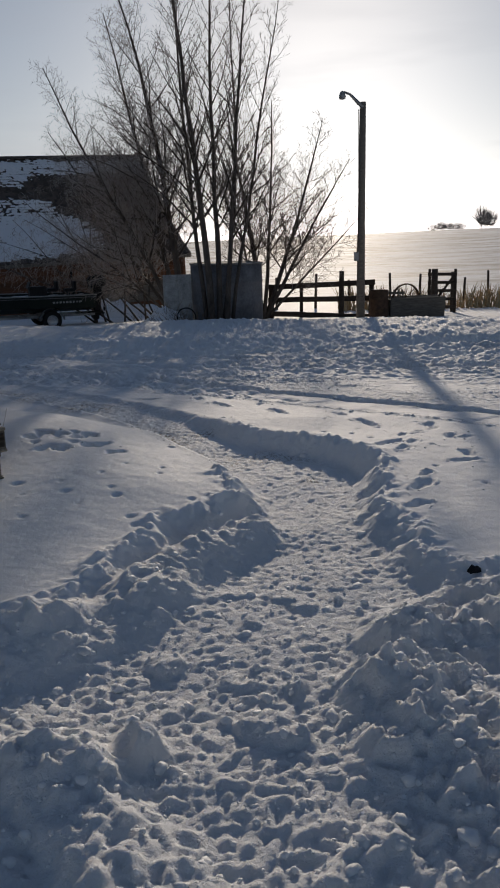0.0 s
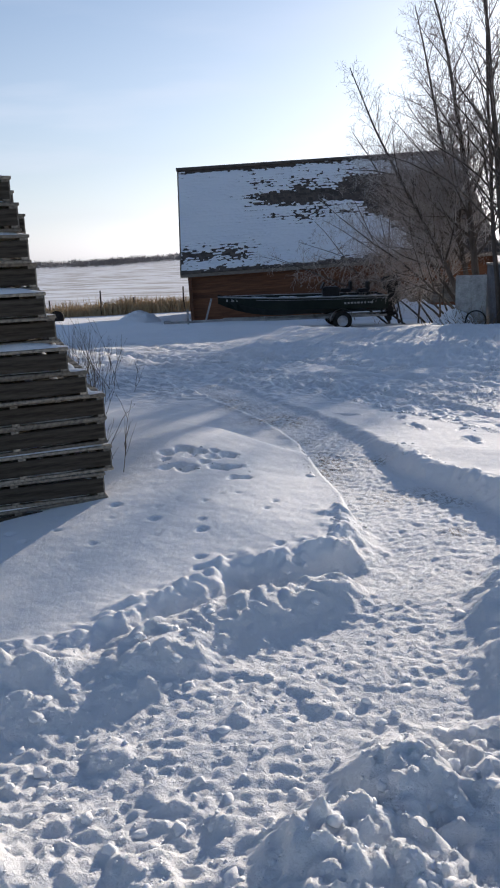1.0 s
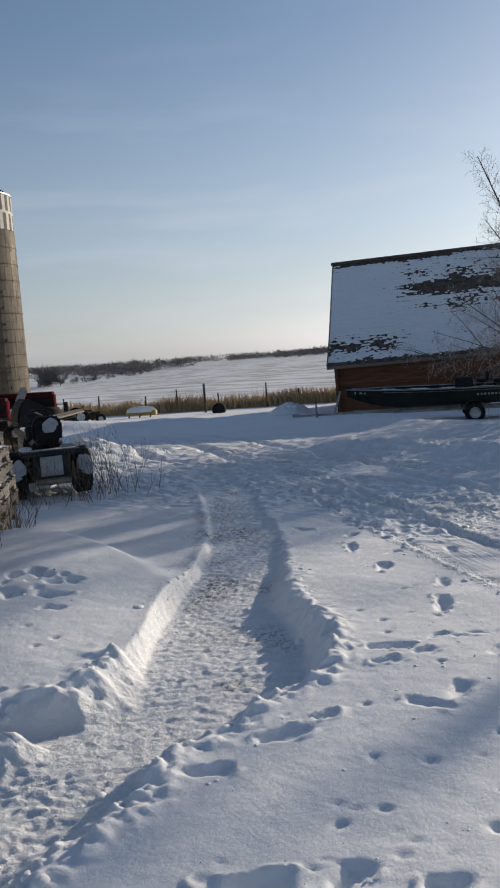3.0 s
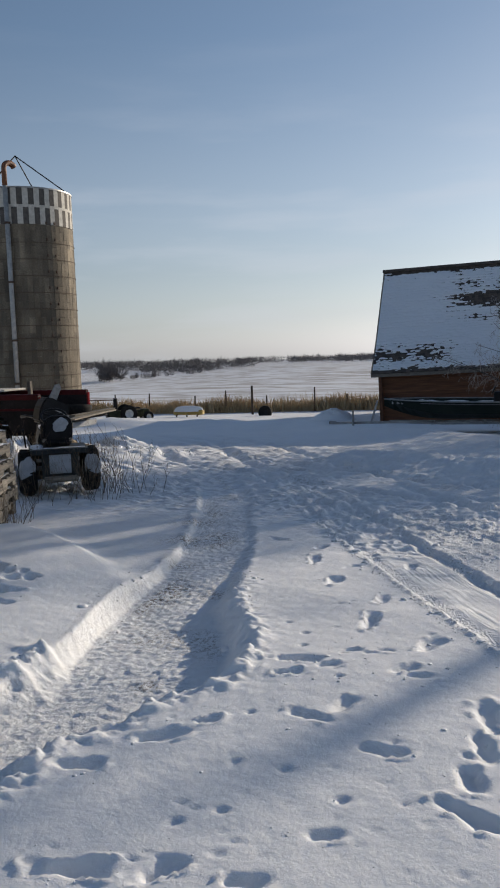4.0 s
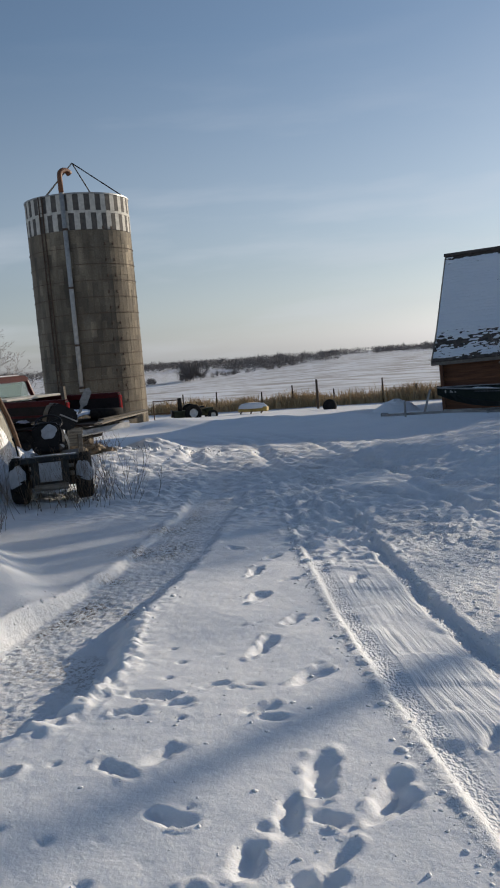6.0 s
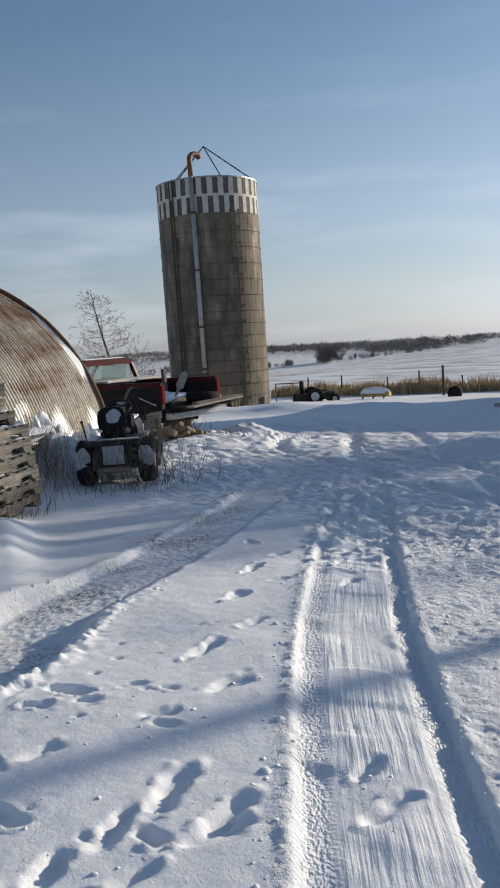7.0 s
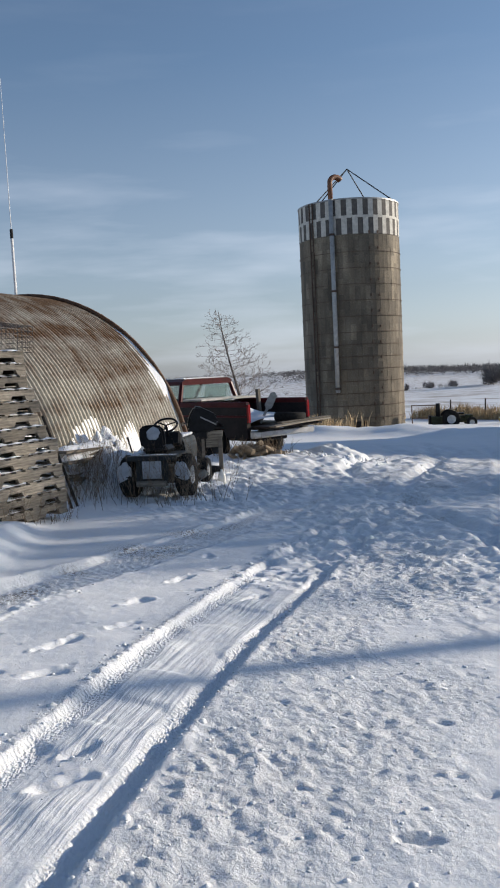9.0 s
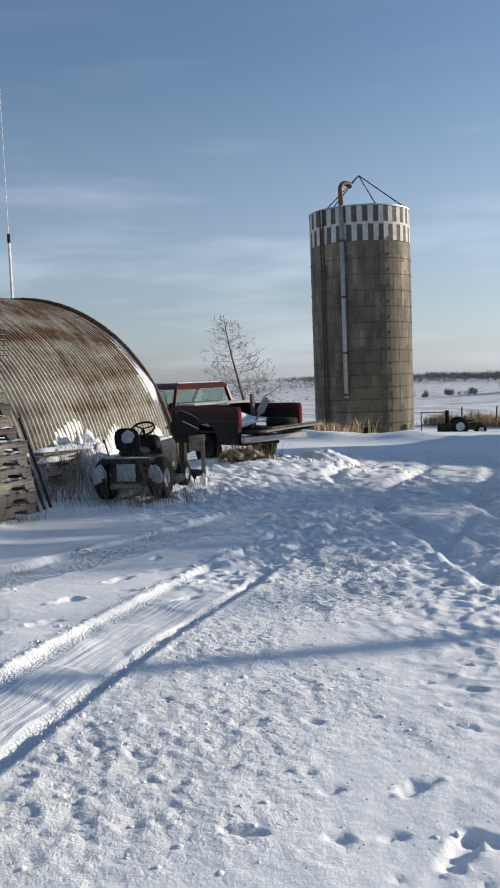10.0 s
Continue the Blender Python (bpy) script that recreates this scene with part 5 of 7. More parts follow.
    part("gearcase", lathe([(0.001, -0.28), (0.06, -0.2), (0.08, 0), (0.05, 0.22), (0.001, 0.3)], 12, pose(0.06, 0, 0.36, 0, 90, 0)), BLACK, t, smooth=True)
    part("skeg", prism([(-0.14, 0), (0.12, 0), (0.02, -0.22), (-0.12, -0.18)], 0.02, pose(0.08, 0, 0.33)), BLACK, t)
    for k in range(3):
        part("propeller_blade", box((0.02, 0.07, 0.13), pose(-0.22, 0, 0.36) @ Matrix.Rotation(k * math.tau / 3, 4, "X") @ pose(0, 0, 0.1, 0, 0, 25), 0.008), BLACK, t)
    # trailer
    tr = base("boat_trailer", pose(a.x, a.y, z0, 0, 0, yaw), "galvanised single-axle boat trailer in snow", "trailer")
    for s in (-0.42, 0.42):
        part("side_rail", tube([(0.2, s, 0.36), (3.6, s, 0.36), (5.2, s * 0.25, 0.40)], 0.045, 4), STEEL, tr)
    part("tongue", tube([(4.6, 0, 0.38), (6.9, 0, 0.36)], 0.05, 4), STEEL, tr)
    part("winch_post", tube([(5.75, 0, 0.4), (5.55, 0, 1.05)], 0.04, 4), STEEL, tr)
    part("jack", rod(bmesh.new(), (6.3, 0.1, 0.0), (6.3, 0.1, 0.75), 0.03), STEEL, tr)
    part("hitch", box((0.22, 0.09, 0.10), pose(6.95, 0, 0.38), 0.02), STEEL, tr)
    for x in (0.6, 2.4, 3.9):
        part("crossbeam", box((0.06, 0.95, 0.07), pose(x, 0, 0.36), 0.01), STEEL, tr)
    part("axle", rod(bmesh.new(), (1.65, -1.0, 0.26), (1.65, 1.0, 0.26), 0.03), STEEL, tr)
    for s in (-1, 1):
        wheel("tyre", tr, pose(1.65, s * 0.98, 0.28, 90 if s < 0 else -90, 0, 0), 0.29, 0.18, 0.16, alu)
        bm = bmesh.new()
        n = 12
        ring = [[bm.verts.new((1.65 + (0.37 + 0.0) * math.cos(math.pi * k / n), s * 0.98 + w, 0.28 + 0.36 * math.sin(math.pi * k / n))) for w in (-0.13, 0.13)] for k in range(n + 1)]
        for p, q in zip(ring, ring[1:]):
            bm.faces.new((p[0], p[1], q[1], q[0]))
        bmesh.ops.solidify(bm, geom=bm.faces[:], thickness=0.03)
        part("mudguard", bm, alu, tr, "pale mudguard", smooth=True)


boat()


# ---- pallets ----
def pallet():
    p = base("pallet", pose(0, 0, -30), "weathered wooden pallet with snow on its boards", "pallet", "pallets in the leaning stacks")
    out = [(-0.6, 0), (-0.45, 0), (-0.42, 0.05), (-0.20, 0.05), (-0.17, 0), (0.17, 0), (0.20, 0.05), (0.42, 0.05), (0.45, 0), (0.6, 0), (0.6, 0.112), (-0.6, 0.112)]
    first = part("stringer", prism(out, 0.042), PALLET_WOOD, p)
    first.location = (0, -0.48, 0.019)
    for y in (0.0, 0.48):
        o = new("stringer", first.data)
        o.parent, o.location = p, (0, y, 0.019)
    for x in (-0.593, 0.593):                           # rails added between the decks close the ends; their dark colour paints in shade
        part("end_board", box((0.02, 0.99, 0.088), pose(x, 0, 0.075), 0.004), SHADED_WOOD, p)
    boards = {}
    for x, w, z in [(-0.535, 0.13, 0.140), (-0.36, 0.095, 0.140), (-0.19, 0.095, 0.140), (0.0, 0.13, 0.140), (0.18, 0.095, 0.140), (0.36, 0.095, 0.140), (0.535, 0.13, 0.140), (-0.53, 0.14, 0.009), (0.0, 0.095, 0.009), (0.53, 0.14, 0.009)]:
        if w not in boards:
            boards[w] = part("deck_board", box((w, 1.02, 0.017), None, 0.003), PALLET_WOOD, p)
            boards[w].location = (x, 0, z)
        else:
            o = new("deck_board", boards[w].data)
            o.parent, o.location = p, (x, 0, z)
    return p


def ridge_snow(length, wide, tall, seed, steps=26, even=False):
    """A lumpy strip of snow along x."""
    bm = bmesh.new()
    r = random.Random(seed)
    ph = r.uniform(0, 9)
    rows = []
    for i in range(steps + 1):
        f = i / steps
        n = (0.75 if even else 0.22) + (0.35 if even else 1.25) * float(grain(np.array([f * length * 5 + ph]), np.array([ph]), 1.0, 5)[0])
        n = max(0.03, n) * min(1, 8 * f, 8 * (1 - f)) + 0.02
        x = (f - 0.5) * length
        rows.append([bm.verts.new((x, wide * c * (0.6 + 0.4 * min(n, 1)), tall * n * h)) for c, h in ((-1, 0), (-0.7, 0.6), (0, 1), (0.7, 0.7), (1, 0))])
    for p, q in zip(rows, rows[1:]):
        for k in range(4):
            bm.faces.new((p[k], q[k], q[k + 1], p[k + 1]))
    bmesh.ops.recalc_face_normals(bm, faces=bm.faces[:])
    return bm


def pallets():
    r = random.Random(17)
    one = pallet()
    snows = []
    for k in range(4):
        me = put("snow_strip", ridge_snow(1.16, 0.035, 0.035, k), SNOW, one, smooth=True)
        snows.append(me)
    side = [put("snow_strip", ridge_snow(0.98, 0.055, 0.035, k + 9, even=True), SNOW, one, smooth=True) for k in range(2)]
    for k, o in enumerate(snows):
        o.matrix_basis = pose(0, (0.44, 0.36, 0.2, -0.1)[k], 0.148)
    for k, o in enumerate(side):
        o.matrix_basis = pose((-0.53, 0.53)[k], 0.02, 0.148, 0, 0, 90)
    d, n = Vector((-0.67, 0.742)), Vector((-0.742, -0.67))
    yaw = math.degrees(math.atan2(d.y, d.x))
    c0 = Vector((-1.50, 4.80))
    used = False
    for shift, layers, lean in ((0.62, 13, 1.0), (1.90, 13, 0.6), (3.3, 13, 1.35)):
        z = 0.0
        for k in range(layers):
            q = c0 + d * (shift + r.uniform(-0.05, 0.05)) + n * (0.50 + lean * float(np.interp(z, [0, 0.5, 0.8, 1.2, 1.7, 2.2], [-0.06, -0.05, 0.02, 0.18, 0.31, 0.46])) + r.uniform(-0.045, 0.045))
            m = pose(q.x, q.y, -0.02 + z, r.uniform(-0.7, 0.7), r.uniform(-0.7, 0.7), yaw + 180 + r.uniform(-2.5, 2.5))
            z += 0.150
            if not used:
                one.matrix_world, used = m, True
            else:
                copy_thing(one, m)


pallets()


def wire_cage(q, z, yaw):
    c = base("wire_cage", pose(q.x, q.y, z, 0, 4, yaw), "small rusty wire cage on top of the pallets", "cage")
    wire = worn("dull_wire", (0.10, 0.09, 0.08), (0.25, 0.23, 0.21), 0.6, 0.6, scale=10)
    a, b, h = 0.42, 0.26, 0.34
    for x in np.linspace(-a, a, 13):
        for y in (-b, b):
            part("wire", rod(bmesh.new(), (x, y, 0), (x, y, h), 0.0035, sides=4), wire, c)
        part("wire", rod(bmesh.new(), (x, -b, h), (x, b, h), 0.0035, sides=4), wire, c)
    for y in np.linspace(-b, b, 7):
        for x in (-a, a):
            part("wire", rod(bmesh.new(), (x, y, 0), (x, y, h), 0.0035, sides=4), wire, c)
    for z2 in np.linspace(0.01, h, 6):
        part("wire_ring", tube([(-a, -b, z2), (a, -b, z2), (a, b, z2), (-a, b, z2), (-a, -b, z2)], 0.004, 4), wire, c)


wire_cage(Vector((-4.98, 7.17)), 1.95, 130)


# thin snow on the tractor, greyed to put its shade into the colour
SHADED_SNOW = worn("thin_shaded_snow", (0.38, 0.40, 0.43), (0.55, 0.57, 0.60), 0.8, scale=9)


# ---- lawn tractor ----
def patch(a, b, tall, seed):
    """A thin ragged pat of snow, flat below."""
    bm = bmesh.new()
    r = random.Random(seed)
    ph = [r.uniform(0, 9) for k in range(3)]
    n = 28
    edge = [0.86 + 0.12 * math.sin(2 * k * math.tau / n + ph[0]) + 0.05 * math.sin(5 * k * math.tau / n + ph[1]) + 0.03 * math.sin(9 * k * math.tau / n + ph[2]) for k in range(n)]
    rows = [[bm.verts.new((a * f * e * math.cos(k * math.tau / n), b * f * e * math.sin(k * math.tau / n), tall * h)) for k, e in enumerate(edge)] for f, h in ((1.0, 0), (0.93, 0.5), (0.75, 0.85), (0.4, 1.0), (0.02, 1.0))]
    for p, q in zip(rows, rows[1:]):
        for k in range(n):
            bm.faces.new((p[k], p[(k + 1) % n], q[(k + 1) % n], q[k]))
    return bm


def lawn_tractor():
    x, y = -5.36, 9.32
    h = math.degrees(math.atan2(0.55, -0.83)) - 90          # local +y ahead
    z = -0.115
    t = base("lawn_tractor", pose(x, y, z, 0, 0, h), "old dark lawn tractor dusted with snow among dry weeds", "lawn tractor")
    body = worn("dark_grey_green_paint", (0.020, 0.022, 0.022), (0.055, 0.058, 0.056), 0.45, scale=5)
    pale = worn("pale_rim_paint", (0.45, 0.45, 0.44), (0.68, 0.67, 0.64), 0.5, scale=6)
    for s in (-1, 1):
        wheel("rear_tyre", t, pose(s * 0.40, 0, 0.27, 0, 90 * s, 0), 0.285, 0.22, 0.125, pale, 18)
        wheel("front_tyre", t, pose(s * 0.38, 1.20, 0.19, 0, 90 * s, 0), 0.19, 0.15, 0.09, pale)
    fen = prism([(-0.36, 0.53), (-0.33, 0.575), (0.28, 0.585), (0.36, 0.50), (0.39, 0.40), (0.37, 0.39), (0.33, 0.49), (0.26, 0.555), (-0.32, 0.545), (-0.34, 0.51)], 0.72, pose(0, 0, 0, 0, 0, 90))
    part("fender", fen, body, t)
    part("rear_panel", box((0.46, 0.03, 0.36), pose(0, -0.30, 0.38), 0.012), body, t)
    part("tow_plate", box((0.42, 0.10, 0.07), pose(0, -0.36, 0.20), 0.01), PALLET_WOOD, t, "pale board across the back")
    part("rear_snow", box((0.27, 0.27, 0.012), None, 0.004), SHADED_SNOW, t, "snow packed on the back", smooth=True).matrix_basis = pose(0.0, -0.318, 0.40, 90, 0, 0)
    part("transaxle", box((0.3, 0.4, 0.2), pose(0, 0, 0.26), 0.04), BLACK, t)
    part("frame_rail", box((0.34, 1.5, 0.08), pose(0, 0.6, 0.32), 0.01), body, t)
    part("footboard", box((0.86, 0.50, 0.03), pose(0, 0.48, 0.34), 0.01), body, t)
    hood = prism([(-0.21, 0.36), (-0.22, 0.62), (-0.17, 0.74), (0.17, 0.74), (0.22, 0.62), (0.21, 0.36)], 0.78, pose(0, 1.06, 0))
    bmesh.ops.bevel(hood, geom=hood.edges[:], offset=0.025, segments=2, affect="EDGES")
    part("hood", hood, body, t)
    part("grille", box((0.34, 0.02, 0.22), pose(0, 1.46, 0.52), 0.008), BLACK, t)
    for s in (-1, 1):
        part("headlight", lathe([(0.001, 0.02), (0.05, 0.015), (0.055, 0)], 14, pose(s * 0.1, 1.465, 0.60, -90, 0, 0)), pale, t)
    part("hood_snow", box((0.36, 0.62, 0.035), pose(0, 1.06, 0.752), 0.016), SNOW, t, "snow on the hood")
    part("dashboard", box((0.36, 0.16, 0.22), pose(0, 0.66, 0.72, -20, 0, 0), 0.03), BLACK, t)
    part("steering_column", rod(bmesh.new(), (0, 0.66, 0.70), (0, 0.50, 0.93), 0.022), BLACK, t)
    sw = part("steering_wheel", tube([(0.17 * math.cos(a), 0.17 * math.sin(a), 0) for a in [k * math.tau / 24 for k in range(25)]], 0.016, 8), BLACK, t, smooth=True)
    sw.matrix_basis = pose(0, 0.49, 0.94, 32, 0, 0)
    for k in range(3):
        a = k * math.tau / 3 + 0.5
        part("spoke", rod(bmesh.new(), (0, 0, 0), (0.16 * math.cos(a), 0.16 * math.sin(a), 0), 0.011, sides=6), BLACK, sw)
    part("seat_cushion", box((0.37, 0.42, 0.10), pose(0, 0.08, 0.64), 0.045), BLACK, t)
    back = prism([(-0.165, 0.02), (-0.185, 0.1), (-0.18, 0.27), (-0.15, 0.325), (-0.1, 0.345), (0.1, 0.345), (0.15, 0.325), (0.18, 0.27), (0.185, 0.1), (0.165, 0.02)], 0.08, pose(0, -0.17, 0.66, 12, 0, 0))
    bmesh.ops.bevel(back, geom=back.edges[:], offset=0.03, segments=2, affect="EDGES")
    sb = part("seat_back", back, BLACK, t, smooth=False)
    part("seat_snow", patch(0.12, 0.10, 0.010, 5), SHADED_SNOW, sb, "snow stuck to the seat back", smooth=True).matrix_basis = pose(0.03, -0.262, 0.88, 102, 0, 0)
    part("fender_snow", patch(0.09, 0.20, 0.03, 6), SNOW, t, "snow on the fender", smooth=True).matrix_basis = pose(-0.27, 0.0, 0.583)
    part("fender_rim_snow", ridge_snow(0.66, 0.09, 0.03, 61), SNOW, t, "snow along the fender", smooth=True).matrix_basis = pose(0, -0.2, 0.582)
    part("lever", tube([(-0.40, 0.1, 0.58), (-0.42, 0.02, 0.78), (-0.43, 0.0, 0.82)], [0.012, 0.012, 0.022], 6), BLACK, t)
    part("mower_deck", box((1.02, 0.62, 0.12), pose(0, 0.62, 0.17), 0.05), body, t)
    for s in (-1, 1):
        part("tyre_snow", patch(0.11, 0.20, 0.03, 7 + s), SHADED_SNOW, t, "snow on the tyre", smooth=True).matrix_basis = pose(s * 0.41, -0.272, 0.34, 97, 0, 0)
    part("front_axle", box((0.72, 0.06, 0.06), pose(0, 1.20, 0.22), 0.01), BLACK, t)


lawn_tractor()


# ---- spare outboard on a wooden stand ----
def spare_outboard():
    x, y = -7.3, 10.86
    z = at_ground(x, y)
    s = base("motor_stand", pose(x, y, z, 0, 0, 72), "rough wooden motor stand beside the lawn tractor", "stand")
    for dx in (-0.15, 0.15):
        part("leg", box((0.07, 0.06, 0.88), pose(dx, 0, 0.42), 0.006), OLD_WOOD, s)
        part("foot", box((0.06, 0.6, 0.06), pose(dx, 0.1, 0.03), 0.006), OLD_WOOD, s)
    part("crossbar", box((0.40, 0.05, 0.10), pose(0, -0.01, 0.82), 0.006), PALLET_WOOD, s)
    part("clamp_board", box((0.22, 0.04, 0.26), pose(0.02, 0.03, 0.72), 0.006), PALLET_WOOD, s, "pale board for clamping the motor")
    o = base("outboard_motor", pose(x - 0.04, y - 0.13, z, 0, 0, 72), "black outboard motor clamped to a wooden stand", "outboard motor")
    cow = prism([(-0.26, 0.93), (-0.22, 1.14), (-0.13, 1.29), (-0.05, 1.30), (0.22, 1.16), (0.26, 1.10), (0.21, 0.91), (0.14, 0.86), (-0.20, 0.88)], 0.34)
    bmesh.ops.bevel(cow, geom=cow.edges[:], offset=0.028, segments=2, affect="EDGES")
    c = part("cowling", cow, BLACK, o)
    part("cowling_stripe", box((0.30, 0.02, 0.022), pose(0.10, -0.171, 1.05, 0, 28, 0), 0.004), STEEL, c, "thin silver stripe")
    part("lower_cowl", box((0.30, 0.30, 0.14), pose(-0.06, 0, 0.82), 0.03), BLACK, o)
    part("midsection", box((0.12, 0.16, 0.62), pose(-0.06, 0.05, 0.55), 0.03), BLACK, o)
    part("gearcase", lathe([(0.001, -0.24), (0.06, -0.15), (0.075, 0), (0.05, 0.2), (0.001, 0.26)], 12, pose(0.05, 0, 0.22, 0, 90, 0)), BLACK, o, smooth=True)
    part("skeg", prism([(-0.1, 0), (0.12, 0), (0.04, -0.16), (-0.08, -0.12)], 0.02, pose(0.05, 0, 0.17)), BLACK, o)
    part("clamp", box((0.20, 0.16, 0.2), pose(0.02, 0.1, 0.80), 0.02), BLACK, o)
    part("tiller", tube([(-0.2, 0.05, 0.98), (-0.3, 0.3, 1.0), (-0.32, 0.5, 0.98)], [0.02, 0.02, 0.028], 8), BLACK, o)
    for k in range(2):
        j = put("plastic_jug", lathe([(0.001, 0), (0.06, 0), (0.065, 0.02), (0.065, 0.15), (0.04, 0.19), (0.02, 0.21), (0.02, 0.24), (0.001, 0.24)], 16), worn("milky_plastic", (0.6, 0.6, 0.58), (0.75, 0.75, 0.72), 0.4, scale=8), smooth=True)
        j.matrix_world = pose(-7.16 + k * 0.12, 10.72 + k * 0.20, at_ground(-7.16 + k * 0.12, 10.72 + k * 0.20) - 0.02)
        tagged(j, "white plastic jug standing in the snow", "jug", "plastic jugs")


spare_outboard()


# ---- pickup ----
def pickup():
    p = Vector((-11.12, 13.95))                         # middle of the tail
    ahead = Vector((-0.945, -0.33))
    yaw = math.degrees(math.atan2(ahead.y, ahead.x))
    z = -0.42
    t = base("pickup_truck", pose(p.x, p.y, z, 0, 0, yaw), "old dark red pickup with open tailgate and a loaded bed", "pickup truck")
    paint = worn("dark_oxide_red_paint", (0.045, 0.005, 0.007), (0.10, 0.012, 0.014), 0.38, scale=2.5)
    # near-black tone of the bed; the flank's shade is put into this colour
    low = worn("near_black_shaded_paint", (0.010, 0.009, 0.009), (0.030, 0.022, 0.022), 0.45, scale=3)
    chrome = worn("dull_chrome", (0.45, 0.45, 0.45), (0.7, 0.7, 0.7), 0.3, 0.9, scale=6)
    glass, *_, b = material("tinted_glass", 0.08)
    b.inputs["Base Color"].default_value, b.inputs["Transmission Weight"].default_value = (0.62, 0.75, 0.68, 1), 0.9
    red, *_, b2 = material("red_lens", 0.2)
    b2.inputs["Base Color"].default_value = (0.22, 0.008, 0.010, 1)
    W, bed = 0.98, 2.35
    for s in (-1, 1):
        side = prism([(0, 0.50), (0, 1.27), (bed, 1.27), (bed, 0.50), (1.72, 0.50), (1.62, 0.78), (1.35, 0.92), (1.08, 0.92), (0.82, 0.78), (0.72, 0.50)], 0.10, pose(0, s * (W - 0.05), 0))
        bs = part("bed_side", side, low, t)
        part("side_moulding", box((bed, 0.02, 0.05), pose(bed / 2, s * (W + 0.002), 0.98), 0.008), paint, bs, "dark red moulding")
        part("bed_rail", box((bed, 0.115, 0.13), pose(bed / 2, s * (W - 0.05), 1.235), 0.02), paint, t, "dark red top rail")
        part("tail_light", box((0.06, 0.09, 0.40), pose(-0.01, s * (W - 0.05), 1.04), 0.015), red, t, "red tail light")
        wheel("rear_tyre", t, pose(1.22, s * 0.86, 0.30, 90 if s < 0 else -90, 0, 0), 0.38, 0.25, 0.21, BLACK)
        wheel("front_tyre", t, pose(4.45, s * 0.86, 0.30, 90 if s < 0 else -90, 0, 0), 0.38, 0.25, 0.21, chrome)
        front = prism([(bed + 0.05, 0.45), (bed + 0.05, 1.22), (5.25, 1.12), (5.35, 0.95), (5.35, 0.45), (4.95, 0.45), (4.85, 0.75), (4.6, 0.9), (4.3, 0.9), (4.05, 0.75), (3.95, 0.45)], 0.10, pose(0, s * (W - 0.05), 0))
        part("front_side", front, paint, t)
        dr = part("door_panel", box((1.05, 0.03, 0.72), pose(3.15, s * (W + 0.004), 0.84), 0.012), paint, t)
        part("door_handle", box((0.16, 0.03, 0.04), pose(2.75, s * (W + 0.02), 1.08), 0.008), chrome, dr)
        part("door_window", box((0.85, 0.02, 0.40), pose(3.2, s * (W - 0.10), 1.48, -s * 14, 0, 0), 0.008), glass, t)
        part("mirror", box((0.1, 0.18, 0.14), pose(3.72, s * (W + 0.14), 1.32), 0.02), BLACK, t)
    part("bed_floor", box((bed, 1.85, 0.06), pose(bed / 2, 0, 0.72), 0.01), low, t)
    part("bed_front", box((0.06, 1.85, 0.52), pose(bed - 0.03, 0, 1.0), 0.01), low, t)
    # cab
    roof = prism([(-0.80, 0), (-0.78, 0.09), (-0.66, 0.14), (0.66, 0.14), (0.78, 0.09), (0.80, 0)], 1.25, pose(bed + 0.72, 0, 1.70, 0, 0, 90))
    part("roof", roof, paint, t)
    for s in (-1, 1):
        part("rear_pillar", tube([(bed + 0.06, s * 0.93, 1.20), (bed + 0.14, s * 0.77, 1.72)], 0.055, 6), paint, t)
        part("front_pillar", tube([(bed + 1.85, s * 0.92, 1.20), (bed + 1.25, s * 0.76, 1.72)], 0.045, 6), paint, t)
    part("rear_window", box((0.012, 1.46, 0.44), pose(bed + 0.10, 0, 1.47, 0, 8, 0), 0.004), glass, t, "pale frosted rear window")
    part("windscreen", box((0.012, 1.56, 0.76), pose(bed + 1.55, 0, 1.46, 0, -50, 0), 0.004), glass, t)
    part("cab_back", box((0.05, 1.86, 0.75), pose(bed + 0.05, 0, 0.88), 0.01), paint, t)
    part("bench_seat", box((0.25, 1.5, 0.75), pose(bed + 0.45, 0, 1.0), 0.05), BLACK, t)
    part("dash", box((0.35, 1.6, 0.25), pose(bed + 1.65, 0, 1.10), 0.05), BLACK, t)
    part("hood", box((1.35, 1.78, 0.10), pose(4.62, 0, 1.14, 0, 3, 0), 0.04), paint, t)
    part("front_panel", box((0.08, 1.86, 0.55), pose(5.33, 0, 0.78), 0.03), BLACK, t)
    part("front_bumper", box((0.15, 1.96, 0.18), pose(5.46, 0, 0.48), 0.03), chrome, t)
    part("roof_snow", box((1.0, 1.3, 0.025), pose(bed + 0.72, 0, 1.852), 0.01), SNOW, t, "thin snow on the roof")
    part("tonneau_board", box((0.7, 1.8, 0.05), pose(bed - 0.38, 0, 1.34), 0.01), worn("snowy_pale_board", (0.45, 0.43, 0.38), (0.7, 0.68, 0.62), 0.8, scale=4), t, "pale board over the bed")
    part("rear_bumper", box((0.16, 1.92, 0.16), pose(-0.12, 0, 0.58), 0.03), chrome, t)
    part("tailgate", box((0.55, 1.66, 0.05), pose(-0.28, 0, 0.74), 0.012), low, t, "tailgate hanging open")
    part("frame", box((4.6, 0.9, 0.14), pose(2.5, 0, 0.45), 0.02), BLACK, t)

    def at(x, y, h):
        q = p + ahead * x + Vector((-ahead.y, ahead.x)) * y
        return q.x, q.y, z + h
    # the load: a tyre lying down, boards, snow, a propped paddle
    sp = base("spare_tyre", pose(*at(-0.1, -0.25, 0.89), 4, 0, yaw), "bald black tyre lying on the open tailgate", "tyre")
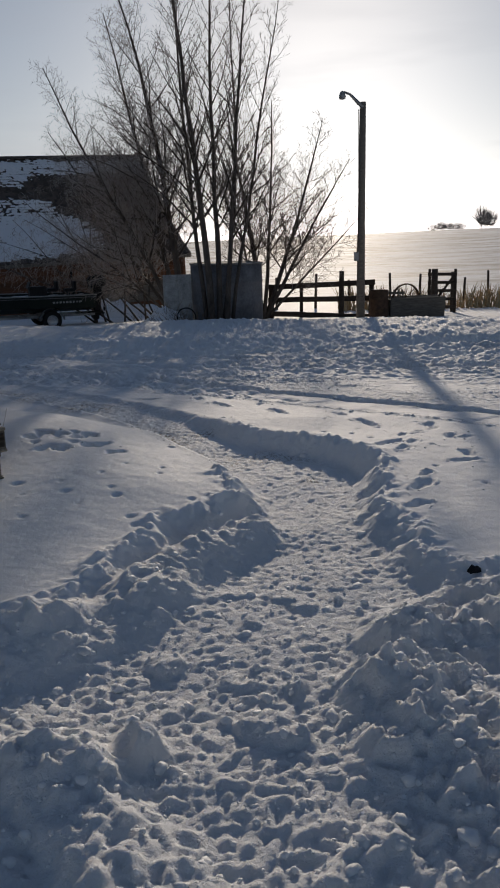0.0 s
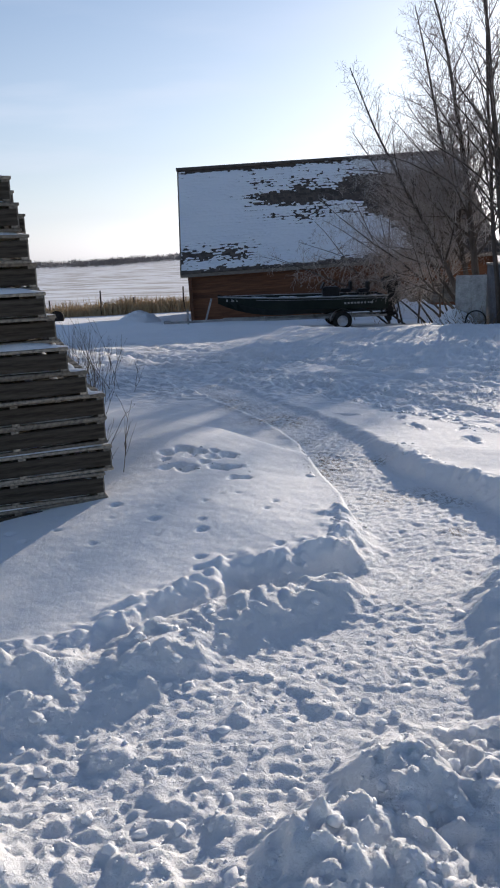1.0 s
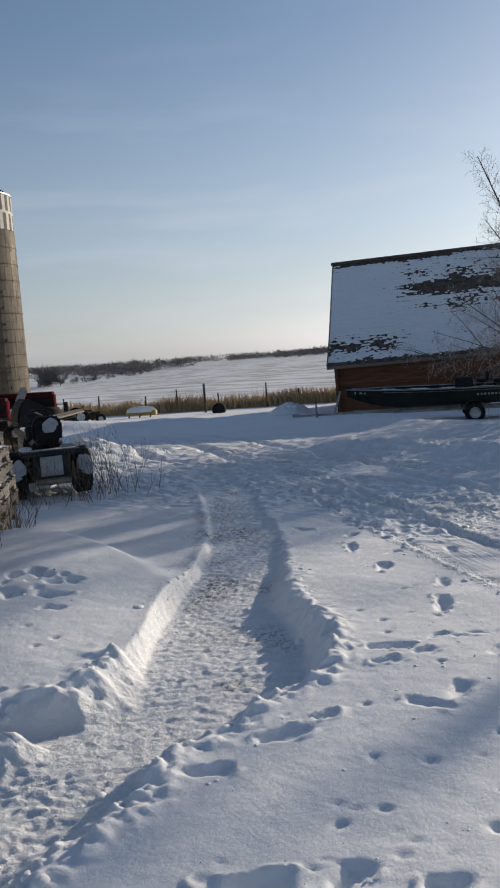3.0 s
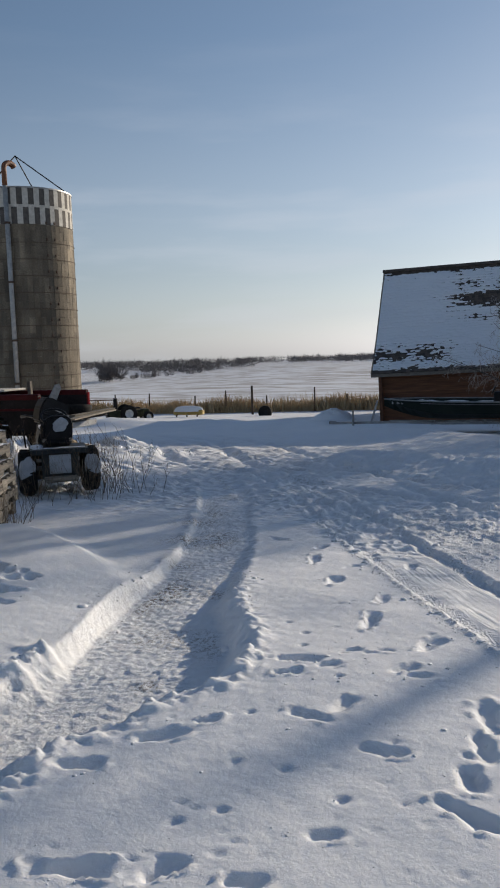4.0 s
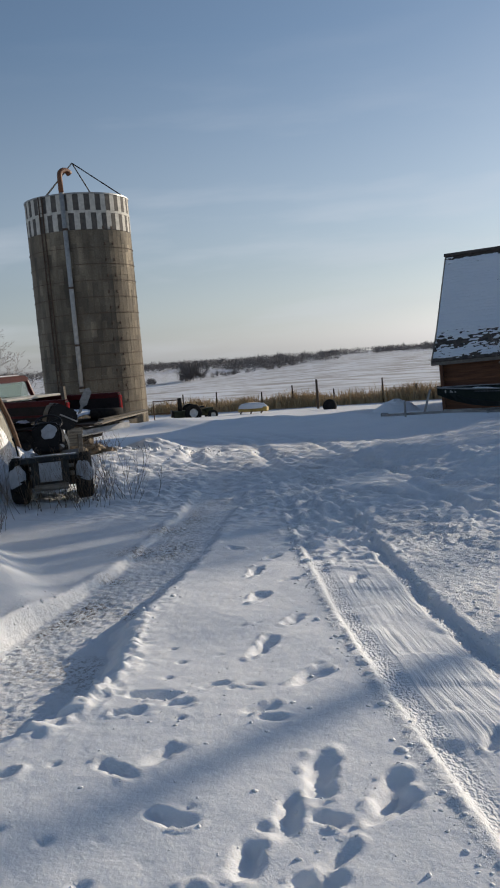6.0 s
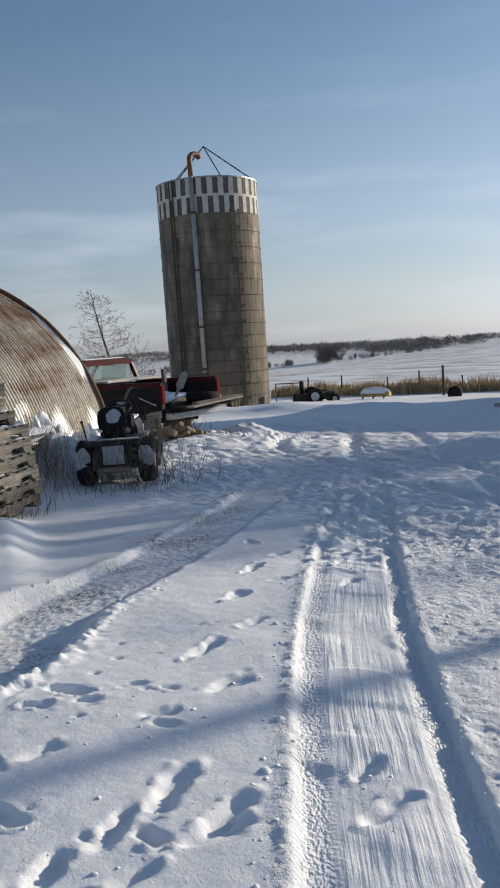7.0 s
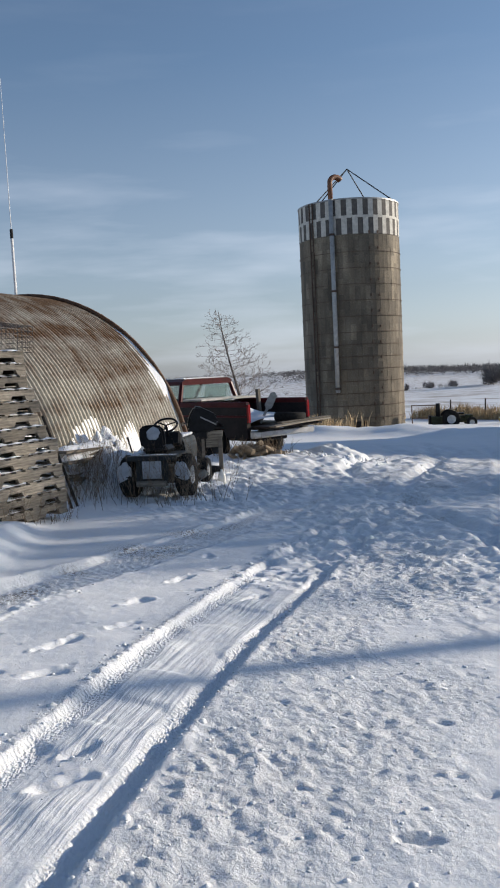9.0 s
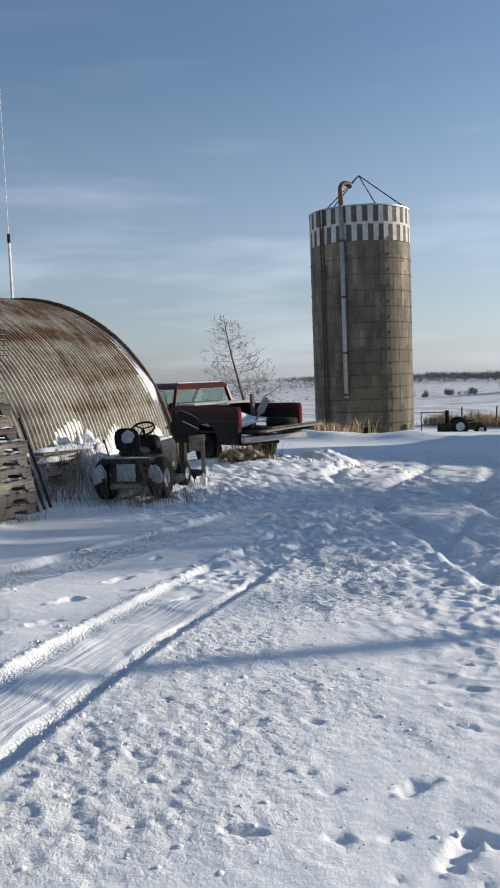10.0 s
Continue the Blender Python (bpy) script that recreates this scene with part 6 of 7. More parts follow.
    wheel("tyre", sp, Matrix(), 0.36, 0.22, 0.20, BLACK)
    for k, (x, y, h, w, a) in enumerate(((-0.55, -0.22, 0.80, 0.30, 9), (-0.6, 0.12, 0.785, 0.20, 14), (-0.5, -0.3, 0.835, 0.16, 4))):
        bd = put("loose_board", box((1.45, w, 0.03), None, 0.005), PALLET_WOOD)
        bd.matrix_world = pose(*at(x, y, h), 0, 2, yaw + 80 + a)
        tagged(bd, "rough pale board sticking out over the tailgate", "board", "boards on the tailgate")
    blade = put("paddle", prism([(-0.02, 0), (-0.03, 0.35), (-0.09, 0.42), (-0.08, 0.72), (0, 0.78), (0.08, 0.72), (0.09, 0.42), (0.03, 0.35), (0.02, 0)], 0.03), STEEL)
    blade.matrix_world = pose(*at(0.35, 0.25, 0.78), 0, -28, yaw + 60)
    tagged(blade, "grey paddle propped up in the truck bed", "paddle")
    tarp = bmesh.new()
    rows = [[tarp.verts.new((x, y, 0.32 * math.exp(-(x * x + y * y) / 0.5) + 0.05 * math.sin(x * 7 + y * 3))) for y in np.linspace(-0.7, 0.7, 11)] for x in np.linspace(-0.8, 0.8, 13)]
    for a, c in zip(rows, rows[1:]):
        for k in range(10):
            tarp.faces.new((a[k], c[k], c[k + 1], a[k + 1]))
    ob = put("snowy_tarpaulin", tarp, SNOW, smooth=True)
    ob.matrix_world = pose(*at(0.95, 0, 0.78), 0, 0, yaw)
    tagged(ob, "snow-covered heap under a sheet in the truck bed", "tarpaulin")
    stk = put("stake", box((0.09, 0.09, 0.75), None, 0.008), OLD_WOOD)
    stk.matrix_world = pose(*at(1.3, -0.62, 1.15), 0, 3, yaw)
    tagged(stk, "short wooden stake standing in the truck bed", "stake")


pickup()


# ---- firewood under the truck's tail ----
def firewood():
    bark = worn("split_firewood", (0.10, 0.07, 0.045), (0.36, 0.28, 0.18), 0.85, scale=7)
    r = random.Random(31)
    mesh = [put("log", lathe([(0.001, -0.16), (0.04 + 0.01 * k, -0.16), (0.045 + 0.01 * k, 0.0), (0.04 + 0.01 * k, 0.16), (0.001, 0.16)], 9), bark) for k in range(3)]
    cx, cy = -9.9, 12.75
    for k in range(34):
        x, y = cx + r.gauss(0, 0.14), cy + r.gauss(0, 0.24)
        z = at_ground(x, y) + 0.05 + max(0, 0.24 - 0.4 * math.hypot(x - cx, y - cy)) * r.random()
        m = pose(x, y, z, r.uniform(60, 120), r.uniform(-30, 30), r.uniform(0, 360))
        o = mesh[k] if k < 3 else mesh[k % 3].copy()
        if k >= 3:
            scene.collection.objects.link(o)
        o.matrix_world = m
        tagged(o, "split firewood log in a tumbled heap", "log", "firewood heap")


firewood()


# ---- boards and snow beside the hut, mast behind it ----
def hut_lumber():
    r = random.Random(9)
    for k in range(7):
        x, y = -6.95 + 0.10 * k, 8.85 - 0.05 * k
        b = put("snowy_plank", box((1.5 + 0.2 * math.sin(k * 2), 0.16, 0.05), None, 0.01), OLD_WOOD)
        m = pose(x, y, 0.10 + 0.07 * k, 0, r.uniform(-6, 6), 138 + r.uniform(-10, 10))
        b.matrix_world = m
        part("snow_cap", ridge_snow(1.5, 0.13, 0.10, 40 + k, even=True), SNOW, b, "snow lying on the plank", smooth=True).matrix_basis = pose(0, 0, 0.025)
        tagged(b, "grey plank under snow in a pile beside the hut", "plank", "planks beside the hut")
    for k in range(3):
        x, y = -4.75 - 0.14 * k, 7.9 + 0.1 * k
        s = put("leaning_pole", tube([(0, 0, 0), (-0.28, -0.12, 0.55), (-0.5, -0.3, 1.05 + 0.1 * k)], 0.022, 6), DARK_WOOD, smooth=True)
        s.matrix_world = pose(x, y, at_ground(x, y) - 0.05)
        tagged(s, "thin dark pole leaning against the pallets", "pole", "poles by the pallets")
    m = base("radio_mast", pose(-13.3, 8.70, -0.5), "thin white radio mast behind the hut", "mast")
    part("lower_tube", rod(bmesh.new(), (0, 0, 0), (0, 0, 5.25), 0.032), worn("white_mast_paint", (0.6, 0.6, 0.6), (0.8, 0.8, 0.8), 0.5, scale=6), m)
    part("coupling", rod(bmesh.new(), (0, 0, 5.2), (0, 0, 5.4), 0.035), BLACK, m)
    part("whip", rod(bmesh.new(), (0, 0, 5.4), (0.0, 0, 8.6), 0.010, 0.005), worn("white_whip", (0.65, 0.65, 0.65), (0.8, 0.8, 0.8), 0.5, scale=6), m)


hut_lumber()


# ---- weeds ----
def stems_mesh(name, spots, mat, label, category, tall=(0.4, 0.9), thick=0.004, lean=0.35, side=3, kind="stuff"):
    r = random.Random(len(spots) * 7 + 1)
    vs, fs = [], []

    def stick(p, w, length, rad, depth):
        n = 4
        ring = []
        q = p.copy()
        for i in range(n + 1):
            i0 = len(vs)
            rr = rad * (1 - 0.7 * i / n)
            for k in range(3):
                a = k * math.tau / 3
                vs.append((q.x + rr * math.cos(a), q.y + rr * math.sin(a), q.z))
            ring.append(i0)
            w = (w + Vector((r.uniform(-1, 1), r.uniform(-1, 1), r.uniform(-0.2, 0.6))) * 0.16).normalized()
            if depth and i in (1, 2, 3) and r.random() < 0.75:
                stick(q.copy(), (w + Vector((r.uniform(-1, 1), r.uniform(-1, 1), 0.3)) * 0.6).normalized(), length * r.uniform(0.3, 0.5), rad * 0.6, depth - 1)
            q = q + w * length / n
        for a, b in zip(ring, ring[1:]):
            for k in range(3):
                fs.append((a + k, a + (k + 1) % 3, b + (k + 1) % 3, b + k))

    for x, y in spots:
        z = at_ground(x, y) - 0.02
        stick(Vector((x, y, z)), Vector((r.uniform(-lean, lean), r.uniform(-lean, lean), 1)).normalized(), r.uniform(*tall), thick * r.uniform(0.7, 1.3), side)
    me = bpy.data.meshes.new(name)
    me.from_pydata(vs, [], fs)
    me.materials.append(mat)
    return tagged(new(name, me), label, category, kind=kind)


WEED = worn("dry_weed_stem", (0.10, 0.07, 0.045), (0.26, 0.19, 0.12), 0.8, scale=15)
STRAW = worn("dry_straw_grass", (0.34, 0.24, 0.13), (0.62, 0.48, 0.28), 0.8, scale=15)
wr = random.Random(77)
around = [(-5.0 + wr.gauss(0, 0.28), 8.9 + wr.gauss(0, 0.3)) for k in range(34)] + [(-4.6 + wr.gauss(0, 0.22), 9.55 + wr.gauss(0, 0.3)) for k in range(60)] \
    + [(-6.3 + wr.gauss(0, 0.3), 8.7 + wr.gauss(0, 0.25)) for k in range(210)] + [(-5.9 + wr.gauss(0, 0.5), 8.35 + wr.gauss(0, 0.3)) for k in range(60)] + [(-7.0 + wr.gauss(0, 0.4), 9.2 + wr.gauss(0, 0.3)) for k in range(26)]
stems_mesh("dry_weeds", around, WEED, "tall dry brown weeds poking from the snow", "weeds", (0.3, 0.95), 0.003, 0.5, 3)
foot = [(-1.7 - 0.67 * f + wr.gauss(0.10, 0.06), 5.1 + 0.74 * f + wr.gauss(0.08, 0.06)) for f in [wr.uniform(0, 3.6) for k in range(90)]]
stems_mesh("pallet_weeds", foot, WEED, "thin dry weeds along the foot of the pallets", "weeds", (0.15, 0.5), 0.003, 0.5, 1)


def grass_belt():
    """Dry grass along the field fence: too many blades to count."""
    n = 15000
    u = rng.uniform(-0.05, 1.0, n)
    x, y = -38 + 27 * u + rng.normal(0, 0.35, n), 37.2 + 12.4 * u + np.abs(rng.normal(0, 0.9, n)) * 1.5
    more = 1500
    a = rng.uniform(0, 1, more)
    x, y = np.concatenate([x, 3.5 + 12 * a]), np.concatenate([y, 31.2 + 2.2 * a + rng.normal(0, 0.7, more)])
    silo = 700
    x, y = np.concatenate([x, -29.2 + rng.normal(0, 0.7, silo)]), np.concatenate([y, 24.6 + rng.normal(0, 0.8, silo)])
    n = n + more + silo
    keep = grain(x, y, 0.35, 81) > -0.35
    x, y = x[keep], y[keep]
    n = len(x)
    z = lie(x, y) - 0.05
    h = rng.uniform(0.5, 1.25, n) * (0.75 + 0.6 * grain(x, y, 0.5, 82))
    w = rng.uniform(0.015, 0.04, n)
    t = rng.uniform(0, math.pi, n)
    lx, ly = rng.normal(0, 0.22, n) * h, rng.normal(0, 0.22, n) * h
    v = np.zeros((n, 5, 3))
    for k, (s, f) in enumerate(((-1, 0), (1, 0), (0.7, 0.6), (-0.7, 0.6), (0, 1))):
        v[:, k, 0] = x + s * w * np.cos(t) + lx * f * f
        v[:, k, 1] = y + s * w * np.sin(t) + ly * f * f
        v[:, k, 2] = z + h * f
    i = np.arange(n)[:, None] * 5
    quads, tris = (i + np.array([0, 1, 2, 3])).tolist(), (i + np.array([3, 2, 4])).tolist()
    me = bpy.data.meshes.new("dry_grass")
    me.from_pydata(v.reshape(-1, 3).tolist(), [], quads + tris)
    me.materials.append(STRAW)
    tagged(new("dry_grass", me), "belt of tall dry straw-coloured grass along the field fence", "grass", kind="stuff")


grass_belt()


# ---- far woods ----
def woods(name, trees, mat, label, k=40, fine=1.0):
    """Bare crowns of many fine slivers on thin trunks, joined."""
    r = np.random.default_rng(len(trees))
    t = np.array(trees)
    n = len(t)
    x, y, tall, wide = (t[:, i][:, None] for i in range(4))
    z = lie(x, y) - 0.3
    c = r.normal(0, 1, (n, k, 3))
    c /= np.linalg.norm(c, axis=2)[..., None] + 1e-6
    c *= r.uniform(0.3, 1, (n, k, 1)) ** 0.5
    p = np.stack([x + c[..., 0] * wide, y + c[..., 1] * wide, z + tall * 0.54 + c[..., 2] * tall * 0.46], 2)
    d = p - np.stack([x, y, z + tall * 0.25], 2)
    d /= np.linalg.norm(d, axis=2)[..., None] + 1e-6
    s = np.cross(d, r.normal(0, 1, (n, k, 3)))
    s /= np.linalg.norm(s, axis=2)[..., None] + 1e-6
    ln, th = tall[..., None] * r.uniform(0.14, 0.30, (n, k, 1)), tall[..., None] * r.uniform(0.02, 0.055, (n, k, 1)) * fine
    v = np.stack([p - d * ln + s * th, p - d * ln - s * th, p + d * ln * 0.7], 2).reshape(-1, 3)
    w = tall * 0.02
    stem = np.stack([np.concatenate([x - w, y, z], 1), np.concatenate([x + w, y, z], 1), np.concatenate([x, y, z + tall * 0.75], 1)], 1).reshape(-1, 3)
    v = np.concatenate([v, stem])
    me = bpy.data.meshes.new(name)
    me.from_pydata(v.tolist(), [], np.arange(len(v)).reshape(-1, 3).tolist())
    me.materials.append(mat)
    return tagged(new(name, me), label, "trees", kind="stuff")


# bare wood made paler: the distance haze is put into its colour
FAR = worn("hazed_bare_wood", (0.10, 0.094, 0.094), (0.19, 0.175, 0.17), 0.9, scale=0.2)


def polar(yaw, r):
    return -math.sin(radians(yaw)) * r, math.cos(radians(yaw)) * r


fr = random.Random(12)
far = []
for k in range(5200):
    yaw, r = fr.uniform(18, 92), fr.uniform(680, 1200)
    x, y = polar(yaw, r)
    if grain(np.array([x]), np.array([y]), 0.006, 91)[0] + 0.0016 * (r - 1000) > -0.02 or (r > 1080 and yaw < 60):
        grow_up = 1.25 if yaw < 56 else 0.9
        if yaw < 64 or fr.random() < 0.3:
            far.append((x, y, grow_up * fr.uniform(5, 9), fr.uniform(6, 12)))
woods("far_woods", far, FAR, "dark line of far leafless woods on the hills", 30)
mid, near_mid = [], []
for yaw0, r0, spanw, count, tall in ((47.7, 192, 0.42, 9, 4.8), (51.5, 196, 1.2, 12, 2.0), (45, 197, 2.2, 16, 1.8), (57.5, 600, 1.6, 10, 6), (54, 560, 1.5, 9, 6), (61, 640, 1.8, 10, 7), (65.5, 520, 0.8, 6, 8), (40, 640, 3, 14, 5), (34, 700, 3, 12, 6)):
    for k in range(count):
        (near_mid if r0 < 250 else mid).append((*polar(yaw0 + fr.gauss(0, spanw), r0 + fr.uniform(-8, 8)), tall * fr.uniform(0.6, 1.1), tall * fr.uniform(0.3, 0.5)))
woods("hedgerow_trees", mid, FAR, "bare hedgerow trees scattered over the snowy valley")
crest = [(*polar(-12.2 - 0.25 * k + fr.uniform(-0.1, 0.1), 205 + fr.uniform(-4, 4)), fr.uniform(1.6, 2.4), 1.4) for k in range(9)] + [(*polar(-15.3 - 0.3 * k, 206), 5.5 - 0.6 * k, 2.0) for k in range(3)]
woods("valley_trees", near_mid, FAR, "round clump of bare trees at the far field edge", 240, 0.3)
woods("hilltop_trees", crest, FAR, "small cluster of bare trees on the hilltop", 260, 0.28)


# ---- old machinery at the field edge ----
def old_tractor():
    x, y = -30.4, 33.0
    z = -1.95
    t = base("old_tractor", pose(x, y, z, 0, 0, -30), "small old dark tractor with an upright stack at the field edge", "tractor")
    pale = worn("faded_white_rim", (0.5, 0.5, 0.48), (0.7, 0.7, 0.68), 0.6, scale=6)
    olive = worn("dark_olive_paint", (0.030, 0.034, 0.018), (0.075, 0.08, 0.045), 0.6, scale=5)
    for sx, r, yy in ((-1, 0.46, 0), (1, 0.46, 0), (-1, 0.27, 1.05), (1, 0.27, 1.05)):
        w = wheel("tyre", t, pose(sx * 0.55, yy, r, 0, 90 * sx, 0), r, 0.22, r * 0.48, pale)
    part("hood", box((0.55, 0.85, 0.42), pose(0, -0.6, 0.40), 0.06), olive, t)
    part("radiator", box((0.5, 0.10, 0.5), pose(0, -1.06, 0.42), 0.03), BLACK, t)
    part("gearbox", box((0.4, 1.1, 0.35), pose(0, 0.4, 0.42), 0.05), olive, t)
    part("stack", tube([(0.1, -0.62, 0.5), (0.1, -0.62, 1.22), (0.1, -0.62, 1.3)], [0.12, 0.12, 0.10], 10), BLACK, t, smooth=True)
    part("seat", box((0.4, 0.35, 0.07), pose(0, 0.55, 0.72), 0.03), BLACK, t)
    part("toolbox", box((0.6, 0.4, 0.3), pose(0.1, 0.95, 0.5), 0.04), olive, t)
    part("steering_wheel", tube([(0.16 * math.cos(k * math.tau / 16), 0.3 + 0.05 * math.sin(k * math.tau / 16), 0.85 + 0.16 * math.sin(k * math.tau / 16)) for k in range(17)], 0.016, 5), BLACK, t)
    f = base("pipe_frame", pose(-31.6, 32.3, z + 0.05, 0, 0, 35), "rusty pipe frame beside the silo", "frame")
    for dx in (-0.75, 0.75):
        part("upright", rod(bmesh.new(), (dx, 0, 0), (dx, 0, 1.15), 0.03), RUST, f)
    for h in (0.45, 1.13):
        part("bar", rod(bmesh.new(), (-0.75, 0, h), (0.75, 0, h), 0.025), RUST, f)
    # a low implement heaped with snow, and a tyre
    i = base("snowy_implement", pose(-27.7, 35.0, -2.0, 0, 0, 20), "yellow farm implement half buried in snow", "implement")
    yel = worn("faded_yellow_paint", (0.35, 0.24, 0.05), (0.55, 0.40, 0.12), 0.6, scale=5)
    part("beam", box((1.7, 0.3, 0.25), pose(0, 0, 0.45), 0.03), yel, i)
    for dx in (-0.6, 0.0, 0.6):
        part("tine", tube([(dx, 0, 0.4), (dx, -0.3, 0.3), (dx, -0.35, 0.0)], 0.04, 6), RUST, i)
    part("snow_cap", patch(0.85, 0.4, 0.3, 55), SNOW, i, "snow heaped on top", smooth=True).matrix_basis = pose(0, 0, 0.5)
    w = base("worn_tyre", pose(-23.9, 36.8, -1.62, 78, 0, 20), "old black tyre standing in dry grass", "tyre")
    wheel("tyre", w, Matrix(), 0.36, 0.26, 0.2, BLACK)


old_tractor()


def snow_heap(name, x, y, rx, ry, h, seed, label):
    """A heap that sits into the ground."""
    bm = bmesh.new()
    n, rings = 44, 18
    rows = []
    for j in range(rings + 1):
        f = j / rings
        row = []
        for k in range(n):
            a = k * math.tau / n
            px, py = x + rx * f * math.cos(a), y + ry * f * math.sin(a)
            b = (1 - f * f) ** 1.2 * h * (1 + 0.5 * float(grain(np.array([px]), np.array([py]), 1.3, seed)[0])) + h * (0.22 * float(chip(np.array([px]), np.array([py]), 3.0, seed + 1)[0]) + 0.15 * float(chip(np.array([px]), np.array([py]), 7.0, seed + 2)[0])) * (1 - f)
            row.append(bm.verts.new((px, py, at_ground(px, py) + b * (1 if j < rings else 0) - (0.06 if j == rings else 0))))
        rows.append(row)
    for a, b in zip(rows, rows[1:]):
        for k in range(n):
            bm.faces.new((a[k], a[(k + 1) % n], b[(k + 1) % n], b[k]))
    bmesh.ops.recalc_face_normals(bm, faces=bm.faces[:])
    return tagged(put(name, bm, SNOW, smooth=True), label, "snow pile")


snow_heap("snow_heap", -17.2, 33.2, 1.1, 0.9, 0.42, 3, "small white heap of snow by the field edge")
snow_heap("drift_against_tank", -2.3, 23.9, 0.8, 0.6, 0.35, 5, "low snow drift against the steel tank")
snow_heap("drift_under_lumber", -7.1, 8.9, 1.3, 0.9, 0.72, 12, "snow drift burying the pile of planks")
snow_heap("drift_by_hut", -7.6, 9.9, 1.5, 0.8, 0.55, 6, "smooth snow drift against the hut wall")
snow_heap("ploughed_heap", -10.6, 15.1, 0.9, 0.7, 0.24, 8, "rough heap of ploughed snow behind the truck")
snow_heap("drift_by_wall", -5.2, 31.5, 3.2, 1.0, 0.5, 7, "snow drift along the barn wall")
st = [(-10.5 + wr.gauss(0, 0.45), 13.15 + wr.gauss(0, 0.35)) for k in range(170)]
stems_mesh("dead_stalks", st, WEED, "brown dead stalks under the tail of the truck", "weeds", (0.15, 0.42), 0.008, 0.9, 2)
tw = [(-1.9 + wr.gauss(0, 0.45), 23.4 + wr.gauss(0, 0.15)) for k in range(60)]
stems_mesh("brushwood", tw, WEED, "tangled dead branches at the foot of the tank", "branches", (0.3, 0.75), 0.01, 1.6, 1)
# a thin old wheel with hub and spokes, leaning at the tank's foot
hoop = base("cart_hoop", pose(-1.62, 22.75, at_ground(-1.62, 22.75) + 0.22, 78, 0, 15), "thin old spoked wheel leaning in the brushwood", "hoop")
part("ring", tube([(0.25 * math.cos(k * math.tau / 28), 0.25 * math.sin(k * math.tau / 28), 0) for k in range(29)], 0.018, 6), RUBBER, hoop, smooth=True)
part("hub", lathe([(0.001, -0.04), (0.03, -0.04), (0.03, 0.04), (0.001, 0.04)], 10), STEEL, hoop)
for k in range(10):
    a = k * math.tau / 10
    part("spoke", rod(bmesh.new(), (0, 0, 0), (0.24 * math.cos(a), 0.24 * math.sin(a), 0), 0.004, sides=4), STEEL, hoop)
scrap = put("black_scrap", prism([(-0.04, 0), (-0.045, 0.02), (-0.03, 0.05), (-0.005, 0.035), (0.012, 0.042), (0.03, 0.02), (0.045, 0.014), (0.04, 0)], 0.024), BLACK)
bmx, bmy = 1.01, 3.58
scrap.matrix_world = pose(bmx, bmy, at_ground(bmx, bmy) - 0.022, 14, 12, 35)
tagged(scrap, "torn black plastic scrap stuck in the snow", "scrap")


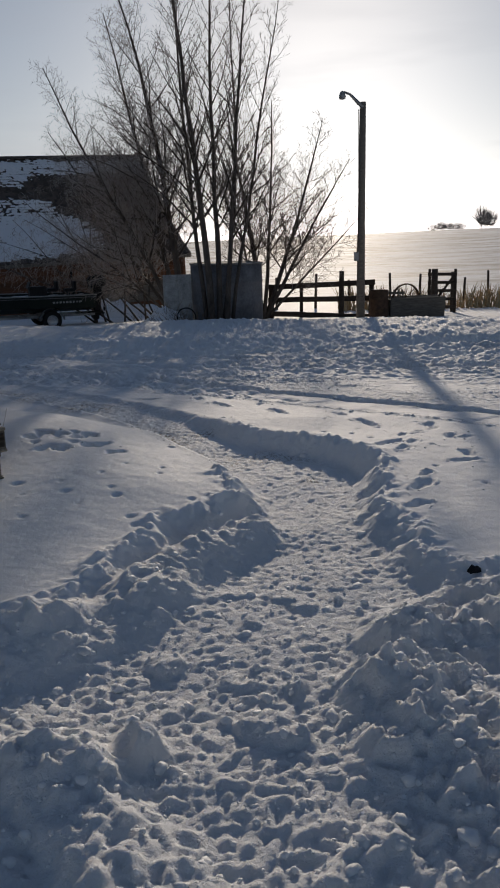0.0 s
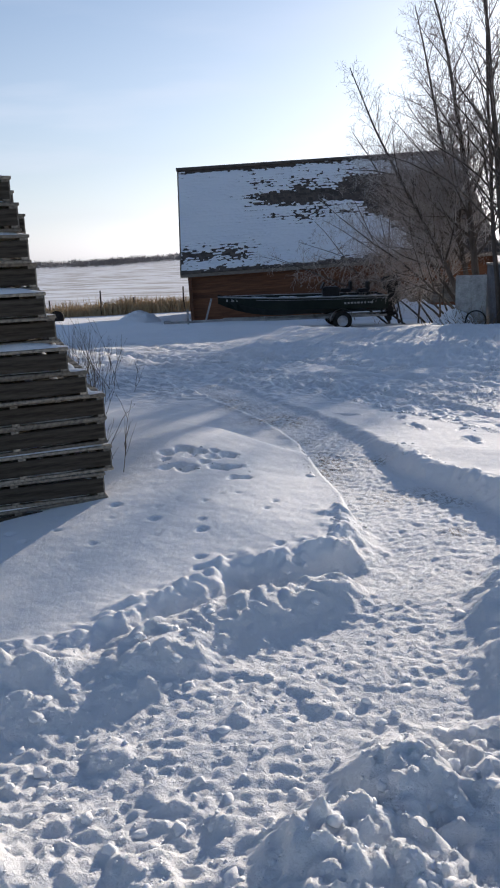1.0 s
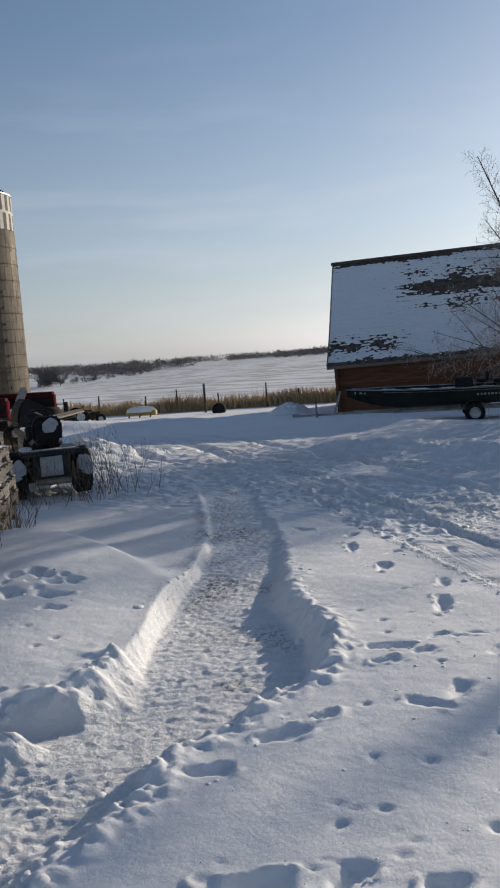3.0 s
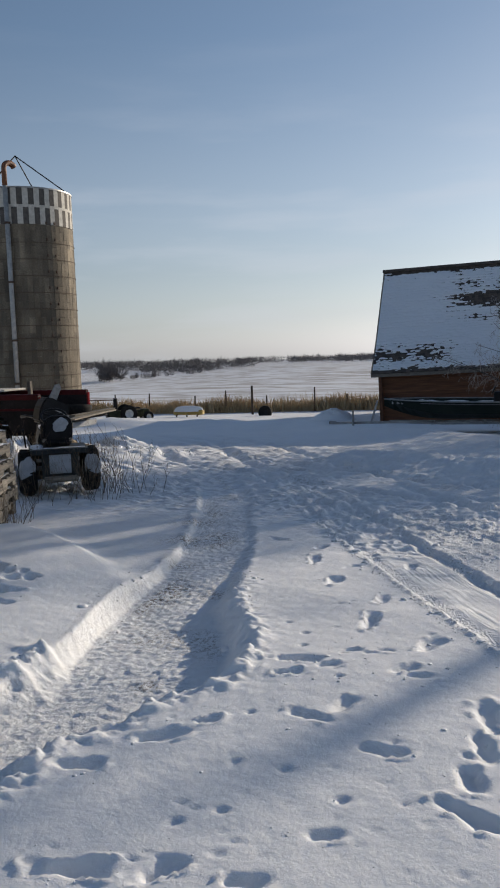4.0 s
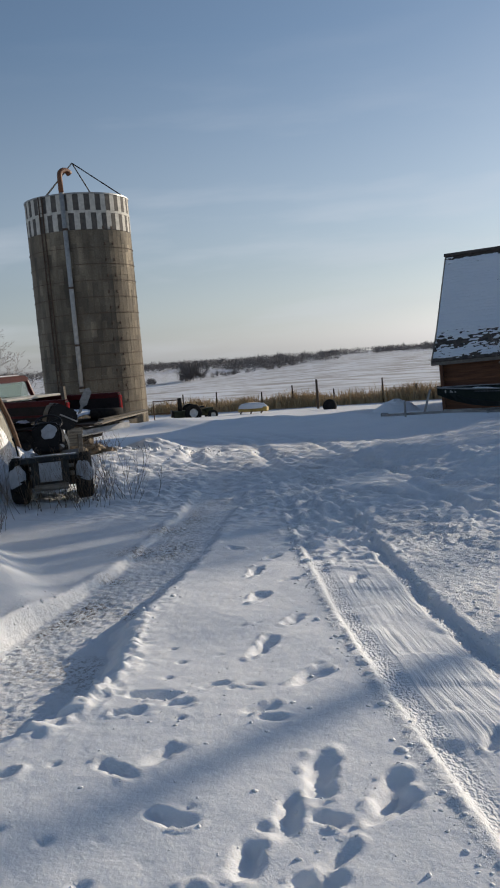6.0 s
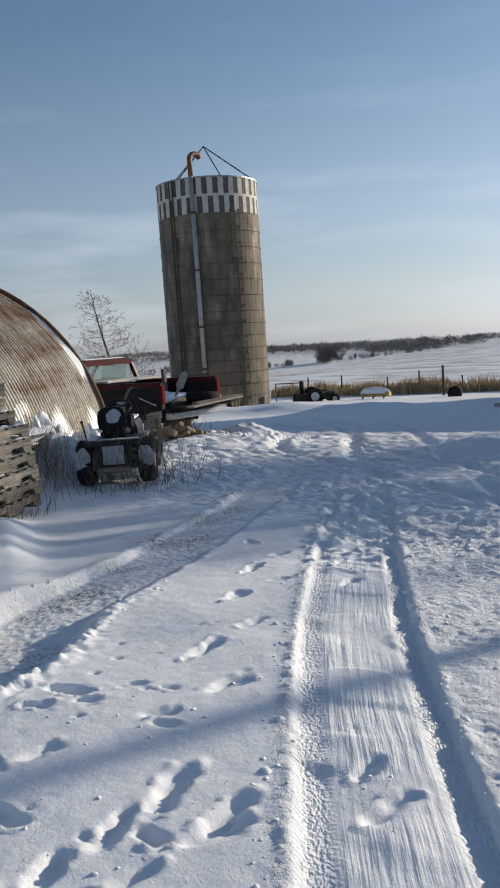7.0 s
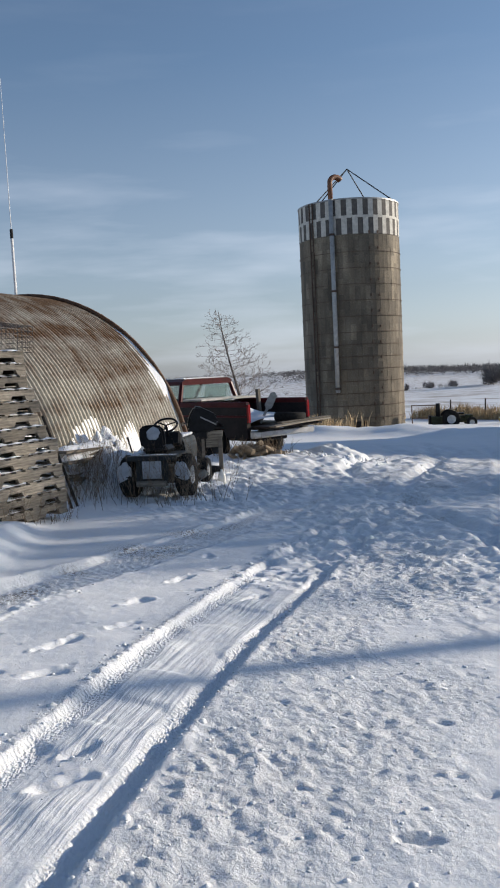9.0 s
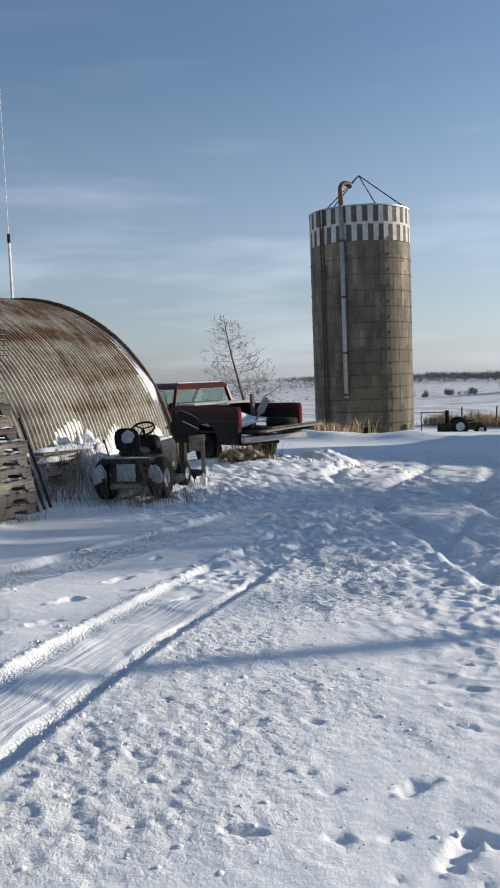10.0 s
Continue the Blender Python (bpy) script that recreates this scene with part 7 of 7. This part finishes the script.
# ---- clods of broken snow ----
def clods():
    r = np.random.default_rng(23)
    balls = []
    for grade in (1, 2):
        bm = bmesh.new()
        bmesh.ops.create_icosphere(bm, subdivisions=grade, radius=1)
        balls.append((np.array([v.co for v in bm.verts]), np.array([[v.index for v in f.verts] for f in bm.faces])))
        bm.free()
    xs, ys, rad = [], [], []

    def strew(x, y, size):
        xs.append(x), ys.append(y), rad.append(size)

    n = 7000                                              # the churned start
    x, y = r.uniform(-2.0, 2.2, n), 1.5 + 3.2 * r.uniform(0, 1, n)
    sz = 0.0068 * (0.6 + r.pareto(2.6, n))
    keep = (pit(x, y) > 0.03 * r.normal(0, 1, n)) & (r.uniform(0, 1, n) < 0.8 - 0.6 * step(y, 2.6, 4.0))
    for q in zip(x[keep], y[keep], np.clip(sz[keep], 0, 0.022)):
        strew(*q)
    for k in range(70):                                  # a windrow of larger lumps
        strew(0.85 + r.normal(0, 0.36), 2.7 + r.normal(0, 0.5), np.clip(0.010 + abs(r.normal(0, 0.010)), 0, 0.03))
    for line, off, sd, count, big, end in ((MIDDLE, 0.42, 0.06, 260, 0.006, 2.6), (TRACK, 0.36, 0.035, 1300, 0.006, 13.0)):
        seg = np.array(line)
        ln = np.hypot(*np.diff(seg, axis=0).T)
        cum = np.concatenate([[0], np.cumsum(ln)])
        t = r.uniform(0.0, min(cum[-1], end), count)
        px, py = np.interp(t, cum, seg[:, 0]), np.interp(t, cum, seg[:, 1])
        k = np.clip(np.searchsorted(cum, t) - 1, 0, len(ln) - 1)
        dx, dy = np.diff(seg[:, 0])[k] / ln[k], np.diff(seg[:, 1])[k] / ln[k]
        side = np.where(r.uniform(0, 1, count) < 0.5, -1, 1) * (off + r.normal(0, sd, count))
        sz = big * (0.6 + r.pareto(2.8, count))
        for q in zip(px - dy * side, py + dx * side, np.clip(sz, 0, 0.03)):
            strew(*q)
    x, y = r.uniform(-0.5, 5.5, 26000), r.uniform(5.5, 11.0, 26000)
    keep = r.uniform(0, 1, 26000) < 0.35 * crusty(x, y, lane_of(x, y)[0])          # crumbs on the crusty side
    for q in zip(x[keep], y[keep], np.clip(0.0055 * (0.6 + r.pareto(3.2, int(keep.sum()))), 0, 0.017)):
        strew(*q)
    for k in range(420):                                  # chunks thrown up near the truck
        strew(-10.2 + r.normal(0, 0.9), 14.9 + r.normal(0, 0.45), np.clip(0.02 + 0.03 * r.pareto(2.5), 0, 0.11))
    for fx, fy, turn, long in FOOTPRINTS:                 # crumbs kicked out of the prints
        for k in range(9):
            strew(fx + r.normal(0, 0.13), fy + r.normal(0, 0.13), np.clip(0.004 * (0.6 + r.pareto(2.6)), 0, 0.014))
    X, Y, S = np.array(xs), np.array(ys), np.array(rad)
    keep = np.hypot(X, Y) > 1.2
    X, Y, S = X[keep], Y[keep], S[keep]
    points, corners, count = [], [], 0
    for big, (unit, tri) in enumerate(balls):
        k = (S > 0.0165) == bool(big)
        x, y, size, N = X[k], Y[k], S[k][:, None], int(k.sum())
        z = height(x, y)
        a = r.uniform(0, math.tau, N)[:, None]
        st = np.stack([r.uniform(0.75, 1.3, N), r.uniform(0.75, 1.3, N), r.uniform(0.6, 1.0, N)], 1)
        verts = np.repeat(unit[None], N, 0)
        for f, amp in ((1.3, 0.18), (2.6, 0.15), (5.5, 0.12)):   # knock each out of round
            ph = r.uniform(0, 9, (N, 1, 3))
            w = unit[None] * f * 2 + ph
            verts = verts * (1 + amp * (np.sin(w[..., [0]] + 1.3 * np.sin(w[..., [1]])) * np.sin(w[..., [1]] + w[..., [2]] * 0.7) + 0.5 * np.sin(w[..., [2]])))
        verts = verts * st[:, None]
        co = np.stack([x[:, None] + (verts[..., 0] * np.cos(a) - verts[..., 1] * np.sin(a)) * size, y[:, None] + (verts[..., 0] * np.sin(a) + verts[..., 1] * np.cos(a)) * size,
                       z[:, None] + (verts[..., 2] - 0.25) * size], 2)
        points.append(co.reshape(-1, 3))
        corners.append((tri[None] + (np.arange(N) * len(unit))[:, None, None]).reshape(-1, 3) + count)
        count += N * len(unit)
    points, faces = np.concatenate(points), np.concatenate(corners).astype(np.int32)
    me = bpy.data.meshes.new("snow_clods")
    me.vertices.add(len(points))
    me.vertices.foreach_set("co", points.astype(np.float32).ravel())
    me.loops.add(faces.size)
    me.loops.foreach_set("vertex_index", faces.ravel())
    me.polygons.add(len(faces))
    me.polygons.foreach_set("loop_start", np.arange(0, faces.size, 3, dtype=np.int32))
    me.polygons.foreach_set("loop_total", np.full(len(faces), 3, np.int32))
    me.polygons.foreach_set("use_smooth", np.ones(len(faces), bool))
    me.update(calc_edges=True)
    me.materials.append(SNOW)
    tagged(new("snow_clods", me), "broken clods and crumbs of snow along the shovelled way", "snow", kind="stuff")


clods()
